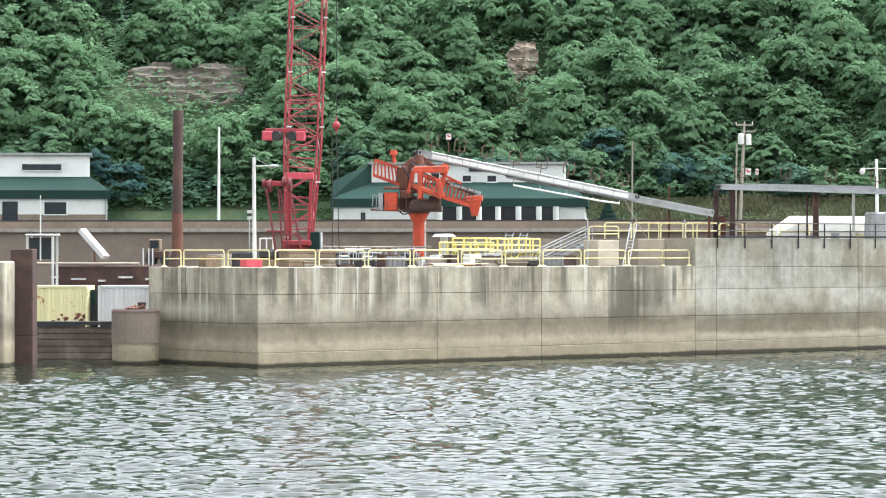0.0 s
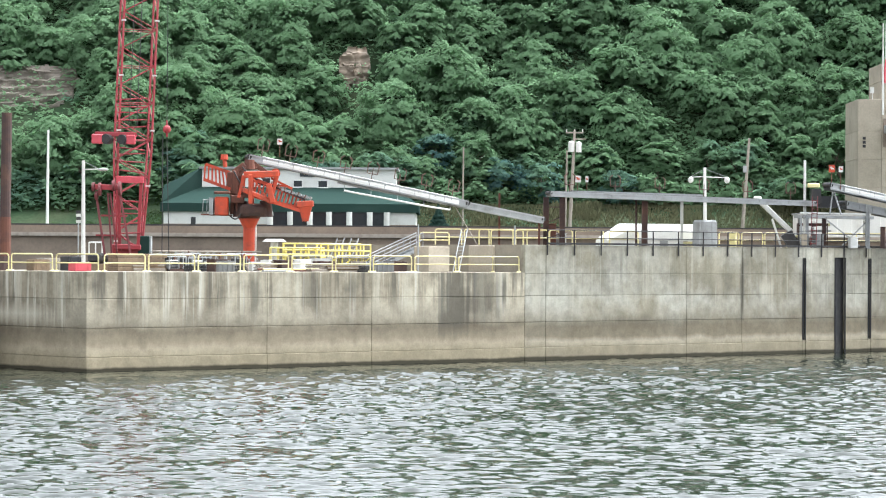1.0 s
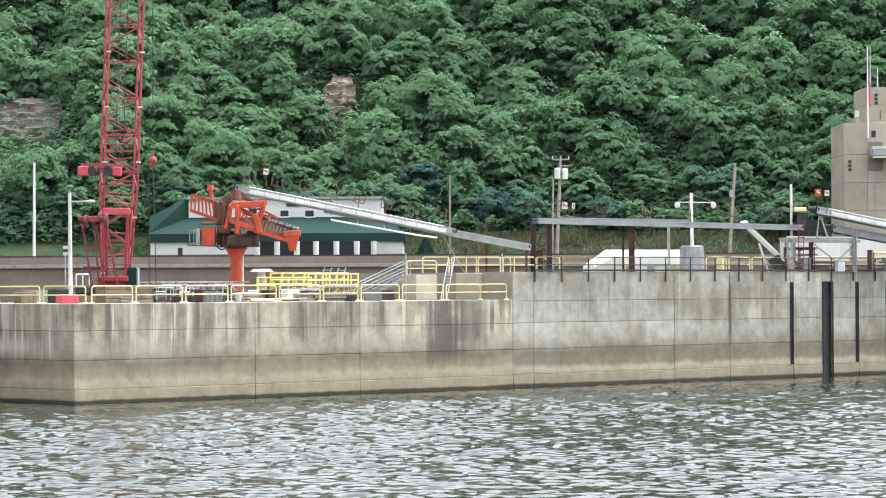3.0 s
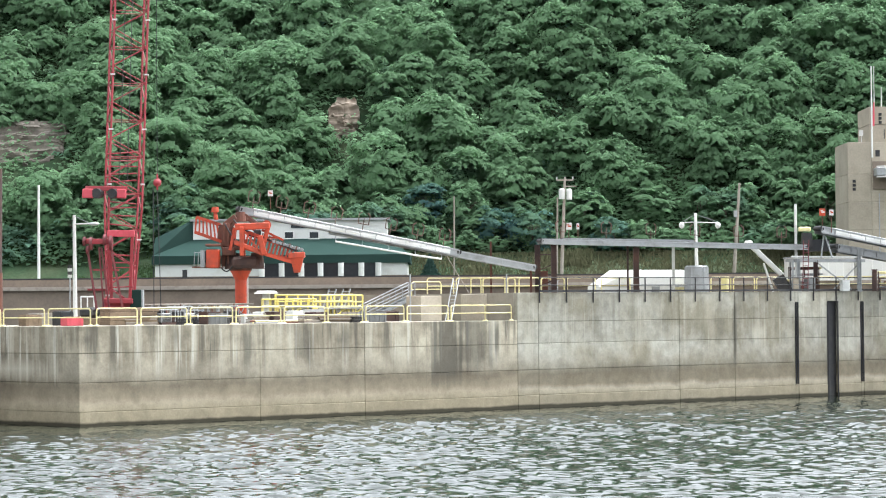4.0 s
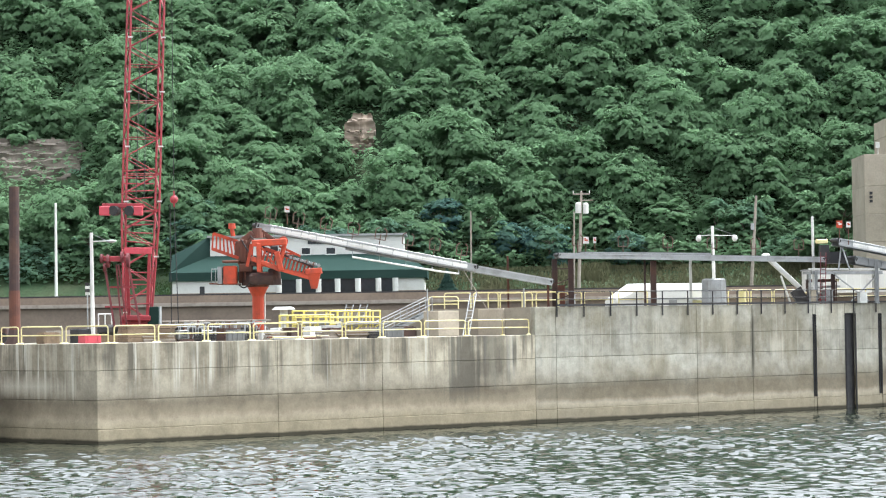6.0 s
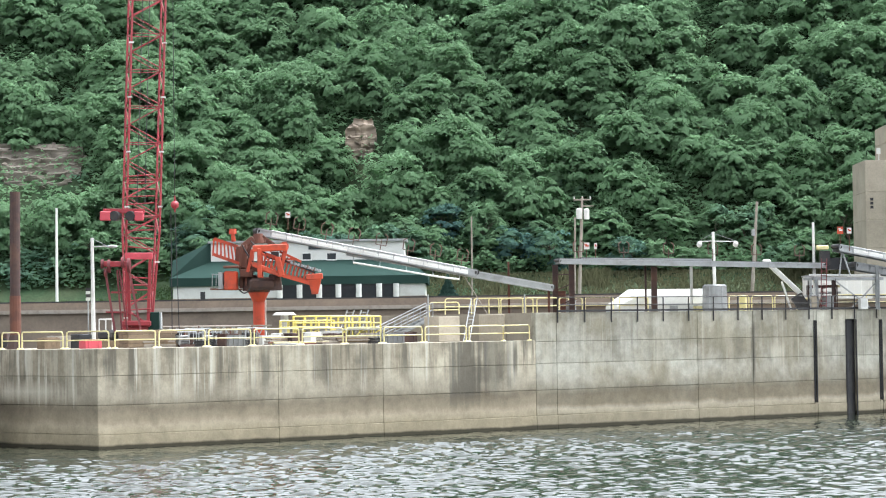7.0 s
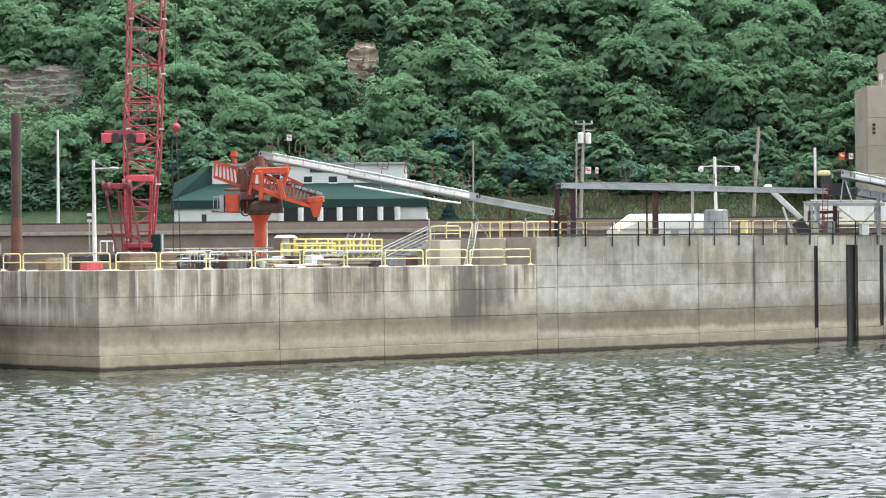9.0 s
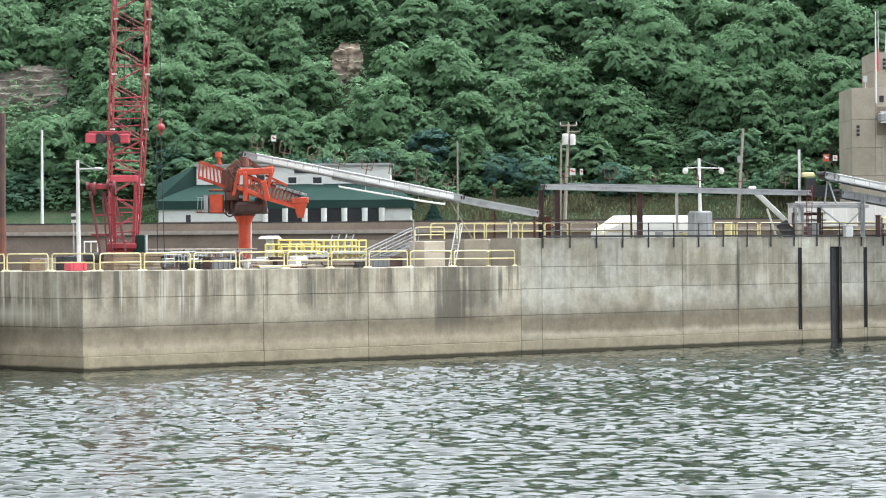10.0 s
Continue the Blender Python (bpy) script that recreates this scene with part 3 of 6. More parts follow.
# ---- stairs and blocks at the step of the wall ----
def plain_block(name, c, size, material, label, category, turn=-40.3, bevel=0.03):
    t = thing(name, (c[0], c[1], c[2]), label, category, turn=turn)
    bm = bmesh.new()
    box(bm, (0, 0, size[2] / 2), size)
    soften(bm, bevel)
    part("body", bm, material, t)
    return t


p = (-1.11, 187.00, 6.09)
plain_block("concrete_block", (p[0], p[1], LOW), (1.9, 1.6, 1.75), PALE, "pale square concrete block on the low deck", "concrete block", 40.3)
p = (3.28, 189.00, 6.04)
plain_block("concrete_plinth", (p[0], p[1], LOW), (2.6, 2.6, 1.85), PALE, "pale concrete plinth against the raised wall", "concrete plinth", 40.3)


def stair(p, q, width=1.0):
    """A steel stair with hand rails from p up to q."""
    p, q = Vector(p), Vector(q)
    t = thing("stair", tuple(p), "weathered grey steel stair with pipe hand rails", "stair")
    d = q - p
    side = Vector((-d.y, d.x, 0)).normalized() * width / 2
    for sg in (-1, 1):
        bm = bmesh.new()
        beam(bm, side * sg, d + side * sg, 0.06, 0.24)
        part("stringer", bm, GREY, t)
        for h in (0.55, 1.05):
            bm = bmesh.new()
            tube(bm, side * sg + Vector((0, 0, h)), d + side * sg + Vector((0, 0, h)), 0.04, seg=6)
            part("hand_rail", bm, GREY, t)
        for k in range(5):
            c = side * sg + d * (k / 4)
            bm = bmesh.new()
            tube(bm, c, c + Vector((0, 0, 1.05)), 0.035, seg=6)
            part("baluster", bm, GREY, t)
    n = max(4, int(abs(d.z) / 0.18))
    for k in range(1, n):
        bm = bmesh.new()
        box(bm, d * (k / n), (abs(side.x) * 2 + 0.26, 0.26 + abs(side.y) * 2, 0.04))
        part("tread", bm, GREY, t)


p, q = (-5.59, 190.00, 6.12), (-2.01, 192.00, 7.48)
stair((p[0], p[1], LOW), (q[0], q[1], 7.75))
plain_block("landing", (q[0] + 1.0, q[1] + 0.3, LOW), (2.4, 1.4, 1.7), PALE, "pale concrete landing at the head of the stair", "landing", 10)
guard_rail(q[:2], (q[0] + 2.1, q[1] + 0.2), 7.75, YELLOW, "yellow pipe guard rail on the stair landing", "guard rails of the raised deck", 1.07, False, 0.045)


def ladder(p, q, width, material, label, rungs=10):
    p, q = Vector(p), Vector(q)
    t = thing("ladder", tuple(p), label, "ladder")
    d = q - p
    side = Vector((width / 2, 0, 0))
    for sg in (-1, 1):
        bm = bmesh.new()
        beam(bm, side * sg, d + side * sg, 0.05, 0.09)
        part("stile", bm, material, t)
    for k in range(1, rungs):
        bm = bmesh.new()
        tube(bm, d * (k / rungs) - side, d * (k / rungs) + side, 0.022, seg=6)
        part("rung", bm, material, t)


p, q = (0.58, 187.00, 6.07), (1.17, 189.50, 9.04)
ladder((p[0], p[1], LOW), q, 0.42, GREY, "grey aluminium ladder leaning on the raised deck", 12)
for spot_a, spot_b in (((-2.04, 186.00, 6.03), (-2.17, 186.00, 9.34)), ((4.65, 187.00, 5.96), (4.53, 187.00, 9.29)),):
    p, q = (spot_a, spot_b)
    t = thing('stanchion', (p[0], p[1], LOW), 'slim weathered steel stanchion on the low deck', 'stanchion', 'stanchions of the low deck')
    bm = bmesh.new()
    tube(bm, (0, 0, 0), (0, 0, q[2] - LOW), 0.06, 0.05, 7)
    part('post', bm, GREY, t)


# ---- lattice boom crane ----
def crane():
    foot = Vector((-21.36, 180.00, 7.38))
    base = Vector((foot.x, foot.y, LOW))
    t = tagged(thing("lattice_crane", tuple(base), "faded red lattice boom crane working behind the wall", "crane"))

    def L(p):
        return Vector(p) - base

    # carrier and mats
    for k in range(5):
        bm = bmesh.new()
        box(bm, (0.4, -3.4 + k * 1.25, 0.22), (6.4, 1.2, 0.44))
        soften(bm, 0.03)
        part("timber_mat", bm, TIMBER, t, "weathered timber mat under the tracks")
    for sg in (-1, 1):
        bm = bmesh.new()
        box(bm, (sg * 1.9, -0.6, 0.80), (0.9, 4.6, 0.72))
        soften(bm, 0.2)
        part("track", bm, BLACK, t, "black crawler track")
    bm = bmesh.new()
    box(bm, (-0.1, 0.9, 1.4), (2.0, 3.4, 0.7))
    soften(bm, 0.06)
    part("house", bm, RED, t)
    bm = bmesh.new()
    box(bm, (1.15, -0.4, 1.45), (0.75, 1.3, 1.7))
    soften(bm, 0.05)
    cabp = part("cab", bm, GREEN, t, "dark green operator cab")
    bm = bmesh.new()
    box(bm, (1.56, -0.5, 1.65), (0.10, 0.9, 1.3))
    part("cab_door", bm, GREY, cabp, "pale grey cab door")
    # boom: four chords, leaning a little
    head = Vector((-20.41, 183.00, 41.93))
    a = radians(15)
    ex, ey = Vector((math.cos(a), math.sin(a), 0)), Vector((-math.sin(a), math.cos(a), 0))
    low, high = L(foot), L(head)
    axis = high - low

    def section(k):
        """Half sizes of the boom along its length: narrow at the foot, full width after a fifth."""
        f = min(1.0, k / 0.19)
        return 0.86 + 0.26 * f, 0.25 + 0.70 * f

    def node(k, sx, sy):
        w, d = section(k)
        return low + axis * k + ex * (sx * w) + ey * (sy * d)

    n = 28
    for sx in (-1, 1):
        for sy in (-1, 1):
            bm = bmesh.new()
            ks = [0, 0.05, 0.10, 0.19, 1.0]
            for u, v in zip(ks, ks[1:]):
                tube(bm, node(u, sx, sy), node(v, sx, sy), 0.075, seg=7)
            part("boom_chord", bm, RED, t)
    for (sx0, sy0, sx1, sy1) in ((-1, -1, 1, -1), (-1, 1, 1, 1), (-1, -1, -1, 1), (1, -1, 1, 1)):
        for i in range(n):
            k0, k1 = i / n, (i + 1) / n
            u, v = (node(k0, sx0, sy0), node(k1, sx1, sy1)) if i % 2 else (node(k0, sx1, sy1), node(k1, sx0, sy0))
            bm = bmesh.new()
            tube(bm, u, v, 0.034, seg=6)
            part("lacing_bar", bm, RED, t)
            if i % 2 == 0 or sx0 == sx1:
                bm = bmesh.new()
                tube(bm, node(k0, sx0, sy0), node(k0, sx1, sy1), 0.03, seg=6)
                part("batten_bar", bm, RED, t)
    for k in range(0, n, 3):
        for sx in (-1, 1):
            bm = bmesh.new()
            c = node((k + 0.5) / n, sx, -1)
            box(bm, c, (0.30, 0.22, 0.10))
            part("pin_lug", bm, WHITE, t, "pale pinned chord joint")
    # gantry beams and sheaves
    for h, mt, spot_a, spot_b in ((0.42, PINK, (-22.03, 178.60, 12.08), (-20.20, 178.60, 12.05)), (0.3, RED, (-23.46, 178.60, 15.10), (-20.68, 178.60, 15.06)),):
        bm = bmesh.new()
        beam(bm, L(spot_a), L(spot_b), 0.35, h)
        soften(bm, 0.03)
        part('gantry_beam', bm, mt, t)
    for spot_a, spot_b in (((-23.61, 178.30, 14.76), (-22.90, 178.30, 14.74)), ((-21.33, 178.30, 14.72), (-20.73, 178.30, 14.71)),):
        bm = bmesh.new()
        beam(bm, L(spot_a), L(spot_b), 0.5, 0.62)
        soften(bm, 0.05)
        part('sheave_housing', bm, PINK, t, 'bleached red sheave housing')
    for spot in ((-22.60, 178.30, 14.74), (-21.55, 178.30, 14.72),):
        bm = bmesh.new()
        c = L(spot)
        tube(bm, c - Vector((0.08, 0.3, 0)), c + Vector((0.08, 0.3, 0)), 0.33, seg=14)
        part('sheave', bm, BLACK, t, 'dark grooved sheave')
    bm = bmesh.new()
    beam(bm, L((-23.29, 177.50, 11.55)), L((-21.64, 177.50, 11.52)), 0.5, 0.36)
    soften(bm, 0.04)
    part("equalizer", bm, RED, t)
    for rr, spot in ((0.42, (-23.38, 177.40, 11.55)), (0.6, (-22.94, 177.40, 11.39)), (0.5, (-22.04, 177.40, 11.64)), (0.66, (-21.63, 177.40, 11.44)), (0.4, (-23.17, 177.40, 10.98)),):
        bm = bmesh.new()
        c = L(spot)
        tube(bm, c - Vector((0.09, 0.02, 0)), c + Vector((0.09, -0.02, 0)), rr * 0.72, seg=16)
        part('sheave', bm, DARKRED, t, 'dark red sheave of the boom hoist')
    for spot_a, spot_b in (((-22.63, 177.80, 7.40), (-23.22, 177.50, 11.17)), ((-22.18, 177.80, 7.39), (-22.43, 177.50, 11.16)), ((-20.91, 177.80, 7.37), (-21.65, 177.50, 11.15)), ((-21.81, 177.80, 7.39), (-22.28, 177.50, 11.16)),):
        bm = bmesh.new()
        q = L(spot_a)
        q.z = 0.9
        beam(bm, L(spot_b), q, 0.11, 0.13)
        part('gantry_leg', bm, DARKRED, t, 'dark red gantry leg')
    for spot_a, spot_b in (((-22.90, 177.80, 9.68), (-21.18, 177.80, 9.65)), ((-23.25, 177.80, 8.38), (-21.54, 177.80, 8.35)),):
        bm = bmesh.new()
        beam(bm, L(spot_a), L(spot_b), 0.1, 0.12)
        part('gantry_brace', bm, RED, t)
    for spot_a, spot_b in (((-21.86, 178.70, 12.11), (-21.81, 179.00, 7.39)), ((-20.36, 178.70, 12.09), (-20.60, 179.00, 7.37)),):
        bm = bmesh.new()
        beam(bm, L(spot_a), L(spot_b), 0.2, 0.2)
        part('boom_foot', bm, RED, t)
    bm = bmesh.new()
    beam(bm, L((-22.18, 179.00, 7.62)), L((-20.38, 179.00, 7.59)), 0.5, 0.35)
    soften(bm, 0.05)
    part("foot_plate", bm, RED, t)
    for spot_a, spot_b in (((-22.03, 178.80, 17.38), (-19.99, 178.80, 17.50)), ((-22.01, 178.80, 16.93), (-20.02, 178.80, 16.90)), ((-22.00, 178.80, 16.56), (-20.03, 178.80, 16.52)), ((-21.98, 178.80, 16.03), (-20.05, 178.80, 16.07)), ((-21.96, 178.80, 15.50), (-20.08, 178.80, 15.62)), ((-21.91, 178.80, 14.22), (-20.14, 178.80, 14.04)), ((-21.89, 178.80, 13.77), (-20.15, 178.80, 13.82)), ((-21.88, 178.80, 13.32), (-20.17, 178.80, 13.22)), ((-21.86, 178.80, 12.72), (-20.20, 178.80, 12.54)), ((-21.78, 178.80, 10.69), (-20.29, 178.80, 10.59)), ((-21.76, 178.80, 10.16), (-20.31, 178.80, 10.14)), ((-21.72, 178.80, 9.11), (-20.35, 178.80, 9.24)), ((-21.70, 178.80, 8.51), (-20.38, 178.80, 8.56)),):
        bm = bmesh.new()
        tube(bm, L(spot_a), L(spot_b), 0.045, seg=6)
        part('ladder_bar', bm, RED, t)
    # back stays and load line
    for x0, spot in ((238, (-21.19, 178.50, 15.66)), (252, (-20.66, 178.50, 15.65)),):
        bm = bmesh.new()
        tube(bm, L(spot), high + Vector((0.2 if x0 > 240 else -0.2, -0.6, 0)), 0.025, seg=5)
        part('pendant_rope', bm, BLACK, t)
    c = L((-18.62, 178.00, 15.41))
    bm = bmesh.new()
    tube(bm, c, Vector((c.x + 0.05, c.y, high.z)), 0.022, seg=5)
    part("load_line", bm, BLACK, t)
    bm = bmesh.new()
    ball(bm, c, 0.28, 2)
    tube(bm, c + Vector((0, 0, 0.2)), c + Vector((0, 0, 0.6)), 0.08, 0.04, 8)
    tube(bm, c - Vector((0, 0, 0.5)), c - Vector((0, 0, 0.2)), 0.05, 0.09, 8)
    part("headache_ball", bm, RED, t, "red ball weight with its hook")
    for x0, spot in ((298, (-18.89, 178.00, 15.04)), (311, (-18.41, 178.00, 14.47)),):
        bm = bmesh.new()
        c2 = L(spot)
        tube(bm, Vector((c2.x, c2.y, 0.3)), c2 if x0 < 300 else c + Vector((0, 0, -0.4)), 0.03, seg=5)
        part('tag_line', bm, BLACK, t)
    # head of the boom
    bm = bmesh.new()
    beam(bm, high - ex * 1.2, high + ex * 1.2, 0.8, 0.7)
    part("boom_head", bm, RED, t)


crane()


# ---- orange placing machine with its swing conveyor ----
def placer():
    d = 190.0
    c0 = Vector((-14.03, 190.00, 7.79))
    base = Vector((c0.x, c0.y, LOW))
    t = thing("concrete_placer", tuple(base), "orange and rust concrete placing machine on a pedestal", "placing machine")

    def L(p):
        return Vector(p) - base

    z = [q[2] - LOW for q in ((-14.01, 190.00, 9.70), (-14.02, 190.00, 9.19), (-14.01, 190.00, 9.94), (-14.00, 190.00, 10.74))]
    bm = bmesh.new()
    tube(bm, (0, 0, 0), (0, 0, z[1]), 0.41, seg=16)
    part("pedestal", bm, ORANGE, t)
    bm = bmesh.new()
    tube(bm, (0, 0, z[1] - 0.15), (0, 0, z[0]), 0.41, 0.74, 16)
    part("pedestal_flare", bm, ORANGE, t)
    bm = bmesh.new()
    tube(bm, (0, 0, z[0]), (0, 0, z[0] + 0.18), 0.8, seg=18)
    part("slew_ring", bm, RUST, t, "rust-brown slew ring")
    bm = bmesh.new()
    tube(bm, (0, 0, z[0] + 0.18), (0, 0, z[3]), 0.95, 0.8, 16)
    part("turntable", bm, RUST, t, "rust-brown turntable")
    bm = bmesh.new()
    beam(bm, L((-14.97, 189.60, 10.27)), L((-12.51, 189.60, 10.40)), 0.9, 0.75)
    soften(bm, 0.12)
    part("turntable_arm", bm, RUST, t)
    # mast of rusted plates
    for w, spot_a, spot_b in ((0.42, (-15.15, 189.30, 9.98), (-15.09, 189.30, 12.89)), (0.36, (-14.72, 190.50, 10.60), (-14.78, 190.50, 13.20)), (0.42, (-15.09, 189.30, 12.89), (-14.29, 189.30, 13.51)), (0.5, (-14.49, 189.80, 13.37), (-13.49, 189.80, 13.44)), (0.35, (-13.57, 190.40, 13.46), (-12.54, 190.40, 12.73)), (0.3, (-15.33, 189.20, 11.37), (-14.26, 189.20, 11.44)), (0.22, (-15.53, 190.20, 11.80), (-15.40, 190.20, 12.99)),):
        bm = bmesh.new()
        beam(bm, L(spot_a), L(spot_b), 0.35, w)
        soften(bm, 0.04)
        part('mast_plate', bm, RUST, t, 'rust-brown mast plate')
    for x0, w, spot_a, spot_b in ((398, 0.14, (-15.30, 188.90, 12.76), (-14.43, 188.90, 11.56)), (420, 0.14, (-14.42, 188.90, 12.75), (-15.30, 188.90, 11.57)), (398, 0.14, (-15.31, 188.90, 11.45), (-14.52, 188.90, 10.25)), (410, 0.12, (-14.80, 188.70, 13.14), (-14.82, 188.70, 10.17)), (426, 0.16, (-14.17, 188.80, 13.26), (-14.73, 188.80, 12.55)), (440, 0.14, (-13.62, 188.90, 13.65), (-12.76, 188.90, 12.85)), (455, 0.14, (-13.08, 189.50, 12.08), (-11.29, 189.50, 11.98)), (470, 0.16, (-12.47, 189.30, 12.54), (-10.96, 189.30, 11.81)),):
        bm = bmesh.new()
        beam(bm, L(spot_a), L(spot_b), 0.12, w)
        part('mast_brace', bm, RUST if x0 < 450 else ORANGE, t)
    for x0, sx, sz, spot in ((412, 0.9, 0.55, (-14.73, 188.60, 11.04)), (446, 1.3, 0.7, (-13.39, 188.60, 10.23)), (428, 0.5, 0.6, (-14.09, 188.60, 11.43)), (462, 0.5, 0.35, (-12.74, 188.60, 12.37)), (384, 1.1, 0.18, (-15.83, 188.60, 11.49)),):
        bm = bmesh.new()
        box(bm, L(spot), (sx, 0.8, sz))
        soften(bm, 0.05)
        part('drive_box', bm, BLACK if x0 > 440 else RUST, t, 'dark greasy drive housing')
    bm = bmesh.new()
    tube(bm, L((-14.00, 189.60, 13.16)), L((-13.99, 189.60, 13.84)), 0.42, 0.34, 12)
    part("mast_head", bm, RUST, t)
    # orange portal
    for w, spot_a, spot_b in ((0.46, (-14.21, 187.20, 12.70), (-11.78, 187.20, 12.79)), (0.48, (-13.74, 187.20, 12.73), (-13.72, 187.20, 10.69)), (0.34, (-14.26, 187.20, 11.67), (-12.19, 187.20, 10.83)), (0.22, (-13.60, 188.50, 12.37), (-12.42, 188.50, 11.89)), (0.4, (-12.48, 187.10, 12.09), (-12.18, 187.10, 10.75)), (0.2, (-14.33, 188.70, 12.70), (-14.42, 188.70, 11.67)), (0.2, (-13.15, 188.90, 12.70), (-12.45, 188.90, 11.98)),):
        bm = bmesh.new()
        beam(bm, L(spot_a), L(spot_b), 0.3, w)
        soften(bm, 0.05)
        part('portal_beam', bm, ORANGE, t)
    bm = bmesh.new()
    tube(bm, L((-12.08, 188.20, 12.86)), L((-12.15, 189.40, 12.90)), 0.34, seg=12)
    part("portal_roller", bm, ORANGE, t)
    # tail truss and swing conveyor
    for nm, pts, bars in (("tail_truss", ((-17.15, 190.20, 13.53), (-15.48, 190.20, 12.96), (-17.24, 190.20, 12.45), (-15.25, 190.20, 11.72)), 7), ("swing_conveyor", ((-13.30, 187.60, 12.34), (-10.01, 187.60, 11.05), (-13.55, 187.60, 11.24), (-10.25, 187.60, 10.23)), 13)):
        for k in (0, 2):
            bm = bmesh.new()
            beam(bm, L(pts[k]), L(pts[k + 1]), 0.9 if k else 0.16, 0.22)
            beam(bm, L(pts[k]) + Vector((0, 0.9, 0)), L(pts[k + 1]) + Vector((0, 0.9, 0)), 0.12, 0.16)
            part(nm + "_chord", bm, ORANGE, t)
        for i in range(bars + 1):
            bm = bmesh.new()
            beam(bm, L(pts[0]).lerp(L(pts[1]), i / bars), L(pts[2]).lerp(L(pts[3]), i / bars), 0.11, 0.12)
            part(nm + "_bar", bm, ORANGE, t)
    bm = bmesh.new()
    beam(bm, L((-13.57, 188.00, 12.52)), L((-9.92, 187.40, 11.01)), 0.55, 0.10)
    part("belt", bm, BLACK, t, "dark rubber belt")
    for k in range(6):
        bm = bmesh.new()
        u = L((-12.34, 187.30, 12.01)).lerp(L((-9.99, 187.30, 11.09)), k / 5)
        beam(bm, u, u + Vector((0.1, 0, 0.25)), 0.25, 0.08)
        part("roller", bm, RUST, t)
    bm = bmesh.new()
    hp = L((-9.92, 187.50, 10.62))
    m = Matrix.Translation(hp)
    bmesh.ops.create_cone(bm, cap_ends=True, segments=4, radius1=0.30, radius2=0.66, depth=1.15, matrix=m @ Matrix.Translation((0, 0, -0.55)) @ Matrix.Rotation(radians(45), 4, "Z"))
    part("drop_chute", bm, ORANGE, t, "orange tapering drop chute")
    bm = bmesh.new()
    beam(bm, hp + Vector((-0.6, 0, 0.05)), hp + Vector((0.55, 0, 0.12)), 0.95, 0.4)
    soften(bm, 0.04)
    part("chute_head", bm, ORANGE, t)
    # greasy slew drive, second portal frame, hoses, head rollers
    for x, y, r in ((-14.5, 189.2, 0.62), (-12.75, 188.3, 0.52)):
        bm = bmesh.new()
        tube(bm, L((x, y, 9.8)), L((x, y, 10.92)), r, r * 0.8, 14)
        part("slew_motor", bm, DARKRUST, t, "dark greasy slew motor")
    bm = bmesh.new()
    box(bm, L((-13.55, 188.2, 10.25)), (1.9, 1.1, 0.8))
    soften(bm, 0.2)
    part("drive_housing", bm, DARKRUST, t, "dark greasy drive housing")
    for u, v, w in (((-11.86, 187.2, 12.63), (-12.34, 187.2, 10.93), 0.2), ((-14.21, 187.4, 12.67), (-14.58, 187.4, 11.1), 0.2), ((-14.2, 188.9, 12.7), (-11.9, 188.9, 12.7), 0.22), ((-13.74, 188.9, 12.7), (-13.72, 188.9, 10.7), 0.22), ((-12.1, 188.9, 12.6), (-12.6, 188.9, 10.9), 0.18), ((-13.6, 187.1, 12.5), (-12.5, 187.1, 11.0), 0.1), ((-12.17, 187.5, 10.87), (-10.33, 187.5, 10.45), 0.16)):
        bm = bmesh.new()
        beam(bm, L(u), L(v), w)
        part("portal_brace", bm, ORANGE, t)
    for x0, z0, x1, z1, sag in ((-15.24, 9.87, -14.4, 10.1, 0.35), (-15.0, 13.0, -13.2, 11.2, 0.5), (-14.4, 13.3, -12.4, 12.0, 0.45)):
        bm = bmesh.new()
        pts = [Vector((x0 + (x1 - x0) * k / 6, 188.1, z0 + (z1 - z0) * k / 6 - sag * math.sin(math.pi * k / 6))) for k in range(7)]
        for u, v in zip(pts, pts[1:]):
            tube(bm, L(u), L(v), 0.05, seg=6)
        part("hose", bm, BLACK, t, "black sagging hose")
    for k in range(9):
        bm = bmesh.new()
        c = L((-11.5, 187.6, 11.68)).lerp(L((-9.6, 187.6, 11.12)), k / 8)
        tube(bm, c - Vector((0, 0.4, 0)), c + Vector((0, 0.4, 0)), 0.11, seg=8)
        part("head_roller", bm, GREY, t, "grey worn belt roller")
    bm = bmesh.new()
    box(bm, L((-14.95, 189.1, 12.2)), (0.5, 0.6, 1.7))
    soften(bm, 0.1)
    part("mast_box", bm, RUST, t, "rust-brown mast box")
    # cab and platform
    bm = bmesh.new()
    cc = L((-15.86, 188.80, 10.54))
    box(bm, cc, (0.95, 1.0, 1.3))
    soften(bm, 0.08)
    cab = part("cab", bm, ORANGE, t)
    bm = bmesh.new()
    box(bm, cc + Vector((-0.50, 0, 0.12)), (0.06, 0.8, 0.8))
    part("cab_window", bm, GLASS, cab, "dark cab window")
    bm = bmesh.new()
    box(bm, cc + Vector((-0.72, 0, 0)), (0.3, 0.9, 1.2))
    part("cab_frame", bm, GREY, cab, "grey door frame")
    bm = bmesh.new()
    beam(bm, L((-17.31, 189.00, 9.96)), L((-15.17, 189.00, 9.90)), 1.2, 0.10)
    part("platform", bm, RUST, t)
    for spot_a, spot_b in (((-17.18, 188.50, 9.95), (-17.14, 188.50, 11.02)), ((-16.91, 188.50, 9.95), (-16.86, 188.50, 11.02)), ((-16.63, 188.50, 9.95), (-16.58, 188.50, 11.02)),):
        bm = bmesh.new()
        tube(bm, L(spot_a), L(spot_b), 0.03, seg=6)
        part('platform_post', bm, GREY, t)
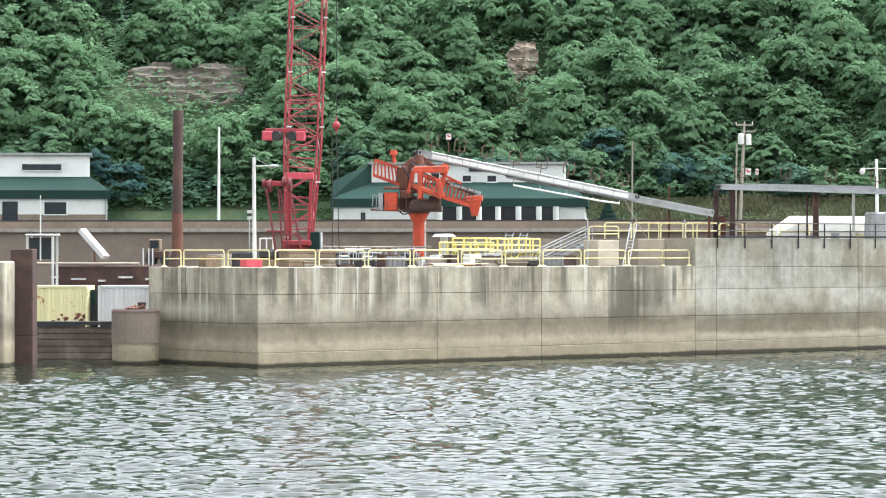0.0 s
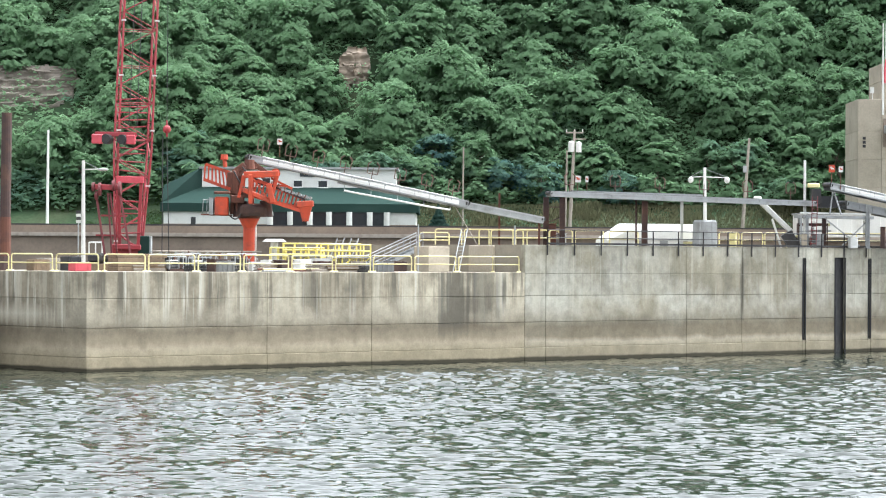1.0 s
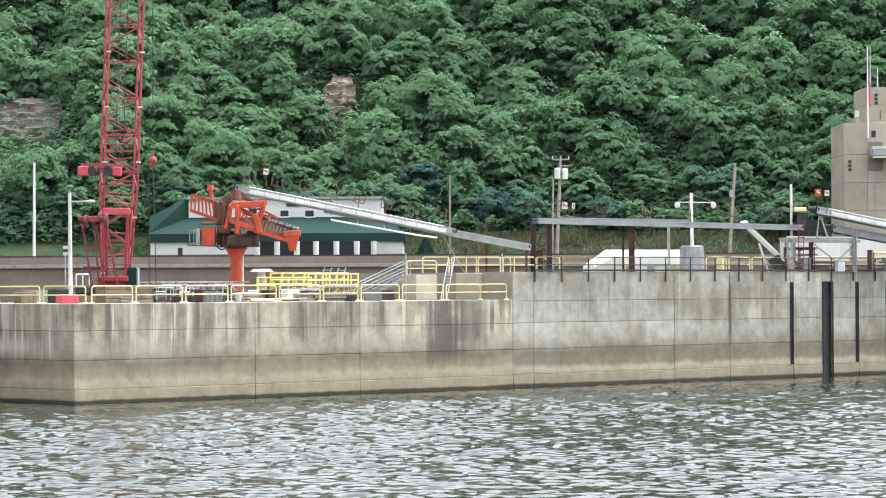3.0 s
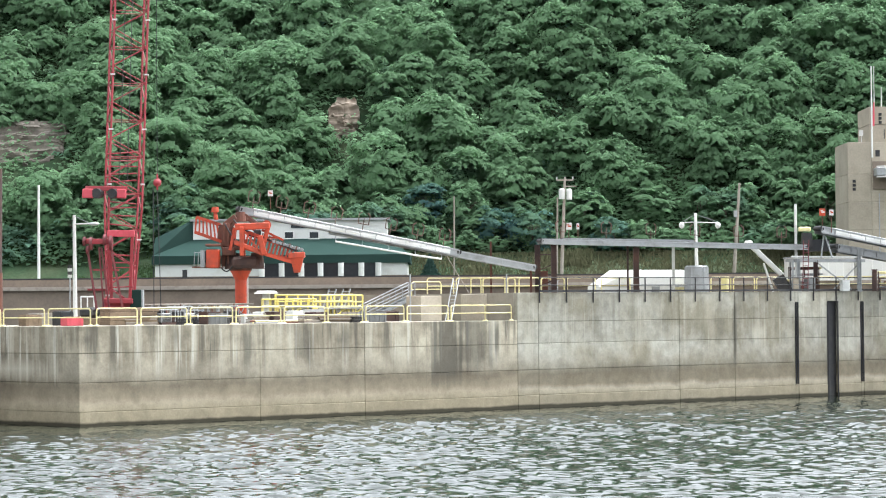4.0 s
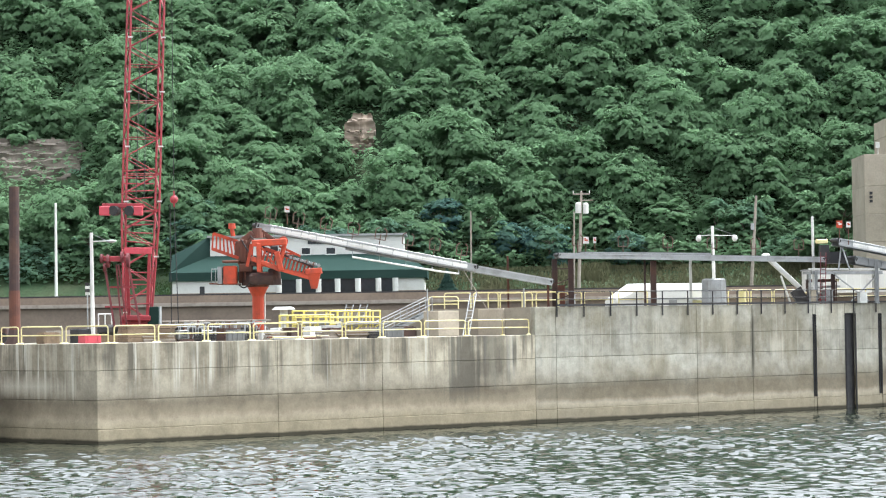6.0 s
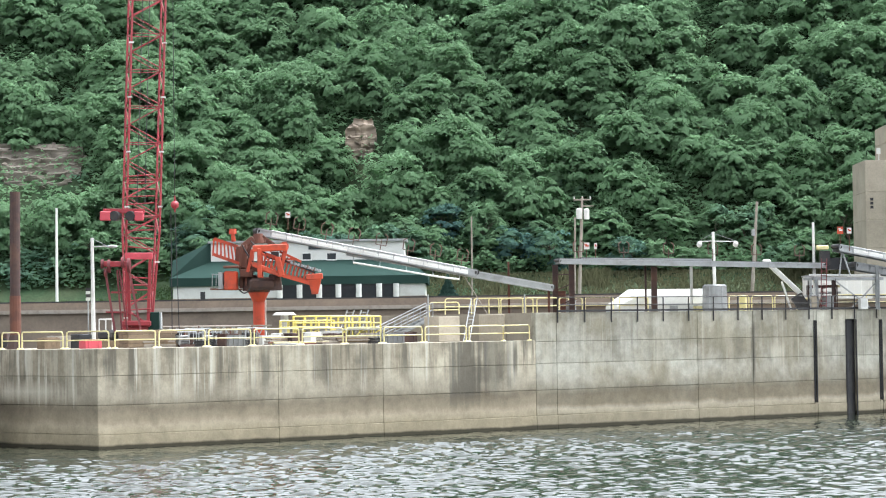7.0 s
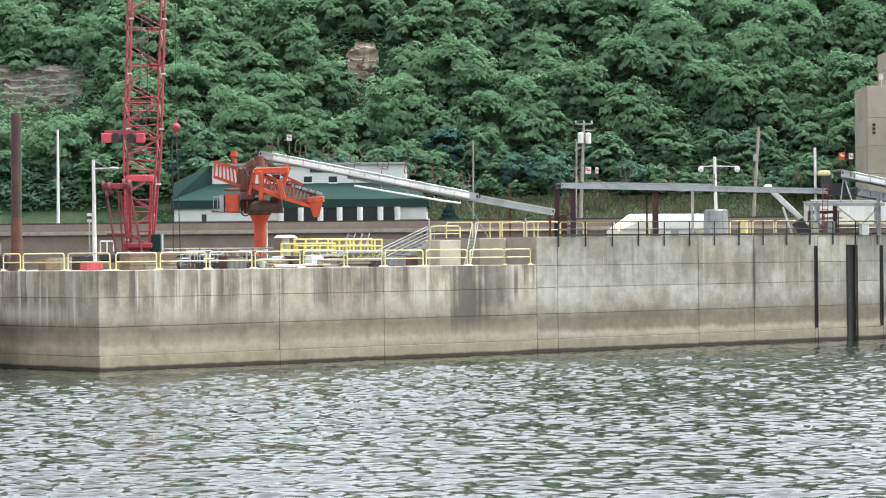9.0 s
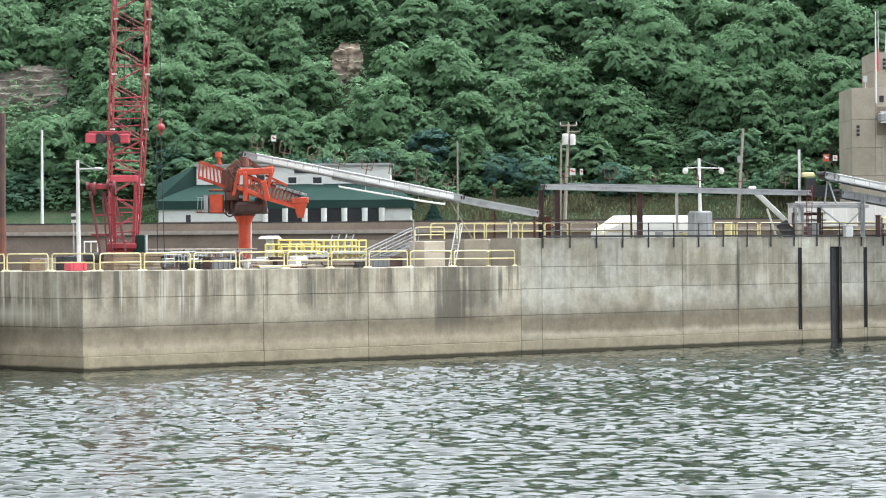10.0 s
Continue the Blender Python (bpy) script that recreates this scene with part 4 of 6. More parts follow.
    bm = bmesh.new()
    tube(bm, L((-17.18, 188.50, 10.98)), L((-16.30, 188.50, 10.97)), 0.03, seg=6)
    part("platform_rail", bm, GREY, t)
    bm = bmesh.new()
    tube(bm, L((-15.81, 190.00, 13.85)), L((-15.81, 190.00, 14.22)), 0.27, 0.24, 12)
    tube(bm, L((-15.81, 190.00, 13.95)), L((-15.74, 190.00, 13.31)), 0.13, 0.16, 10)
    part("beacon", bm, ORANGE, t)


placer()


# ---- belt conveyors ----
def conveyor(name, a, b, wide, deep, label, cover=None, seams=0, hoops=0, cover_part=(0, 1), group="belt conveyors", steel=GREY):
    """A trussed belt conveyor from a to b, with an optional curved cover."""
    a, b = Vector(a), Vector(b)
    t = thing(name, tuple(a), label, "conveyor", group)
    d = b - a
    n = d.normalized()
    side = Vector((n.y, -n.x, 0)).normalized() * wide / 2
    up = side.cross(n).normalized()
    if up.z < 0:
        up = -up
    for sg in (-1, 1):
        for h in (0, deep):
            bm = bmesh.new()
            beam(bm, side * sg + up * h, d + side * sg + up * h, 0.10, 0.10)
            part("chord", bm, steel, t)
        bm = bmesh.new()
        beam(bm, side * sg * 0.96 + up * deep * 0.5, d + side * sg * 0.96 + up * deep * 0.5, 0.03, deep * 0.8)
        part("side_plate", bm, steel, t)
    k = max(6, int(d.length / 1.2))
    for i in range(k + 1):
        bm = bmesh.new()
        c = d * (i / k) + side * 1.02
        beam(bm, c, c + up * deep, 0.07, 0.05)
        part("web_bar", bm, steel, t)
    bm = bmesh.new()
    beam(bm, up * (deep + 0.05), d + up * (deep + 0.05), wide * 0.8, 0.04)
    part("belt", bm, BLACK, t, "dark rubber belt")
    if cover:
        c0, c1 = d * cover_part[0], d * cover_part[1]
        for i in range(seams):
            p, q = c0.lerp(c1, (i + 0.02) / seams), c0.lerp(c1, (i + 0.98) / seams)
            bm = bmesh.new()
            prof = [(math.cos(x) * wide * 0.56, math.sin(x) * deep * 0.75 + deep * 0.55) for x in np.linspace(0, math.pi, 8)]
            prof = [(wide * 0.56, deep * 0.1)] + prof + [(-wide * 0.56, deep * 0.1)]
            sn = side.normalized()
            u = [bm.verts.new(p + sn * x + up * y) for x, y in prof]
            v = [bm.verts.new(q + sn * x + up * y) for x, y in prof]
            for j in range(len(prof) - 1):
                bm.faces.new((u[j], u[j + 1], v[j + 1], v[j]))
            bm.faces.new(u), bm.faces.new(v[::-1])
            part("cover", bm, cover, t, "white curved belt cover")
    for i in range(hoops):
        c = d * ((i + 0.5) / hoops) - side
        bm = bmesh.new()
        h = up * (deep + 1.0)
        tube(bm, c + up * deep, c + h, 0.036, seg=5)
        for sg in (-1, 1):
            e1, e2 = c + h * 0.7 + n * 0.38 * sg, c + h + n * 0.42 * sg + up * 0.25
            tube(bm, c + h * 0.7, e1, 0.032, seg=5)
            tube(bm, e1, e2, 0.04, seg=5)
            tube(bm, e2, e2 - n * 0.22 * sg + up * 0.18, 0.04, seg=5)
        part("hose_hook", bm, HOOK, t, "bent rusty hook")
    for i, c in enumerate((Vector((0, 0, 0)), d)):
        bm = bmesh.new()
        tube(bm, c - side + up * deep * 0.7, c + side + up * deep * 0.7, deep * 0.42, seg=12)
        part("end_drum", bm, BLACK, t, "black end drum")
    return t


conveyor("telescopic_conveyor", (-14.22, 190.50, 13.79), (1.26, 195.00, 10.69), 0.9, 0.42, "long white covered conveyor sloping from the placing machine", WHITE, 13, 8, (0.06, 0.96))
conveyor("lower_conveyor", (-7.84, 192.60, 12.35), (6.84, 197.00, 9.60), 0.75, 0.40, "grey inner conveyor section below the white one")
t = thing("service_pipe", (-7.41, 192.00, 11.76), "thin white pipe slung beneath the conveyor", "pipe")
bm = bmesh.new()
o = Vector((-7.41, 192.00, 11.76))
tube(bm, (0, 0, 0), Vector((-1.31, 193.50, 10.68)) - o, 0.07, seg=8)
part("pipe", bm, WHITE, t)
bm = bmesh.new()
tube(bm, Vector((-1.31, 193.50, 10.68)) - o, Vector((0.15, 194.00, 10.48)) - o, 0.07, seg=8)
part("nozzle", bm, WHITE, t)
for k in range(5):
    bm = bmesh.new()
    c = (Vector((-7.41, 192.00, 11.76)) - o).lerp(Vector((0.15, 194.00, 10.48)) - o, k / 4)
    tube(bm, c, c + Vector((0, 0.8, 0.55)), 0.03, seg=5)
    part("hanger", bm, GREY, t)
conveyor("level_conveyor", (7.40, 198.00, 11.62), (28.00, 206.00, 11.18), 0.8, 0.30, "level grey conveyor on steel legs over the raised deck", None, 0, 6, steel=GREY)
conveyor("level_cover", (9.04, 199.50, 11.87), (19.00, 203.00, 11.73), 0.8, 0.12, "flat grey conveyor side guard", None, 0, 0, steel=GREY)
conveyor("feed_conveyor", (28.99, 206.00, 12.46), (47.58, 216.00, 9.07), 0.9, 0.45, "white covered feed conveyor rising to the trestle", WHITE, 14, 0, (0.06, 1))
conveyor("return_conveyor", (30.35, 207.00, 11.05), (47.80, 217.00, 8.17), 0.9, 0.5, "grey return conveyor under the feed conveyor", None, 0, 0, steel=DULL)


def leg(p, z0, w, material, label, name="steel_column", twin=0.0, group="conveyor columns"):
    t = thing(name, (p[0], p[1], z0), label, "column", group)
    for sg in ((-1, 1) if twin else (0,)):
        bm = bmesh.new()
        h = p[2] - z0
        for off in (-0.45, 0.45):
            box(bm, (sg * twin + off * w, 0, h / 2), (w * 0.12, w, h))
        box(bm, (sg * twin, 0, h / 2), (w, w * 0.12, h))
        part("column", bm, material, t)
        bm = bmesh.new()
        box(bm, (sg * twin, 0, 0.03), (w * 1.8, w * 1.8, 0.06))
        part("base_plate", bm, material, t)
    if twin:
        for k in range(3):
            bm = bmesh.new()
            zz = (p[2] - z0) * (k + 0.4) / 3
            beam(bm, (-twin, 0, zz), (twin, 0, zz + (0.5 if k < 2 else 0)), 0.08)
            part("cross_brace", bm, material, t)


leg((14.68, 201.00, 11.34), HIGH, 0.42, DARKRUST, "dark rusted steel column under the level conveyor")
leg((14.08, 201.50, 11.49), HIGH, 0.14, DARKRUST, "thin rusty pipe leg under the level conveyor")
leg((7.82, 198.30, 11.52), HIGH, 0.4, DARKRUST, "rusted steel trestle under the conveyor end", "conveyor_trestle", 0.6)
leg((6.68, 197.00, 10.01), HIGH, 0.16, RUST, "rusted prop under the sloping conveyor foot")
leg((3.76, 197.00, 11.78), HIGH, 0.14, RUST, "thin rusty upright beside the sloping conveyor")
leg((17.72, 204.00, 11.72), HIGH, 0.20, WHITE, "white steel post beside the level conveyor")
leg((27.34, 205.00, 10.41), HIGH, 0.22, GREY, "grey steel column of the transfer trestle")
leg((28.77, 206.00, 10.34), HIGH, 0.3, DARKRUST, "rusted column of the transfer trestle")
leg((32.26, 207.00, 11.32), HIGH, 0.24, GREY, "grey steel column of the transfer trestle")
p = (0.64, 194.50, 10.68)
t = thing("prop_strut", (p[0] + 1.5, p[1], HIGH), "thin weathered strut propping the conveyor", "strut")
bm = bmesh.new()
tube(bm, (0, 0, 0), (-1.6, 0, p[2] - HIGH), 0.03, seg=6)
part("strut", bm, POLEWOOD, t)


def trestle_top():
    a = Vector((26.82, 206.00, 10.34))
    t = thing("transfer_platform", (a.x, a.y, HIGH), "grey steel transfer platform on legs", "platform")
    o = Vector((a.x, a.y, HIGH))
    b = Vector((32.51, 208.00, 10.29))
    bm = bmesh.new()
    beam(bm, a - o, b - o, 1.6, 0.22)
    part("deck", bm, GREY, t)
    bm = bmesh.new()
    beam(bm, a - o + Vector((0, -0.8, 0.28)), b - o + Vector((0, -0.8, 0.28)), 0.1, 0.12)
    part("edge_beam", bm, WHITE, t)
    for k in (0.02, 0.98):
        for dy in (-0.7, 0.7):
            bm = bmesh.new()
            c = (b - a) * k + Vector((0, dy, 0))
            beam(bm, c, c + Vector((0, 0, a.z - HIGH)), 0.14)
            part("leg", bm, GREY, t)
    for k, w in ((0.35, 0.85), (0.98, 0.6)):
        bm = bmesh.new()
        beam(bm, (b - a) * k + Vector((0, -0.7, a.z - HIGH - 0.1)), (b - a) * w + Vector((0, -0.7, 0.2)), 0.09)
        part("brace", bm, GREY, t)
    for spot_a, spot_b in (((29.15, 205.60, 10.51), (29.42, 206.00, 12.24)), ((30.01, 205.60, 10.51), (29.51, 206.00, 12.25)),):
        bm = bmesh.new()
        beam(bm, Vector(spot_a) - o, Vector(spot_b) - o, 0.09)
        part('a_frame_leg', bm, GREY, t)
    bm = bmesh.new()
    box(bm, Vector((27.95, 206.00, 12.72)) - o, (0.9, 0.6, 0.35))
    soften(bm, 0.06)
    part("motor", bm, YELLOW, t, "pale motor housing")
    bm = bmesh.new()
    box(bm, Vector((28.12, 206.00, 11.90)) - o, (0.7, 0.9, 1.1))
    part("gearbox", bm, BLACK, t)
    bm = bmesh.new()
    box(bm, Vector((29.06, 206.50, 11.48)) - o, (1.6, 0.9, 0.9))
    part("hopper", bm, BLACK, t)


trestle_top()
p, q = (27.76, 204.60, 8.08), (27.94, 205.00, 11.87)
ladder((p[0], p[1], HIGH), q, 0.40, DARKRED, "red steel ladder up to the transfer platform", 12)

# ---- poles and lamps ----
def pole(p, q, r0, r1, material, label, category="pole", name="pole"):
    p, q = Vector(p), Vector(q)
    t = thing(name, tuple(p), label, category)
    bm = bmesh.new()
    tube(bm, (0, 0, 0), q - p, r0, r1, 9)
    part("shaft", bm, material, t)
    return t, q - p


def foot_at(p, z):
    return (p[0], p[1], z)


t, top = pole(foot_at((-35.72, 240.00, 11.17), 9.4), (-35.68, 240.00, 18.17), 0.14, 0.10, WHITE, "slim white flagless pole on the grassy bank")
t, top = pole(foot_at((1.30, 240.00, 11.32), 9.2), (1.35, 240.00, 16.86), 0.08, 0.07, POLEWOOD, "thin grey pole before the woods")
t, top = pole(foot_at((-39.25, 240.00, 11.20), 9.4), (-39.16, 240.00, 18.36), 0.07, 0.05, POLEWOOD, "thin grey pole on the grassy bank")
t, top = pole(foot_at((10.44, 240.00, 9.72), 9.2), (10.57, 240.00, 16.67), 0.10, 0.07, POLEWOOD, "thin wooden pole before the woods")
t, top = pole(foot_at((26.21, 240.00, 9.57), 9.2), (26.81, 240.00, 17.83), 0.17, 0.11, POLEWOOD, "leaning grey wooden utility pole", "utility pole", "utility_pole")
bm = bmesh.new()
box(bm, top * 0.68 + Vector((-0.2, -0.1, 0)), (0.3, 0.25, 0.6))
part("pole_box", bm, GREY, t)
t, top = pole(foot_at((27.30, 206.00, 10.25), HIGH), (27.27, 206.00, 14.66), 0.12, 0.10, WHITE, "tall slim white post on the raised deck")
t, top = pole(foot_at((10.62, 235.00, 9.66), 9.2), (11.01, 235.00, 18.19), 0.16, 0.11, POLEWOOD, "wooden utility pole with transformers", "utility pole", "utility_pole")
bm = bmesh.new()
beam(bm, top + Vector((-0.75, 0, -0.2)), top + Vector((0.75, 0, -0.2)), 0.12)
part("crossarm", bm, POLEWOOD, t)
bm = bmesh.new()
beam(bm, top + Vector((-0.1, 0, -0.75)), top + Vector((1.0, 0, -0.75)), 0.10)
part("crossarm", bm, POLEWOOD, t)
for dx, dz, w in ((-0.3, -1.45, 0.26), (0.35, -1.5, 0.24)):
    bm = bmesh.new()
    c = top + Vector((dx, -0.3, dz))
    tube(bm, c - Vector((0, 0, 0.42)), c + Vector((0, 0, 0.42)), w, seg=12)
    tube(bm, c + Vector((0, 0, 0.42)), c + Vector((0, 0, 0.52)), w, w * 0.5, 12)
    part("transformer", bm, WHITE, t, "pale grey transformer can")
for dx in (-0.7, 0.0, 0.7):
    bm = bmesh.new()
    tube(bm, top + Vector((dx, 0, -0.15)), top + Vector((dx, 0, 0.1)), 0.05, seg=6)
    part("insulator", bm, WHITE, t)

# street lamp with one arm
t, top = pole(foot_at((-25.17, 186.00, 7.30), LOW), (-25.21, 186.00, 13.59), 0.16, 0.11, WHITE, "white lamp post with one arm behind the wall", "street lamp", "street_lamp")
arm = Vector((-23.91, 185.00, 12.96)) - Vector(foot_at((-25.17, 186.00, 7.30), LOW))
bm = bmesh.new()
tube(bm, top - Vector((0, 0, 0.62)), arm, 0.045, seg=7)
part("arm", bm, WHITE, t)
bm = bmesh.new()
tube(bm, top - Vector((0, 0, 0.05)), arm + Vector((-0.2, 0, 0.05)), 0.018, seg=5)
part("stay", bm, GREY, t)
bm = bmesh.new()
ball(bm, arm + Vector((0.2, 0, -0.02)), 0.26, 2, (1.5, 0.8, 0.45))
part("lamp_head", bm, GREY, t)
# street lamp with two arms
f = foot_at((19.79, 207.00, 10.12), HIGH)
t, top = pole(f, (19.71, 207.00, 14.08), 0.15, 0.11, WHITE, "white lamp post with two arms on the raised deck", "street lamp", "street_lamp")
for spot in ((18.65, 207.00, 13.13), (21.43, 207.00, 13.11),):
    e = Vector(spot) - Vector(f)
    bm = bmesh.new()
    tube(bm, Vector((top.x, top.y, e.z + 0.25)), e + Vector((0, 0, 0.2)), 0.04, seg=7)
    part('arm', bm, WHITE, t)
    bm = bmesh.new()
    tube(bm, top - Vector((0, 0, 0.1)), e + Vector((0, 0, 0.25)), 0.016, seg=5)
    part('stay', bm, GREY, t)
    bm = bmesh.new()
    ball(bm, e, 0.22, 2, (1, 1, 1.15))
    part('lamp_head', bm, WHITE, t)


def sign(p, z0, w, h, face, label):
    t = thing("sign", (p[0], p[1], z0), label, "sign", "small work signs")
    bm = bmesh.new()
    tube(bm, (0, 0, 0), (0, 0, p[2] - z0), 0.03, seg=6)
    part("post", bm, RUST, t)
    bm = bmesh.new()
    box(bm, (0, -0.05, p[2] - z0), (w, 0.03, h))
    bd = part("board", bm, face, t)
    bm = bmesh.new()
    box(bm, (w * 0.1, -0.075, p[2] - z0), (w * 0.55, 0.02, h * 0.2))
    box(bm, (-w * 0.12, -0.075, p[2] - z0 + h * 0.2), (w * 0.4, 0.02, h * 0.14))
    part("marking", bm, WHITE if face is not WHITE else ORANGE, bd)


sign((9.61, 199.70, 12.92), (9.60, 199.70, 11.91)[2], 0.46, 0.5, WHITE, "small white and orange sign on the conveyor")
sign((10.29, 199.80, 12.91), (10.27, 199.80, 11.91)[2], 0.22, 0.44, WHITE, "small white sign on the conveyor")
sign((-11.96, 191.00, 15.19), (-11.97, 191.00, 14.11)[2], 0.36, 0.42, WHITE, "small white and orange sign on the conveyor head")
sign((29.33, 206.00, 14.02), (29.33, 206.00, 12.42)[2], 0.46, 0.56, ORANGE, "small orange sign above the feed conveyor")
sign((30.02, 206.00, 13.98), (30.03, 206.00, 12.42)[2], 0.34, 0.44, WHITE, "small white sign above the feed conveyor")


# ---- tanks, cover and chute on the raised deck ----
p = (19.38, 203.00, 8.11)
t = thing("water_tank", foot_at(p, HIGH), "pale grey plastic water tank on the raised deck", "tank")
bm = bmesh.new()
tube(bm, (0, 0, 0), (0, 0, 1.9), 0.92, 0.86, 36)
part("shell", bm, GREY, t)
bm = bmesh.new()
tube(bm, (0, 0, 1.9), (0, 0, 2.02), 0.88, 0.78, 36)
part("dome", bm, GREY, t)
for k in range(6):
    bm = bmesh.new()
    a = k * math.pi / 3
    beam(bm, (math.cos(a) * 0.9, math.sin(a) * 0.9, 0.1), (math.cos(a) * 0.87, math.sin(a) * 0.87, 1.9), 0.09, 0.09)
    part("rib", bm, GREY, t)


def pickup_box():
    a = Vector((12.06, 203.00, 8.09))
    b = Vector((18.85, 206.00, 8.04))
    t = thing("covered_boat", (a.x, a.y, HIGH), "white shrouded hull lying on the raised deck", "boat")
    d = Vector((b.x - a.x, b.y - a.y, 0))
    n = d.normalized()
    w = Vector((-n.y, n.x, 0))
    h = 1.75
    bm = bmesh.new()
    prof = [(0, 0.35), (0.24, 1.0), (0.30, 1.0), (1.0, 1.0)]
    rows = []
    for k, top in prof:
        row = []
        for y, z in ((0, 0), (0, top * 0.72), (0.25, top), (1.75, top), (2.0, top * 0.72), (2.0, 0)):
            row.append(bm.verts.new(d * k + w * y + Vector((0, 0, z * h))))
        rows.append(row)
    for u, v in zip(rows, rows[1:]):
        for j in range(5):
            bm.faces.new((u[j], u[j + 1], v[j + 1], v[j]))
    bm.faces.new(rows[0]), bm.faces.new(rows[-1][::-1])
    part("shroud", bm, WHITE, t)
    bm = bmesh.new()
    beam(bm, d * 0.02 - w * 0.04 + Vector((0, 0, 0.55)), d - w * 0.04 + Vector((0, 0, 0.55)), 0.05, 0.09)
    part("rub_strake", bm, GREY, t)
    for k in (0.35, 0.62, 0.85):
        bm = bmesh.new()
        box(bm, d * k - w * 0.03 + Vector((0, 0, 0.25)), (0.9, 0.08, 0.45), None)
        part("chock", bm, GREY, t)


pickup_box()
a, b = Vector((23.93, 207.00, 11.56)), Vector((26.38, 207.00, 9.19))
t = thing("loading_chute", (b.x, b.y, HIGH), "white boxed chute slanting down to the deck", "chute")
o = Vector((b.x, b.y, HIGH))
bm = bmesh.new()
beam(bm, a - o, b - o, 0.5, 0.36)
soften(bm, 0.04)
part("trough", bm, WHITE, t)
bm = bmesh.new()
beam(bm, b - o + Vector((-0.4, 0, -0.1)), Vector((0.3, 0, 0.0)), 0.7, 0.9)
part("outlet", bm, BLACK, t)
bm = bmesh.new()
box(bm, a - o + Vector((-0.15, 0, 0.12)), (0.6, 0.6, 0.45))
soften(bm, 0.1)
part("head_box", bm, WHITE, t)
bm = bmesh.new()
beam(bm, Vector((24.86, 206.50, 10.15)) - o, Vector((-0.75, 0, 0.0)), 0.12)
part("prop", bm, WHITE, t)


# ---- clutter on the low deck ----
def crate(p, size, material, label, z=LOW, turn=40.3, name="crate"):
    t = thing(name, (p[0], p[1], z), label, "crate", turn=turn)
    w, l, h = size
    bm = bmesh.new()
    box(bm, (0, 0, h / 2), (w, l, h))
    soften(bm, 0.03)
    part("body", bm, material, t)
    for k in (-0.3, 0.3):
        bm = bmesh.new()
        box(bm, (w * k, 0, h / 2), (0.09, l + 0.05, h + 0.04))
        part("batten", bm, material, t)
    return t


crate((-22.95, 168.00, 6.40), (1.2, 0.8, 0.55), PINK, "low red steel crate behind the guard rail")
crate((-24.21, 173.00, 6.39), (1.0, 1.0, 0.9), BLACK, "dark machine crate on the deck")
def machine_unit(p, size, paint, label, turn=40.3):
    """A skid-mounted engine set: frame, block, radiator slats, tank, exhaust."""
    w, l, h = size
    t = thing("pump_set", (p[0], p[1], LOW), label, "pump set", "pump sets on the deck", turn=turn)
    for y in (-l / 2, l / 2):
        bm = bmesh.new()
        beam(bm, (-w / 2, y, 0.08), (w / 2, y, 0.08), 0.1, 0.16)
        part("skid", bm, DARKRUST, t)
        for x in (-w / 2, 0.1, w / 2):
            bm = bmesh.new()
            tube(bm, (x, y, 0.1), (x, y, h), 0.035, seg=6)
            part("frame_post", bm, GREY, t)
        bm = bmesh.new()
        tube(bm, (-w / 2, y, h), (w / 2, y, h), 0.035, seg=6)
        part("frame_rail", bm, GREY, t)
    bm = bmesh.new()
    box(bm, (-w * 0.12, 0, 0.16 + h * 0.3), (w * 0.5, l * 0.7, h * 0.6))
    soften(bm, 0.05)
    part("engine_block", bm, paint, t)
    for k in range(5):
        bm = bmesh.new()
        box(bm, (-w * 0.12, -l * 0.36, 0.25 + h * 0.1 * k), (w * 0.42, 0.03, h * 0.05))
        part("radiator_slat", bm, BLACK, t)
    bm = bmesh.new()
    tube(bm, (w * 0.28, -l * 0.3, 0.16 + h * 0.25), (w * 0.28, l * 0.3, 0.16 + h * 0.25), h * 0.22, seg=14)
    part("pump_drum", bm, DARKRUST, t)
    bm = bmesh.new()
    tube(bm, (w * 0.05, 0, h * 0.7), (w * 0.05, 0, h * 1.15), 0.05, seg=7)
    part("exhaust", bm, RUST, t)
    return t


machine_unit((-17.51, 172.00), (1.3, 0.9, 0.95), GREY, "grey skid-mounted pump set behind the guard rail")
machine_unit((-17.0, 176.00), (1.4, 1.0, 1.15), BLACK, "dark skid-mounted generator set on the deck")
machine_unit((-15.13, 178.00), (1.9, 1.0, 1.05), DULL, "dull steel pump set with pipe frame")
machine_unit((-13.9, 181.00), (1.6, 1.0, 1.15), BLACK, "dark compressor set with pipe frame")
machine_unit((-16.1, 174.5), (1.2, 0.9, 0.9), WHITE, "dusty white pump set behind the guard rail", 20)
crate((-11.80, 183.00, 6.21), (1.6, 1.0, 0.75), WHITE, "white box lid on the deck")
crate((-9.71, 185.00, 6.18), (1.7, 0.9, 0.8), WHITE, "white painted box on the deck")
crate((-8.33, 182.00, 6.19), (1.4, 0.9, 0.7), DARKRUST, "dark rusty steel crate on the deck")
crate((-6.48, 187.00, 6.14), (2.4, 1.2, 0.5), POLEWOOD, "low pale timber crate on the deck")
crate((-3.76, 188.00, 6.11), (1.6, 1.0, 0.7), DARKRUST, "dark rusty steel crate by the stair")
crate((-26.01, 171.00, 6.42), (1.2, 0.9, 0.7), TIMBER, "brown timber crate on the wall nose")
crate((-25.74, 174.00, 6.40), (1.4, 1.0, 0.8), POLEWOOD, "grey timber crate on the wall nose")
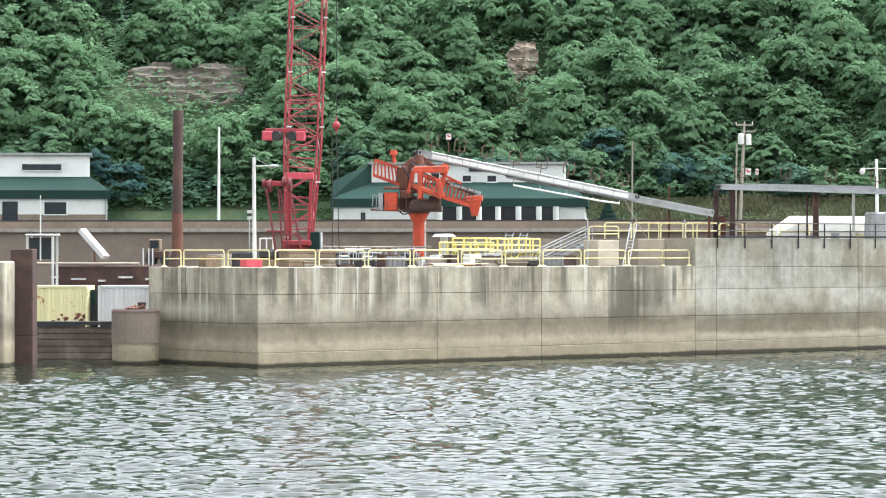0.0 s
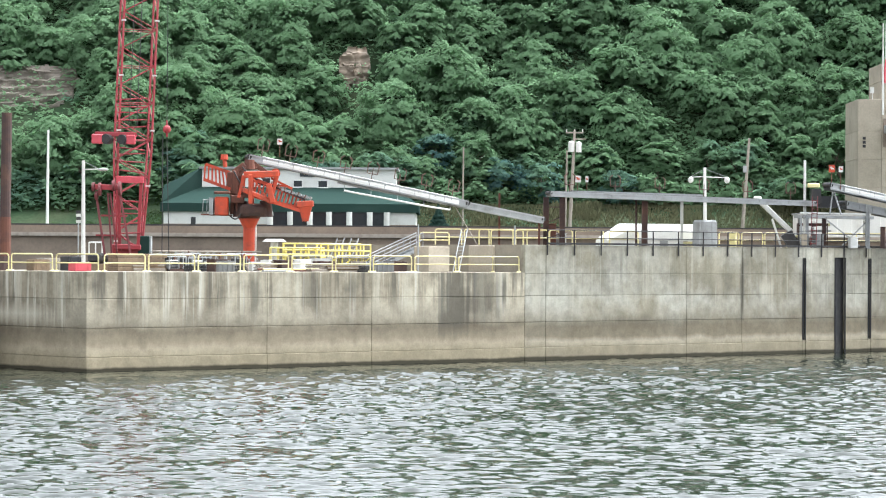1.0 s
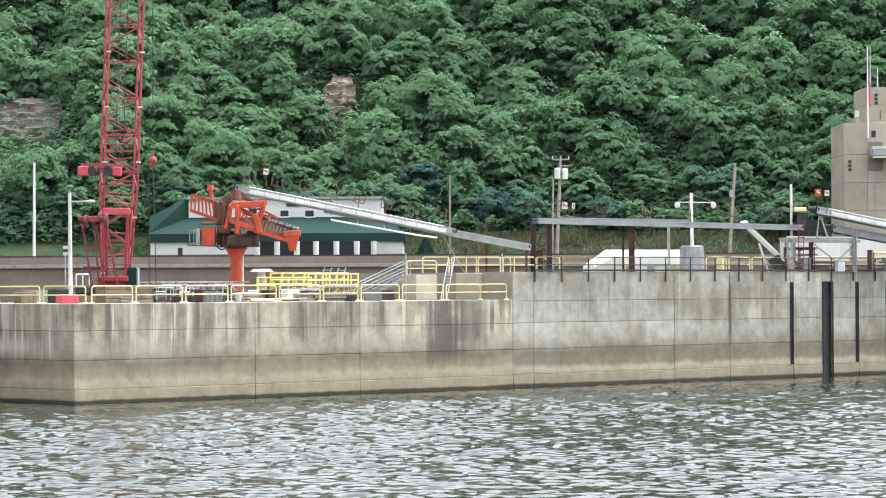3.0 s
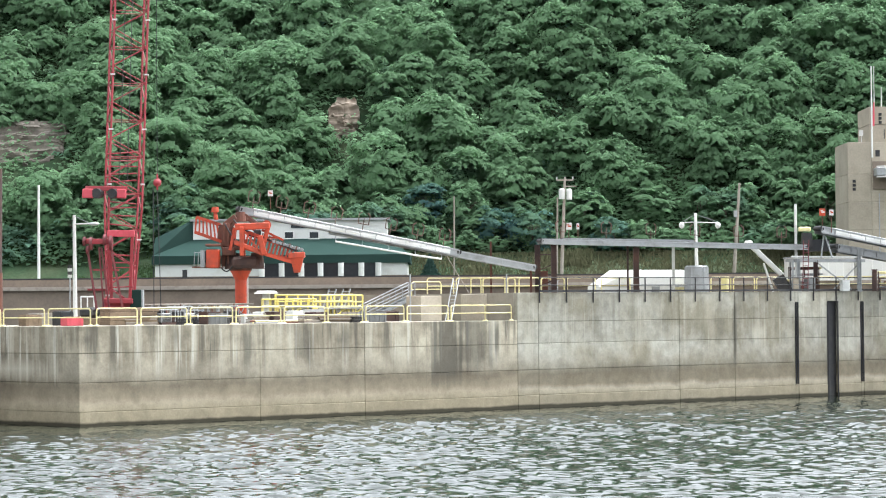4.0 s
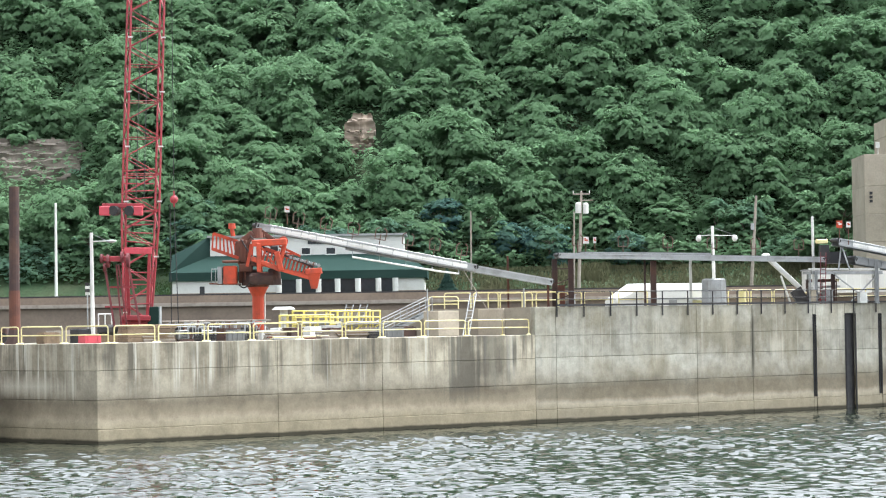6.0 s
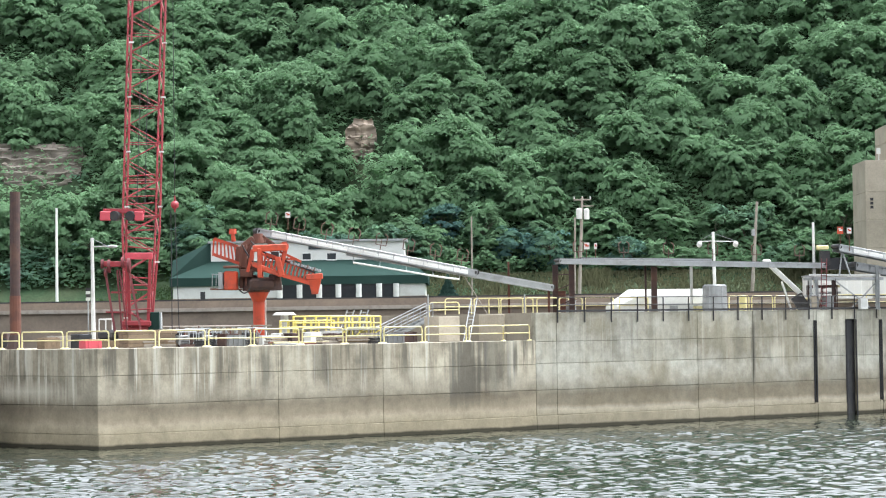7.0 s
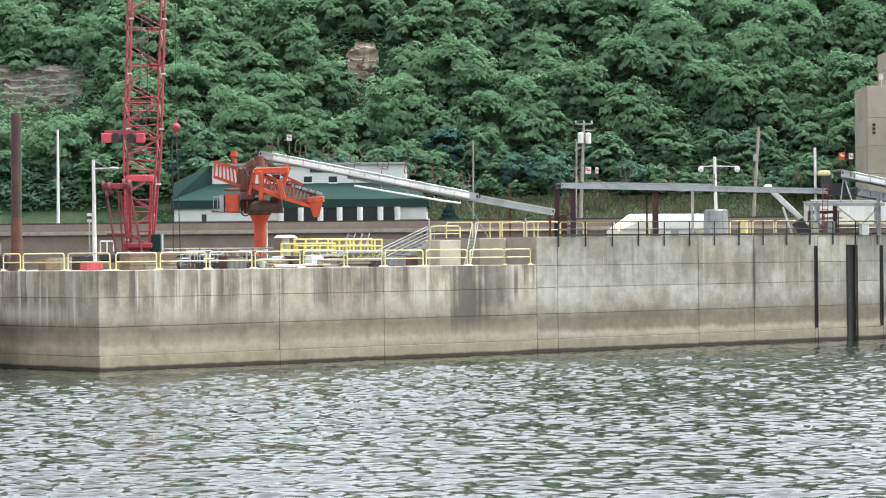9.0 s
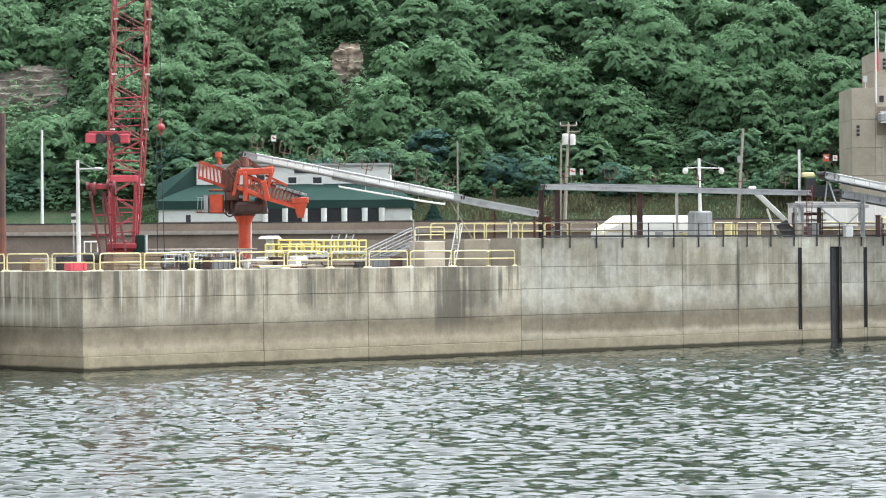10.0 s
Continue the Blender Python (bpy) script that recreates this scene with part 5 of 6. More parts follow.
for spot in ((-17.79, 173.00, 6.33), (-16.00, 176.00, 6.29), (-15.79, 177.00, 6.29),):
    p = spot
    t = thing('drum', (p[0], p[1], LOW), 'dark blue-black steel drum on the deck', 'drum', 'drums on the deck')
    bm = bmesh.new()
    tube(bm, (0, 0, 0), (0, 0, 0.88), 0.29, seg=14)
    part('shell', bm, BLACK, t)
    for z in (0.3, 0.6):
        bm = bmesh.new()
        tube(bm, (0, 0, z - 0.02), (0, 0, z + 0.02), 0.31, seg=14)
        part('hoop', bm, BLACK, t)
# brown timber stacks before the crane
for spot in ((-20.23, 170.00, 6.30), (-19.18, 171.50, 6.28),):
    p = spot
    t = thing('timber_stack', (p[0], p[1], LOW), 'stack of brown weathered crane-mat timbers', 'timber stack', turn=40.3)
    for k in range(4):
        for j in range(2):
            bm = bmesh.new()
            box(bm, (random.uniform(-0.05, 0.05), -0.3 + 0.62 * j, 0.14 + 0.28 * k), (2.2 + random.uniform(-0.15, 0.1), 0.58, 0.26))
            soften(bm, 0.02)
            part('timber', bm, TIMBER, t)

# odds and ends of the work site
mess = random.Random(21)
for k in range(34):
    s, off = mess.uniform(6.5, 27), -mess.uniform(1.6, 8.5)
    q = on_wall(s, off)
    kind = mess.choice(("pipe_bundle", "plank_pile", "tool_box", "hose_coil", "form_panel"))
    if kind == "pipe_bundle":
        t = thing(kind, (q.x, q.y, LOW), "bundle of grey and rusty scaffold pipes", "pipe bundle", "pipe bundles on the deck", turn=mess.uniform(20, 70))
        for j in range(6):
            bm = bmesh.new()
            tube(bm, (-1.3 + mess.uniform(-0.2, 0.2), 0.12 * (j % 3), 0.06 + 0.11 * (j // 3)), (1.3, 0.12 * (j % 3), 0.06 + 0.11 * (j // 3)), 0.055, seg=7)
            part("pipe", bm, mess.choice((GREY, RUST, YELLOW)), t)
    elif kind == "plank_pile":
        t = thing(kind, (q.x, q.y, LOW), "low pile of weathered planks", "plank pile", "plank piles on the deck", turn=mess.uniform(20, 60))
        for j in range(5):
            bm = bmesh.new()
            box(bm, (mess.uniform(-0.1, 0.1), mess.uniform(-0.1, 0.1), 0.06 + 0.1 * j), (2.2, 0.5, 0.08))
            part("plank", bm, mess.choice((TIMBER, POLEWOOD)), t)
    elif kind == "tool_box":
        t = thing(kind, (q.x, q.y, LOW), "steel site tool box with a sloping lid", "tool box", "tool boxes on the deck", turn=mess.uniform(20, 60))
        mt = mess.choice((WHITE, BLACK, GREY, DULL, DARKRUST))
        h = mess.uniform(0.5, 0.95)
        bm = bmesh.new()
        box(bm, (0, 0, h / 2), (1.3, 0.7, h))
        soften(bm, 0.03)
        part("body", bm, mt, t)
        bm = bmesh.new()
        box(bm, (0, 0, h + 0.04), (1.36, 0.76, 0.08))
        part("lid", bm, mt, t)
    elif kind == "hose_coil":
        t = thing(kind, (q.x, q.y, LOW), "dark coil of heavy hose on the deck", "hose coil", "hose coils on the deck")
        for j in range(4):
            bm = bmesh.new()
            tube(bm, (0, 0, 0.1 * j), (0, 0, 0.1 * j + 0.09), 0.55 - 0.03 * j, seg=18)
            part("turn", bm, BLACK, t)
    else:
        t = thing(kind, (q.x, q.y, LOW), "upright ribbed steel form panel", "form panel", "form panels on the deck", turn=mess.uniform(15, 65))
        mt = mess.choice((GREY, DULL, POLEWOOD))
        bm = bmesh.new()
        box(bm, (0, 0, 0.35), (1.2, 0.08, 0.7))
        part("sheet", bm, mt, t)
        for j in range(4):
            bm = bmesh.new()
            box(bm, (-0.5 + 0.33 * j, -0.08, 0.35), (0.06, 0.1, 0.7))
            part("rib", bm, mt, t)
        bm = bmesh.new()
        beam(bm, (0, 0.02, 0.62), (0, 0.5, 0.02), 0.06)
        part("prop", bm, RUST, t)

# clutter of the raised deck by the transfer platform
for k, (q, size, mt, lab) in enumerate((
        ((27.12, 205.00, 8.08), (0.4, 0.4, 1.0), PALE, "pale dusty gas bottle rack on the raised deck"),
        ((28.30, 206.00, 8.09), (0.7, 0.6, 1.0), DULL, "dull grey steel locker on the raised deck"),
        ((30.98, 206.00, 8.09), (0.6, 0.6, 0.8), WHITE, "white painted box on the raised deck"),
        ((33.36, 206.50, 8.10), (0.35, 0.35, 1.6), DARKRUST, "dark upright control post on the raised deck"),
        ((35.09, 208.00, 8.11), (0.8, 0.7, 0.9), DULL, "dull grey cabinet on the raised deck"),
        ((7.54, 199.50, 8.16), (0.9, 0.7, 1.6), RUST, "rusted steel frame box by the conveyor end"),
        ((8.40, 200.00, 8.15), (0.6, 0.6, 0.9), GREY, "grey junction box by the conveyor end"),
        ((18.50, 205.00, 8.08), (1.1, 0.8, 0.35), CREAM, "low cream tray on the raised deck"),
        ((21.94, 207.00, 8.06), (0.5, 0.5, 1.1), CREAM, "pale yellow post box on the raised deck"))):
    t = thing("deck_box", (q[0], q[1], HIGH), lab, "box", turn=random.uniform(-20, 40))
    bm = bmesh.new()
    box(bm, (0, 0, size[2] / 2), size)
    soften(bm, 0.03)
    part("body", bm, mt, t)
    bm = bmesh.new()
    box(bm, (0, -size[1] / 2 - 0.02, size[2] * 0.55), (size[0] * 0.7, 0.04, size[2] * 0.6))
    part("door", bm, mt, t)
    bm = bmesh.new()
    box(bm, (0, 0, size[2] + 0.03), (size[0] + 0.08, size[1] + 0.08, 0.06))
    part("top", bm, mt, t)

# yellow rails farther in, and a rack of pipes under the transfer platform
for x0, x1, y0 in ((-0.9, 1.0, 194.2), (1.2, 3.0, 195.4), (3.2, 5.6, 199.5), (5.9, 8.3, 200.5), (12.2, 14.4, 203.0), (24.6, 26.4, 209.0), (29.2, 31.4, 208.2), (31.7, 33.9, 209.0), (34.4, 36.8, 210.0)):
    guard_rail((x0, y0), (x1, y0 + 0.8), HIGH, YELLOW, "yellow pipe guard rail on the raised deck", "guard rails of the raised deck", 1.15, False, 0.05)


def pipe_rack(x, y, w, h, seed, label):
    rng = random.Random(seed)
    t = thing("pipe_rack", (x, y, HIGH), label, "pipe rack", "pipe racks on the raised deck")
    for dx in (0, w / 2, w):
        for dy in (0, 0.8):
            bm = bmesh.new()
            beam(bm, (dx, dy, 0), (dx, dy, h), 0.08)
            part("post", bm, DARKRUST, t)
    for k in range(4):
        z = h * (k + 0.6) / 4
        bm = bmesh.new()
        beam(bm, (0, 0, z), (w, 0, z), 0.07)
        part("shelf_bar", bm, rng.choice((DARKRUST, YELLOW, GREY)), t)
        for j in range(3):
            bm = bmesh.new()
            x0 = rng.uniform(-0.2, 0.4 * w)
            tube(bm, (x0, 0.2 + 0.22 * j, z + 0.1), (x0 + rng.uniform(0.5, 0.9) * w, 0.2 + 0.22 * j, z + 0.1), rng.uniform(0.05, 0.11), seg=7)
            part("pipe", bm, rng.choice((RUST, WHITE, GREY, YELLOW, CREAM)), t)


pipe_rack(26.9, 206.6, 2.2, 1.9, 1, "steel rack of rusty, white and yellow pipes")
pipe_rack(33.9, 208.0, 2.4, 1.5, 2, "low steel rack of mixed pipes")

# striped marker by the lamp post
q = (-25.60, 186.50, 9.25)
t = thing("striped_marker", (q[0], q[1], LOW), "small black and white banded marker on a post", "marker")
bm = bmesh.new()
tube(bm, (0, 0, 0), (0, 0, q[2] - LOW), 0.05, seg=7)
part("post", bm, GREY, t)
for k in range(4):
    bm = bmesh.new()
    box(bm, (0, 0, q[2] - LOW + 0.12 + 0.22 * k), (0.3, 0.12, 0.21))
    part("band", bm, WHITE if k % 2 == 0 else BLACK, t)


# ---- small spruce beside the hall ----
def spruce(c, height, spread):
    rng = np.random.default_rng(5)
    t = thing("spruce", c, "small dark blue-green spruce beside the hall", "tree")
    bm = bmesh.new()
    tube(bm, (0, 0, -0.2), (0, 0, height * 0.95), 0.14, 0.03, 7)
    part("trunk", bm, BARK, t)
    n = 5200
    u = rng.random(n) ** 0.7
    a = rng.random(n) * 6.283
    tier = 0.72 + 0.28 * np.abs(np.sin(u * 22))
    r = spread * u * tier * (0.55 + 0.45 * rng.random(n))
    cpts = np.stack([np.cos(a) * r, np.sin(a) * r, height * (1 - u) * 0.95 + 0.25], 1)
    out = np.stack([np.cos(a), np.sin(a), 0.2 + 0 * a], 1)
    v, f = leaf_mesh(rng, cpts, out, np.full(n, 0.13))
    ob = new("crown", quads("crown", v, f, NEEDLES))
    ob.parent = t


NEEDLES = leaf_material("spruce_needles", (0.028, 0.062, 0.052), (0.045, 0.085, 0.070), (0.05, 0.09, 0.06))
q = (-0.85, 243.50, 9.25)
spruce((q[0], q[1], 8.65), 3.0, 1.5)

# long grey walkway with hand rails beyond the clutter
a, b = Vector((-19.97, 182.00, 6.49)), Vector((-13.02, 188.00, 6.40))
def lattice_section(a, b, wide, tall, n, label):
    """A length of four-chord lattice lying on the walkway."""
    a, b = Vector(a), Vector(b)
    t = thing("lattice_section", tuple(a), label, "lattice section")
    d = b - a
    side = Vector((-d.y, d.x, 0)).normalized() * wide
    for y in (0, 1):
        for z in (0, 1):
            bm = bmesh.new()
            tube(bm, side * y + Vector((0, 0, tall * z)), d + side * y + Vector((0, 0, tall * z)), 0.06, seg=6)
            part("chord", bm, POLEWOOD if z else GREY, t)
        for k in range(n):
            bm = bmesh.new()
            tube(bm, d * (k / n) + side * y + Vector((0, 0, tall * (k % 2))), d * ((k + 1) / n) + side * y + Vector((0, 0, tall * ((k + 1) % 2))), 0.035, seg=5)
            part("lacing_bar", bm, GREY, t)
    for k in range(n + 1):
        bm = bmesh.new()
        tube(bm, d * (k / n) + Vector((0, 0, tall)), d * (k / n) + side + Vector((0, 0, tall)), 0.035, seg=5)
        part("batten_bar", bm, GREY, t)


lattice_section((a.x, a.y, LOW + 0.25), (b.x, b.y, LOW + 0.25), 1.1, 1.05, 14, "pale grey lattice section lying along the deck")
t = thing("walkway", (a.x, a.y, LOW), "grey steel walkway on low bearers", "walkway")
bm = bmesh.new()
e = b - a
e.z = 0
beam(bm, Vector((0, 0.6, 0.19)), e + Vector((0, 0.6, 0.19)), 1.3, 0.12)
part("grating", bm, GREY, t)
for k in range(5):
    bm = bmesh.new()
    box(bm, e * (k / 4) + Vector((0, 0.6, 0.065)), (0.2, 1.3, 0.13))
    part("bearer", bm, TIMBER, t)
# two-tier yellow scaffold platform
def scaffold(a, b, z, label):
    a, b = Vector(a), Vector(b)
    o = Vector((a.x, a.y, LOW))
    t = thing("yellow_platform", tuple(o), label, "platform", "yellow platforms")
    e = b - a
    e.z = 0
    for dy in (0, 1.4):
        for h in (0.45, 0.9, 1.35):
            bm = bmesh.new()
            tube(bm, Vector((0, dy, z - LOW + h - 0.45)), e + Vector((0, dy, z - LOW + h - 0.45)), 0.055, seg=7)
            part("rail", bm, BRIGHT, t)
        for k in range(8):
            bm = bmesh.new()
            c = e * (k / 7) + Vector((0, dy, 0))
            tube(bm, c, c + Vector((0, 0, z - LOW + 0.92)), 0.045, seg=7)
            part("upright", bm, BRIGHT, t)
        for k in range(3):
            bm = bmesh.new()
            tube(bm, e * (k / 3) + Vector((0, dy, 0.1)), e * ((k + 1) / 3) + Vector((0, dy, z - LOW)), 0.04, seg=6)
            part("cross_brace", bm, BRIGHT, t)
    bm = bmesh.new()
    beam(bm, Vector((0, 0.7, z - LOW)), e + Vector((0, 0.7, z - LOW)), 1.4, 0.08)
    part("deck", bm, GREY, t)


scaffold((-12.23, 185.00, 6.40), (-8.69, 188.00, 6.35), 6.75, "yellow pipe platform with side rails")
scaffold((-11.4, 186.2, 6.36), (-6.2, 190.6, 6.31), 7.05, "faded yellow pipe platform behind the brighter ones")
scaffold((-8.84, 187.00, 6.36), (-5.47, 190.00, 6.31), 7.0, "bright yellow pipe platform with side rails")
p = (-12.04, 187.00, 8.16)
t = thing("cable_reel", (p[0], p[1], LOW), "pale round reel standing on a short column", "reel")
bm = bmesh.new()
tube(bm, (0, 0, 0), (0, 0, p[2] - LOW - 0.1), 0.28, seg=10)
part("column", bm, WHITE, t)
bm = bmesh.new()
tube(bm, (0, 0, p[2] - LOW - 0.1), (0, 0, p[2] - LOW + 0.1), 0.85, 0.6, 18)
part("disc", bm, WHITE, t)
for spot_a, spot_b in (((-8.42, 191.00, 6.34), (-7.72, 192.00, 9.47)), ((-7.42, 191.00, 6.33), (-6.71, 192.00, 9.46)),):
    p, q = (spot_a, spot_b)
    ladder((p[0], p[1], LOW), (q[0] + 0.1, q[1], q[2] - 1.1), 0.5, GREY, 'grey light ladder leaning over the platforms', 12)
p = (-13.68, 191.00, 7.89)
t = thing("marker_board", (p[0], p[1], LOW), "narrow white upright panel by the pedestal", "board")
bm = bmesh.new()
box(bm, (0, 0, 1.6), (0.18, 0.5, 3.2))
part("panel", bm, WHITE, t)
t = thing("white_gate_frame", foot_at((-24.12, 184.00, 6.88), LOW), "small white pipe gate frame behind the wall", "gate frame")
for dx in (0, 0.45, 0.9):
    bm = bmesh.new()
    tube(bm, (dx - 0.4, 0, 0), (dx - 0.4, 0, 1.9), 0.05, seg=6)
    part("post", bm, WHITE, t)
bm = bmesh.new()
tube(bm, (-0.4, 0, 1.88), (0.5, 0, 1.88), 0.05, seg=6)
part("top_bar", bm, WHITE, t)

# tall rusted spud pile at the nose
p, q = (-28.11, 171.00, 6.00), (-28.15, 171.00, 16.06)
t = thing("spud_pile", (p[0], p[1], LOW), "tall dark rusted pipe pile at the wall nose", "pile")
bm = bmesh.new()
tube(bm, (0, 0, 0), (0, 0, 3.4), 0.36, 0.36, 14)
part("lower_pipe", bm, RUST, t)
bm = bmesh.new()
tube(bm, (0, 0, 3.4), (0.05, 0, q[2] - LOW), 0.33, 0.33, 14)
part("upper_pipe", bm, DARKRUST, t)
bm = bmesh.new()
tube(bm, (0, 0, 0), (0, 0, 0.9), 0.6, 0.38, 12)
part("collar", bm, DARKRUST, t)


# ---- entrance at the wall's end: cell, sheet wall, barge and boxes ----
p = (-30.09, 167.00, -0.13)
t = thing("mooring_cell", (p[0], p[1], -3), "round concrete mooring cell with a rusted steel jacket", "mooring cell")
bm = bmesh.new()
tube(bm, (0, 0, 0), (0, 0, 4.34), 1.46, seg=28)
part("core", bm, CONCRETE, t)
bm = bmesh.new()
tube(bm, (0, 0, 4.3), (0, 0, 6.3), 1.5, seg=28)
part("jacket", bm, BROWNWALL, t, "brown stained upper ring")
bm = bmesh.new()
tube(bm, (0, 0, 6.3), (0, 0, 6.42), 1.54, 1.4, 28)
part("cap", bm, DARKRUST, t)
bm = bmesh.new()
tube(bm, (0.35, 0.2, 6.4), (0.35, 0.2, 6.85), 0.22, 0.28, 10)
part("bollard", bm, DARKRUST, t)
for k in range(4):
    bm = bmesh.new()
    tube(bm, (-0.5 + 0.2 * k, -0.6, 6.46), (-0.2 + 0.25 * k, -0.2, 6.55 + 0.1 * (k % 2)), 0.08, seg=7)
    part("chain_link", bm, RUST, t)

p = (-36.74, 165.00, -0.13)
t = thing("steel_pillar", (p[0], p[1], -3), "tall dark rusted box pile standing in the river", "pile")
bm = bmesh.new()
box(bm, (0, 0, 2.4), (1.42, 1.3, 4.8))
soften(bm, 0.05)
part("lower_box", bm, DARKRUST, t)
bm = bmesh.new()
box(bm, (0, 0, 7.5), (1.40, 1.28, 5.4))
soften(bm, 0.05)
part("upper_box", bm, DARKRUST, t)
p = (-39.45, 163.00, -0.05)
t = thing("concrete_pier", (p[0], p[1], -3), "grey concrete pier beside the dark pile", "pier")
bm = bmesh.new()
box(bm, (0, 0, 4.7), (4.6, 3.0, 9.5))
soften(bm, 0.1)
part("body", bm, CONCRETE, t)

MOTTLED = worn("mottled_brown_planking", (0.100, 0.070, 0.054), (0.200, 0.165, 0.130), 0.9, 0, 0.9, (0.42, 0.68), 7)
a, b = Vector((-38.14, 174.00, -0.52)), Vector((-32.28, 174.00, -0.51))
t = thing("fender_wall", (a.x, a.y, -2), "rusty timber-faced fender wall between the piles", "fender wall")
n = 6
for k in range(n):
    bm = bmesh.new()
    box(bm, ((b.x - a.x) / 2, 0, 2.0 + 0.42 * k - 0.2), (b.x - a.x, 0.5 + 0.06 * (k % 2), 0.40))
    soften(bm, 0.03)
    part("waling", bm, MOTTLED, t)
bm = bmesh.new()
box(bm, ((b.x - a.x) / 2, 0.3, 0.9), (b.x - a.x, 0.4, 1.8))
part("sheet_piles", bm, DARKRUST, t)
bm = bmesh.new()
box(bm, ((b.x - a.x) / 2, 0.1, 4.36), (b.x - a.x, 1.2, 0.22))
part("cap_beam", bm, BLACK, t)

a, b = Vector((-39.64, 176.00, 2.00)), Vector((-33.48, 200.00, 1.33))
t = thing("work_barge", (a.x, a.y, -0.8), "low dark steel work barge moored in the lock", "barge")
bm = bmesh.new()
box(bm, (7.5, 10, 1.4), (19, 22, 2.75))
soften(bm, 0.15)
part("hull", bm, DARKRUST, t)
deck_z = 1.97


def container(p, w, h, material, label, end=None):
    t = thing("container", (p[0], p[1], deck_z), label, "container", "containers on the barge")
    bm = bmesh.new()
    box(bm, (w / 2, 1.2, h / 2), (w, 2.4, h))
    part("box", bm, material, t)
    k = int(w / 0.27)
    for i in range(k):
        bm = bmesh.new()
        box(bm, ((i + 0.5) * w / k, -0.02, h / 2), (0.14, 0.06, h - 0.3))
        part("corrugation", bm, material, t)
    for z in (0.08, h - 0.07):
        bm = bmesh.new()
        box(bm, (w / 2, -0.03, z), (w + 0.04, 0.12, 0.15))
        part("side_rail", bm, material if z > 1 else BLACK, t)
    for x in (0.06, w - 0.06):
        bm = bmesh.new()
        box(bm, (x, -0.03, h / 2), (0.14, 0.14, h))
        part("corner_post", bm, material, t)
    return t


STAINED = worn("rust_streaked_yellow", (0.66, 0.62, 0.34), (0.30, 0.13, 0.05), 0.6, 0, 1.7, (0.58, 0.68))
yellow_box = container((-38.91, 178.00, 2.02), 3.6, 2.78, STAINED, "faded yellow steel container with rust stains")
for k in range(16):
    bm = bmesh.new()
    x, z = 1.2 + abs(random.gauss(1.3, 0.7)), 0.2 + abs(random.gauss(0, 0.35))
    ball(bm, (min(x, 3.4), -0.055, z), 0.07 + 0.1 * random.random(), 1, (1.3, 0.12, 0.9))
    part("rust_scab", bm, RUST, yellow_box, "brown rust scab")
container((-34.59, 178.00, 2.03), 4.4, 2.78, WHITE, "white corrugated steel container on the barge")
# added black box that fills the container gap with the shade's darkness
p = (-35.24, 178.60, 2.01)
t = thing("gap_shade_box", (p[0], p[1], deck_z), "narrow dark box standing for the shade between the containers", "locker")
bm = bmesh.new()
box(bm, (0.25, 0.5, 1.25), (0.55, 0.8, 2.5))
part("body", bm, BLACK, t)
bm = bmesh.new()
box(bm, (0.15, 0.08, 1.9), (0.3, 0.04, 0.9))
part("door", bm, GREEN, t)

# dark pontoon behind, with a pale pipe on its edge and odds and ends
a, b = Vector((-40.34, 190.00, 4.83)), Vector((-31.80, 190.00, 4.84))
t = thing("pontoon", (a.x, a.y, -0.6), "dark steel pontoon with a pale pipe along its edge", "pontoon")
topz = (-40.34, 190.00, 6.04)[2]
bm = bmesh.new()
box(bm, ((b.x - a.x) / 2, 4, (topz + 0.6) / 2), (b.x - a.x, 8, topz + 0.6))
soften(bm, 0.1)
part("hull", bm, DARKRUST, t)
bm = bmesh.new()
tube(bm, (-1.4, -0.2, topz + 0.72), (6.4, -0.2, topz + 0.72), 0.11, seg=10)
part("edge_pipe", bm, PALE, t, "pale dusty pipe")
for k in range(5):
    bm = bmesh.new()
    box(bm, (0.3 + k * 1.7, -0.12, topz - 0.25 - 0.12 * (k % 3)), (0.5 + 0.5 * (k % 2), 0.3, 0.12))
    part("fender_bit", bm, WHITE, t)
for spot_a, spot_b in (((-33.79, 190.00, 5.96), (-33.79, 190.00, 7.25)), ((-33.38, 190.00, 5.96), (-33.38, 190.00, 7.25)), ((-33.10, 190.00, 5.96), (-33.10, 190.00, 7.25)),):
    u, v = (Vector(spot_a), Vector(spot_b))
    bm = bmesh.new()
    tube(bm, (u.x - a.x, 0.5, topz + 0.5), (v.x - a.x, 0.5, v.z + 0.6), 0.05, seg=6)
    part('stanchion', bm, WHITE, t)
# small yellow loader on the pontoon
t = thing("small_loader", (-32.9, 192.0, topz), "small muddy brown loader parked on the pontoon", "loader")
bm = bmesh.new()
box(bm, (0, 0, 0.75), (1.7, 1.2, 0.6))
soften(bm, 0.08)
part("body", bm, DARKRUST, t)
bm = bmesh.new()
box(bm, (-0.25, 0, 1.45), (0.8, 1.0, 0.85))
soften(bm, 0.06)
cabin = part("cab", bm, TIMBER, t)
bm = bmesh.new()
box(bm, (-0.25, -0.51, 1.5), (0.6, 0.04, 0.55))
part("cab_window", bm, GLASS, cabin, "dark cab window")
for dx in (-0.55, 0.55):
    for dy in (-0.55, 0.55):
        bm = bmesh.new()
        tube(bm, (dx, dy - 0.12, 0.36), (dx, dy + 0.12, 0.36), 0.36, seg=14)
        part("tyre", bm, BLACK, t, "black rubber tyre")
u, v = Vector((-38.30, 191.00, 8.55)), Vector((-36.39, 190.00, 6.60))
t = thing("white_gangplank", (v.x, v.y, topz), "white plank gangway propped at a slant", "gangplank")
o = Vector((v.x, v.y, topz))
bm = bmesh.new()
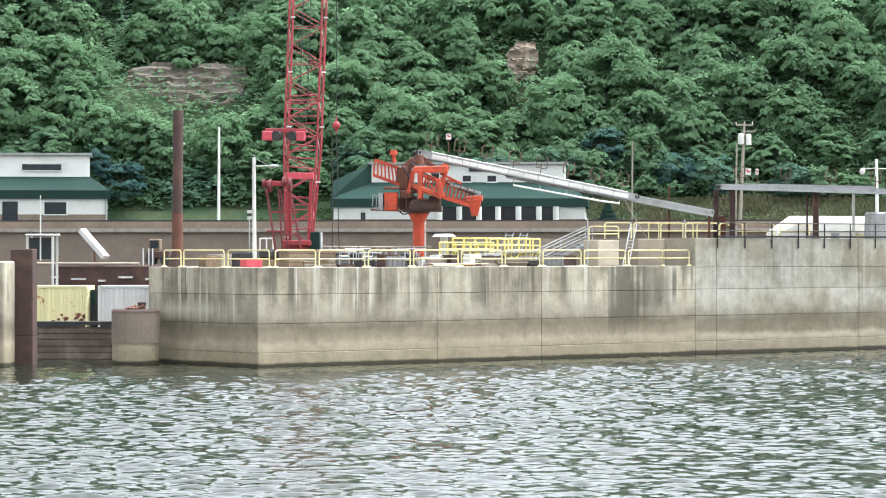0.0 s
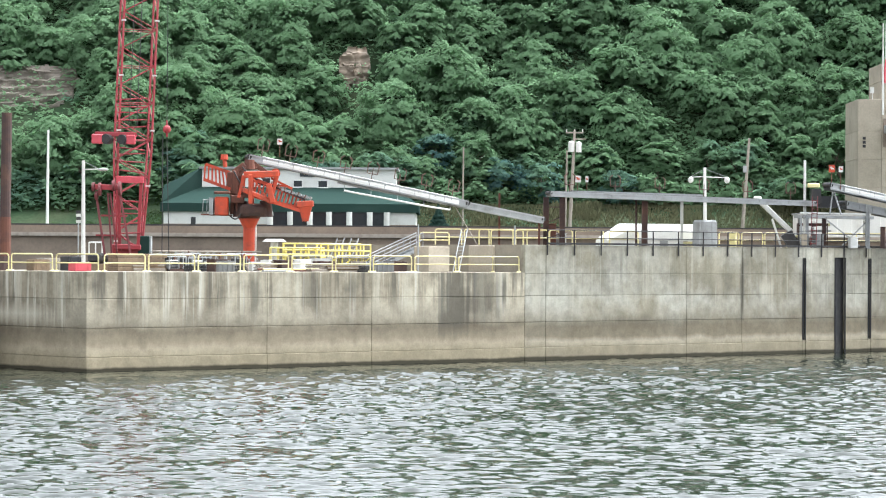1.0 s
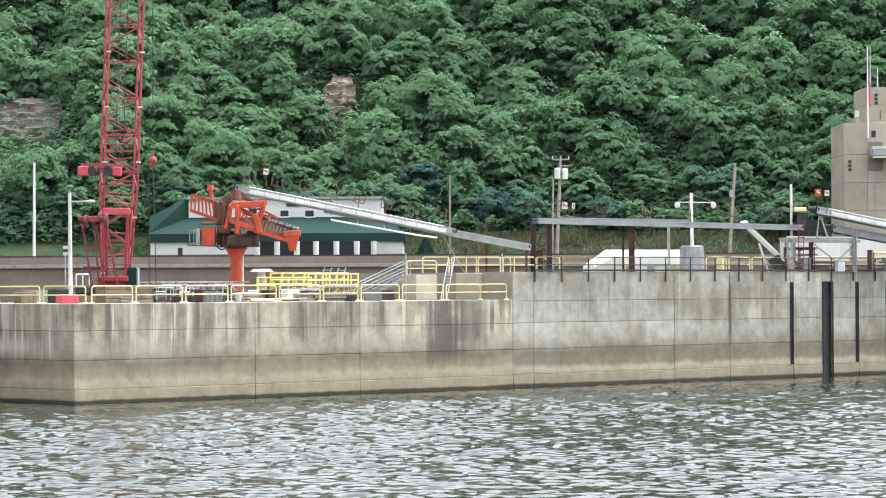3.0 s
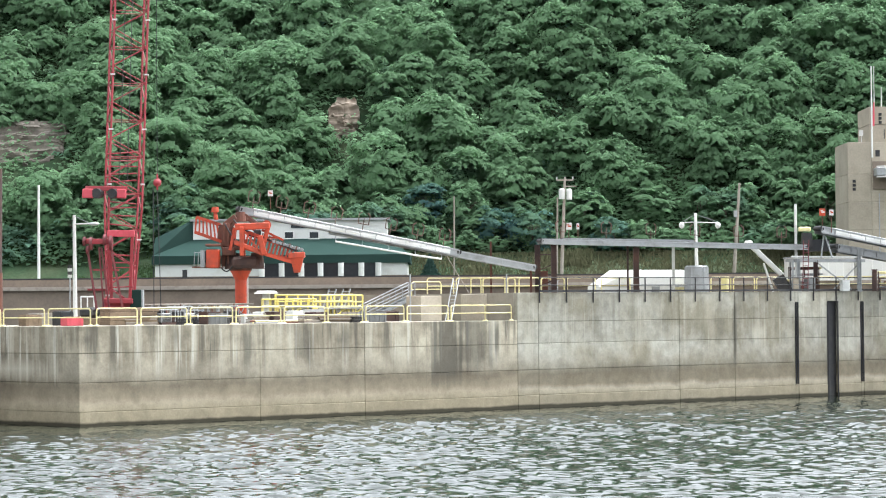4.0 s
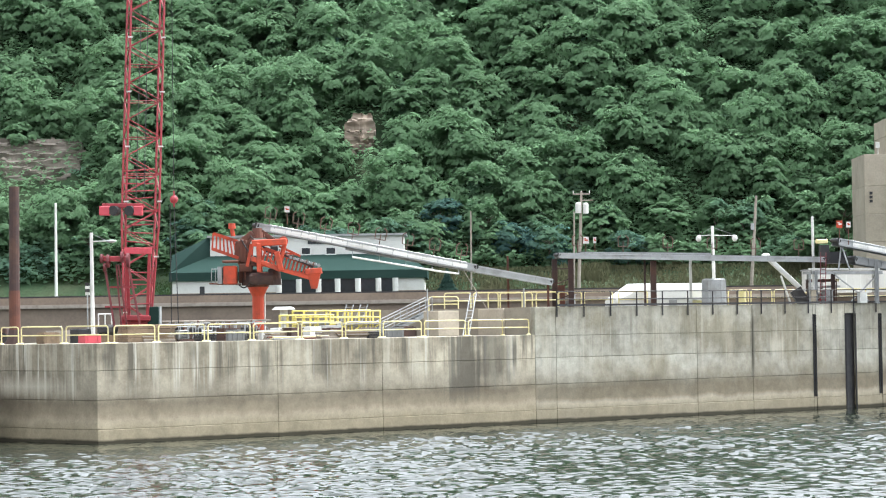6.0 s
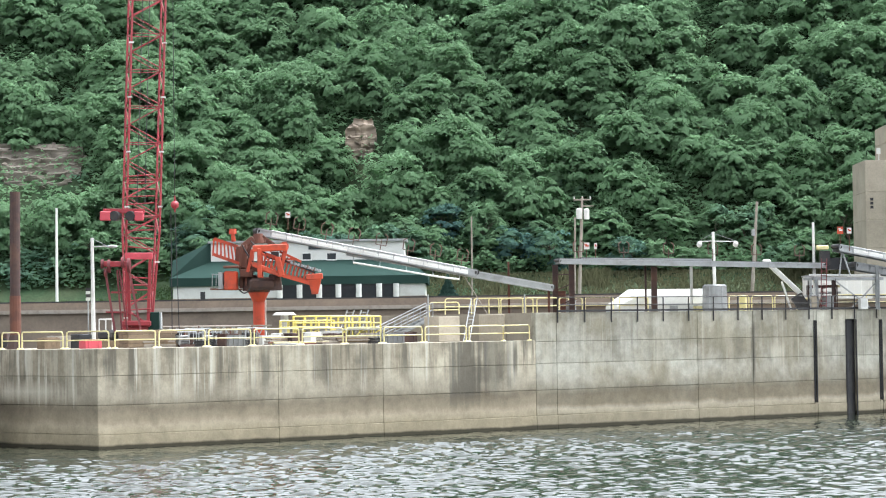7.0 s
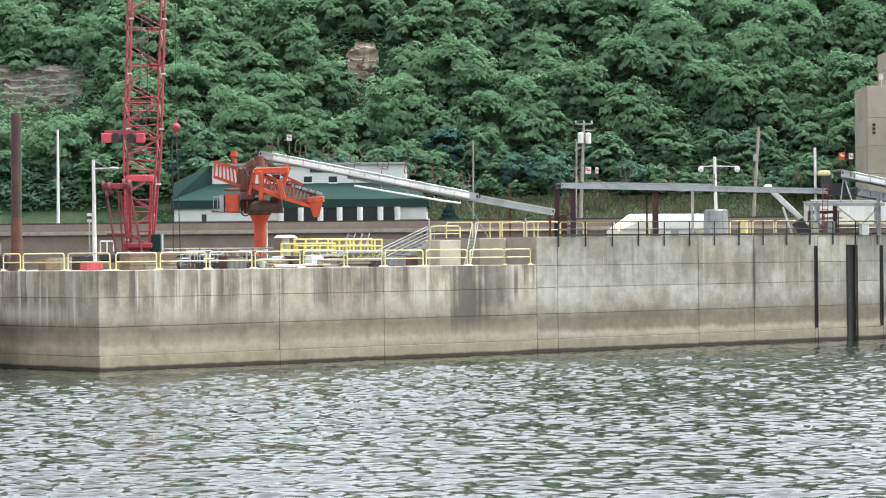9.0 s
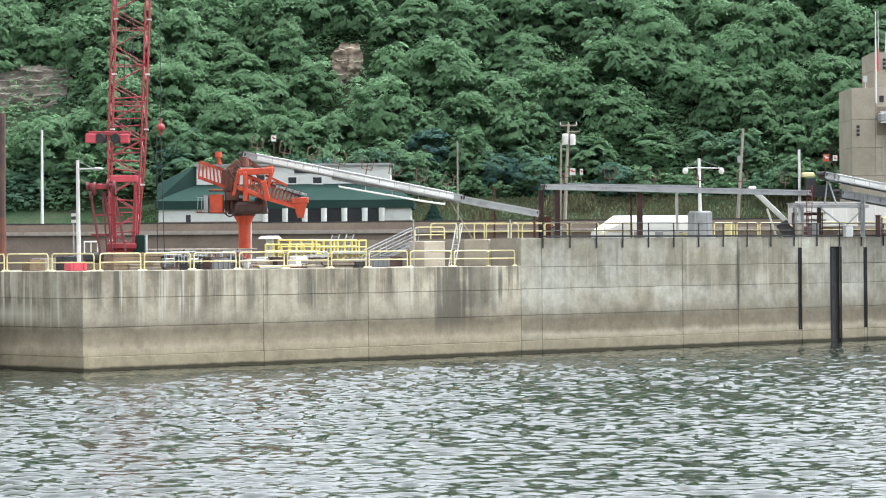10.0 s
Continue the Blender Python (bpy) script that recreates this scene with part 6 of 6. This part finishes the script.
beam(bm, u - o, v - o, 0.6, 0.34)
part("board", bm, WHITE, t)
bm = bmesh.new()
beam(bm, (u - o) * 0.5, Vector((-0.8, 0.3, 0.0)), 0.08)
part("prop", bm, RUST, t)
# small wheelhouse
c = Vector((-40.21, 186.00, 4.88))
t = thing("wheelhouse", (c.x, c.y, deck_z), "small white wheelhouse with a canopy roof", "boat cabin")
hh = (-40.21, 186.00, 8.19)[2] - deck_z
for dx in (-0.95, 0.85):
    for dy in (0.0, 1.4):
        bm = bmesh.new()
        box(bm, (dx, dy, hh / 2), (0.16, 0.12, hh))
        part("corner_post", bm, WHITE, t)
bm = bmesh.new()
box(bm, (0, 0.7, hh), (2.1, 1.9, 0.14))
soften(bm, 0.05)
part("roof", bm, WHITE, t)
bm = bmesh.new()
box(bm, (-0.05, 0.75, hh - 0.95), (1.6, 1.2, 1.5))
part("windows", bm, GLASS, t)
bm = bmesh.new()
box(bm, (-0.4, 0.6, 0.9), (1.0, 1.2, 1.8))
soften(bm, 0.05)
part("lower_cabin", bm, WHITE, t)
bm = bmesh.new()
tube(bm, (0, -0.1, hh - 1.8), (0, -0.1, (-40.29, 186.00, 10.96)[2] - deck_z), 0.06, 0.04, 7)
part("mast", bm, WHITE, t)


# ---- buildings on the esplanade ----
def hall(x0, x1, cl0, cl1, d, ys, label, left_hip):
    """A white hall with a green skirt roof and a white clerestory. ys: heights of base, wall head, skirt top, clerestory top."""
    z0, z1, z2, z3 = ys
    t = thing("hall", (x0, d, 8.7), label, "building")
    w, depth = x1 - x0, 14.0
    bm = bmesh.new()
    box(bm, (w / 2, depth / 2, (z1 - 8.7) / 2), (w, depth, z1 - 8.7))
    part("wall", bm, WHITE, t)
    bm = bmesh.new()
    box(bm, (w / 2, depth / 2, (z0 - 8.7) / 2), (w + 0.1, depth + 0.1, z0 - 8.7))
    part("plinth", bm, BROWNWALL, t)
    e = 0.28
    zs = z1 - 8.7
    bm = bmesh.new()
    cx0, cx1 = cl0 - x0, cl1 - x0
    lo = [(-e, -e), (w + e, -e), (w + e, depth + e), (-e, depth + e)]
    hi = [(cx0, 3.6), (cx1, 3.6), (cx1, depth - 3.6), (cx0, depth - 3.6)]
    a = [bm.verts.new((x, y, zs + 0.75)) for x, y in lo]
    b = [bm.verts.new((x, y, z2 - 8.7)) for x, y in hi]
    c = [bm.verts.new((x, y, zs - 0.02)) for x, y in lo]
    for i in range(4):
        j = (i + 1) % 4
        bm.faces.new((a[i], a[j], b[j], b[i]))
        bm.faces.new((c[i], c[j], a[j], a[i]))
    bm.faces.new(b), bm.faces.new(c[::-1])
    roof = part("skirt_roof", bm, GREEN, t, "dark green metal skirt roof with a deep fascia")
    if left_hip:
        bm = bmesh.new()
        zt, zb, zk = z3 - 8.55, zs + 0.77, zs + 2.4
        ends = [(-e + 0.1, -e + 0.1, zb), (-e + 0.2, -e + 1.2, zk), (cx0, 3.55, zt)]
        v = [[bm.verts.new(q) for q in ((x, y, z), (x, depth - y, z))] for x, y, z in ends + [(cx0, 3.55, z2 - 8.72)]]
        for a, b in zip(v, v[1:] + v[:1]):
            bm.faces.new((a[0], a[1], b[1], b[0]))
        bm.faces.new([q[0] for q in v]), bm.faces.new([q[1] for q in v][::-1])
        part("hip_roof", bm, GREEN, t, "dark green steep hipped roof end")
    bm = bmesh.new()
    box(bm, ((cx0 + cx1) / 2, depth / 2, (z2 + z3) / 2 - 8.7 - 0.3), (cx1 - cx0, depth - 7.1, z3 - z2 + 0.6))
    part("clerestory", bm, WHITE, t)
    bm = bmesh.new()
    box(bm, ((cx0 + cx1) / 2, depth / 2, z3 - 8.7 + 0.1), (cx1 - cx0 + 0.5, depth - 6.4, 0.2))
    part("top_roof", bm, GREY, t)
    return t, z1 - 8.7, z3 - 8.7


def opening(t, x, z, w, h, y, name="window", material=None, framed=True):
    bm = bmesh.new()
    box(bm, (x, y, z), (w, 0.12, h))
    g = part(name, bm, material or GLASS, t)
    if framed:
        for dx, dz, ww, hh2 in ((0, h / 2 + 0.05, w + 0.2, 0.1), (0, -h / 2 - 0.05, w + 0.2, 0.1), (-w / 2 - 0.05, 0, 0.1, h), (w / 2 + 0.05, 0, 0.1, h)):
            bm = bmesh.new()
            box(bm, (x + dx, y - 0.05, z + dz), (ww, 0.08, hh2))
            part("frame", bm, WHITE, g)


hx0, hx1 = (-25.88, 245.00, 10.64)[0], (-2.95, 245.00, 10.42)[0]
hz = ((-14.63, 245.00, 9.96)[2], (-14.62, 245.00, 11.09)[2], (-14.78, 248.00, 13.43)[2], (-14.83, 249.00, 15.08)[2])
t, zw, zc = hall(hx0, hx1, (-22.72, 249.00, 14.32)[0], (-4.85, 249.00, 14.15)[0], 245, hz, "white hall with a green skirt roof and porch", True)
for spot in ((-15.29, 245.00, 10.28), (-13.44, 245.00, 10.26), (-9.90, 245.00, 10.23), (-8.05, 245.00, 10.21), (-6.35, 245.00, 10.19),):
    X = spot[0] - hx0
    opening(t, X, 1.15, 1.3, 2.1, -0.02, 'doorway', GLASS, False)
for spot in ((-16.13, 244.40, 10.28), (-14.33, 244.40, 10.26), (-12.54, 244.40, 10.24), (-10.80, 244.40, 10.23), (-8.95, 244.40, 10.21), (-7.10, 244.40, 10.19), (-5.56, 244.40, 10.18),):
    X = spot[0] - hx0
    bm = bmesh.new()
    tube(bm, (X, -0.7, 0), (X, -0.7, zw), 0.26, seg=12)
    part('porch_column', bm, WHITE, t)
# dark sheet on the front wall: the porch's shade put into colour
bm = bmesh.new()
box(bm, ((-10.87, 245.00, 10.24)[0] - hx0, -0.03, 1.3), ((-5.58, 245.00, 10.18)[0] - (-16.58, 245.00, 10.29)[0], 0.12, 2.6))
part("porch_shade", bm, GLASS, t, "dark sheet standing for the shade under the porch")
for w, spot in ((0.75, (-13.87, 248.50, 13.75)), (0.8, (-11.57, 248.50, 13.73)),):
    opening(t, spot[0] - hx0, spot[2] - 8.7, w, 0.55, 3.5)
opening(t, (-12.09, 248.50, 14.62)[0] - hx0, (-12.09, 248.50, 14.57)[2] - 8.7, 3.2, 0.35, 3.5, framed=False)
bm = bmesh.new()
box(bm, ((-23.02, 243.00, 10.07)[0] - hx0, -1.6, 0.9), (0.42, 0.3, 1.9))
part("gate_post", bm, BLACK, t)

# the farther hall stands turned a little
HALL_W = 21.0
bz = (10.41, 11.87, 13.98, 15.96)
t, zw, zc = hall(0.0, HALL_W, 1.2, 19.33, 241.06, bz, "white hall with a green roof and dark openings", False)
t.matrix_basis = pose(-67.40, 241.06, 8.7, 0, 0, 10.8)
opening(t, 16.27, 2.28, 2.0, 1.1, -0.02)
opening(t, 12.17, 1.68, 1.4, 2.4, -0.02, "doorway", GLASS, False)
opening(t, 14.95, 6.14, 3.6, 0.55, 3.5, framed=True)
bm = bmesh.new()
tube(bm, (HALL_W - 0.1, -0.1, 0), (HALL_W - 0.1, -0.1, zw), 0.08, seg=7)
part("downpipe", bm, GREY, t)

# white site trailers behind the raised deck
for spot_a, spot_b, spot_c in (((29.07, 224.00, 8.64), (34.49, 224.00, 8.65), (29.07, 224.00, 10.81)), ((35.04, 226.00, 8.67), (42.65, 226.00, 8.68), (35.04, 226.00, 10.85)),):
    a, b = (Vector(spot_a), Vector(spot_b))
    t = thing('site_trailer', (a.x, a.y, 8.7), 'long white site trailer behind the work deck', 'trailer', 'site trailers')
    h = spot_c[2] - 8.7
    w = b.x - a.x
    bm = bmesh.new()
    box(bm, (w / 2, 1.5, h / 2 + 0.1), (w, 3.0, h - 0.2))
    soften(bm, 0.05)
    part('body', bm, WHITE, t)
    for k in range(9):
        bm = bmesh.new()
        box(bm, (w * (k + 0.5) / 9, -0.015, h / 2 + 0.1), (0.07, 0.05, h - 0.35))
        part('side_rib', bm, WHITE, t)
    bm = bmesh.new()
    box(bm, (w / 2, 1.5, h + 0.05), (w + 0.2, 3.2, 0.1))
    part('roof', bm, GREY, t)


# ---- concrete tower ----
def tower():
    x0 = (38.01, 250.00, 18.29)[0]
    z1 = (39.27, 250.00, 21.97)[2]
    x1 = (40.22, 250.00, 23.55)[0]
    z2 = (41.90, 250.00, 25.34)[2]
    t = thing("concrete_tower", (x0, 250, 8.6), "tall pale stained concrete gate tower", "tower")
    bands = [0, 2.6, 5.2, 7.8, 10.4, z1 - 8.6]
    for a, b in zip(bands, bands[1:]):
        for u, v in ((0, x1 - x0), (x1 - x0, 8.0), (8.0, 16.0)):
            bm = bmesh.new()
            box(bm, ((u + v) / 2, 4, (a + b) / 2), (v - u - 0.016, 8, b - a - 0.016))
            soften(bm, 0.02)
            part("wall_lift", bm, PALE, t)
    for a, b in ((z1 - 8.6, z1 - 6.9), (z1 - 6.9, z2 - 8.6)):
        bm = bmesh.new()
        box(bm, ((x1 - x0 + 16) / 2, 4.4, (a + b) / 2), (16 - (x1 - x0), 7, b - a - 0.03))
        soften(bm, 0.02)
        part("upper_lift", bm, PALE, t)
    o = Vector((x0, 250, 8.6))

    def hole(c, w, h):
        bm = bmesh.new()
        c = Vector(c) - o
        box(bm, (c.x, 0.0 if c.z < z1 - 8.6 else 0.9, c.z), (w, 0.10, h))
        part("vent", bm, BLACK, t, "small dark vent hole")

    for spot in ((38.59, 250.00, 18.34), (38.59, 250.00, 17.97), (38.59, 250.00, 17.60), (41.22, 250.00, 24.60), (41.22, 250.00, 24.23), (41.22, 250.00, 23.86),):
        hole(spot, 0.28, 0.26)
    hole((40.80, 250.00, 20.92), 0.4, 0.6)
    hole((42.65, 250.00, 14.14), 0.22, 0.9)
    hole((41.59, 250.00, 22.76), 0.06, 0.9)
    for spot in ((40.91, 250.00, 16.19), (42.17, 250.00, 16.19),):
        bm = bmesh.new()
        c = Vector(spot) - o
        beam(bm, (c.x, -0.05, 0.5), (c.x, -0.05, 8.6), 0.08)
        part('pipe', bm, GREY, t)
    a, b = Vector((40.38, 249.00, 19.14)) - o, Vector((50.12, 249.00, 19.36)) - o
    bm = bmesh.new()
    beam(bm, a, b, 1.8, 0.75)
    soften(bm, 0.06)
    wk = part("enclosed_walkway", bm, GREY, t, "pale blue-grey enclosed walkway")
    for dz in (-0.48, 0.46):
        bm = bmesh.new()
        beam(bm, a + Vector((0, -0.95, dz)), b + Vector((0, -0.95, dz)), 0.12, 0.14)
        part("edge_beam", bm, WHITE, wk)
    bm = bmesh.new()
    c = Vector((40.98, 249.80, 19.07)) - o
    box(bm, (c.x, -0.05, c.z - 0.2), (1.3, 0.25, 2.6))
    part("recess_panel", bm, BROWNWALL, t)
    for y0, r, spot_a, spot_b in ((205, 0.09, (40.26, 249.60, 20.63), (40.25, 249.60, 29.03)), (116, 0.05, (40.73, 249.60, 25.30), (40.73, 249.60, 29.19)), (116, 0.06, (41.41, 249.60, 25.31), (41.41, 249.60, 27.20)),):
        bm = bmesh.new()
        u, v = (Vector(spot_a) - o, Vector(spot_b) - o)
        tube(bm, (u.x, -0.25 if y0 > 150 else 1.2, u.z - 0.1), (v.x, -0.25 if y0 > 150 else 1.2, v.z), r, r * 0.6, 7)
        part('antenna_mast', bm, WHITE, t)
    bm = bmesh.new()
    u = Vector((40.52, 249.60, 23.52)) - o
    tube(bm, (u.x, 0.6, u.z), (u.x + 0.1, 0.6, u.z + 2.2), 0.14, 0.05, 7)
    part("furled_flag", bm, PINK, t, "furled red and white flag")
    bm = bmesh.new()
    u = Vector((39.48, 250.00, 22.76)) - o
    tube(bm, (u.x, 1, z1 - 8.6), (u.x, 1, u.z), 0.04, seg=6)
    box(bm, (u.x - 0.05, 0.9, u.z + 0.1), (0.35, 0.3, 0.55))
    part("floodlight", bm, WHITE, t)


tower()


# ---- rock showing through the woods ----
def outcrop(c, wide, tall, lean, seed, stone, bed, label):
    """A broken rock face: beds that step back, cracks, a ragged rim, and loose blocks at its foot."""
    rng = random.Random(seed)
    t = thing("rock_outcrop", c, label, "rock")
    nu, nv = 34, 26
    bm = bmesh.new()
    grid = {}
    for i in range(nu + 1):
        for j in range(nv + 1):
            u, v = (i / nu - 0.5) * wide, (j / nv - 0.5) * tall
            q = Vector((u * 0.7 + seed, v * 0.5, seed))
            step = math.floor((v + 0.5 * noise.noise(q)) / bed) * bed
            crack = 0.45 * abs(noise.noise(Vector((u * 1.3, v * 0.35, seed + 4)))) + 0.35 * noise.noise(Vector((u * 0.6, v * 1.9, seed)))
            grid[i, j] = bm.verts.new((u + 0.15 * noise.noise(q * 3), step * lean - crack, v + 0.1 * noise.noise(q * 2.3)))
    for i in range(nu):
        for j in range(nv):
            a, b = 2 * (i + 0.5) / nu - 1, 2 * (j + 0.5) / nv - 1
            rim = abs(a) ** 3 + abs(b) ** 3 + 0.55 * noise.noise(Vector((a * 2.2 + seed, b * 2.2, 1)))
            if rim < 0.8:
                bm.faces.new((grid[i, j], grid[i + 1, j], grid[i + 1, j + 1], grid[i, j + 1]))
    r = bmesh.ops.extrude_face_region(bm, geom=list(bm.faces))
    bmesh.ops.translate(bm, verts=[g for g in r["geom"] if isinstance(g, bmesh.types.BMVert)], vec=(0, 2.5, -0.8))
    bmesh.ops.delete(bm, geom=[v for v in bm.verts if not v.link_faces], context="VERTS")
    part("rock_face", bm, stone, t)
    for k in range(9):
        bm = bmesh.new()
        z = rng.uniform(-0.55, 0.1) * tall
        s0 = rng.uniform(0.25, 0.6)
        box(bm, (0, 0, 0), (s0 * 1.5, s0, s0 * 0.8))
        bmesh.ops.subdivide_edges(bm, edges=list(bm.edges), cuts=2, use_grid_fill=True)
        for v in bm.verts:
            v.co *= 1 + 0.35 * noise.noise(v.co * 2.5 + Vector((k * 5, seed, 0)))
        bmesh.ops.transform(bm, verts=bm.verts, matrix=pose(rng.uniform(-0.45, 0.45) * wide, z * lean - 0.4, z, rng.uniform(-30, 30), rng.uniform(-30, 30), rng.uniform(0, 90)))
        part("boulder", bm, stone, t)


outcrop((-9.85, 281.3, 27.0), 3.4, 4.4, 0.5, 3, ROCK, 1.3, "bare tan rock face among the trees")
outcrop((-44.6, 276.6, 24.3), 14.0, 5.2, 0.75, 8, LEDGE, 0.9, "weathered grey rock ledge on the wooded slope")
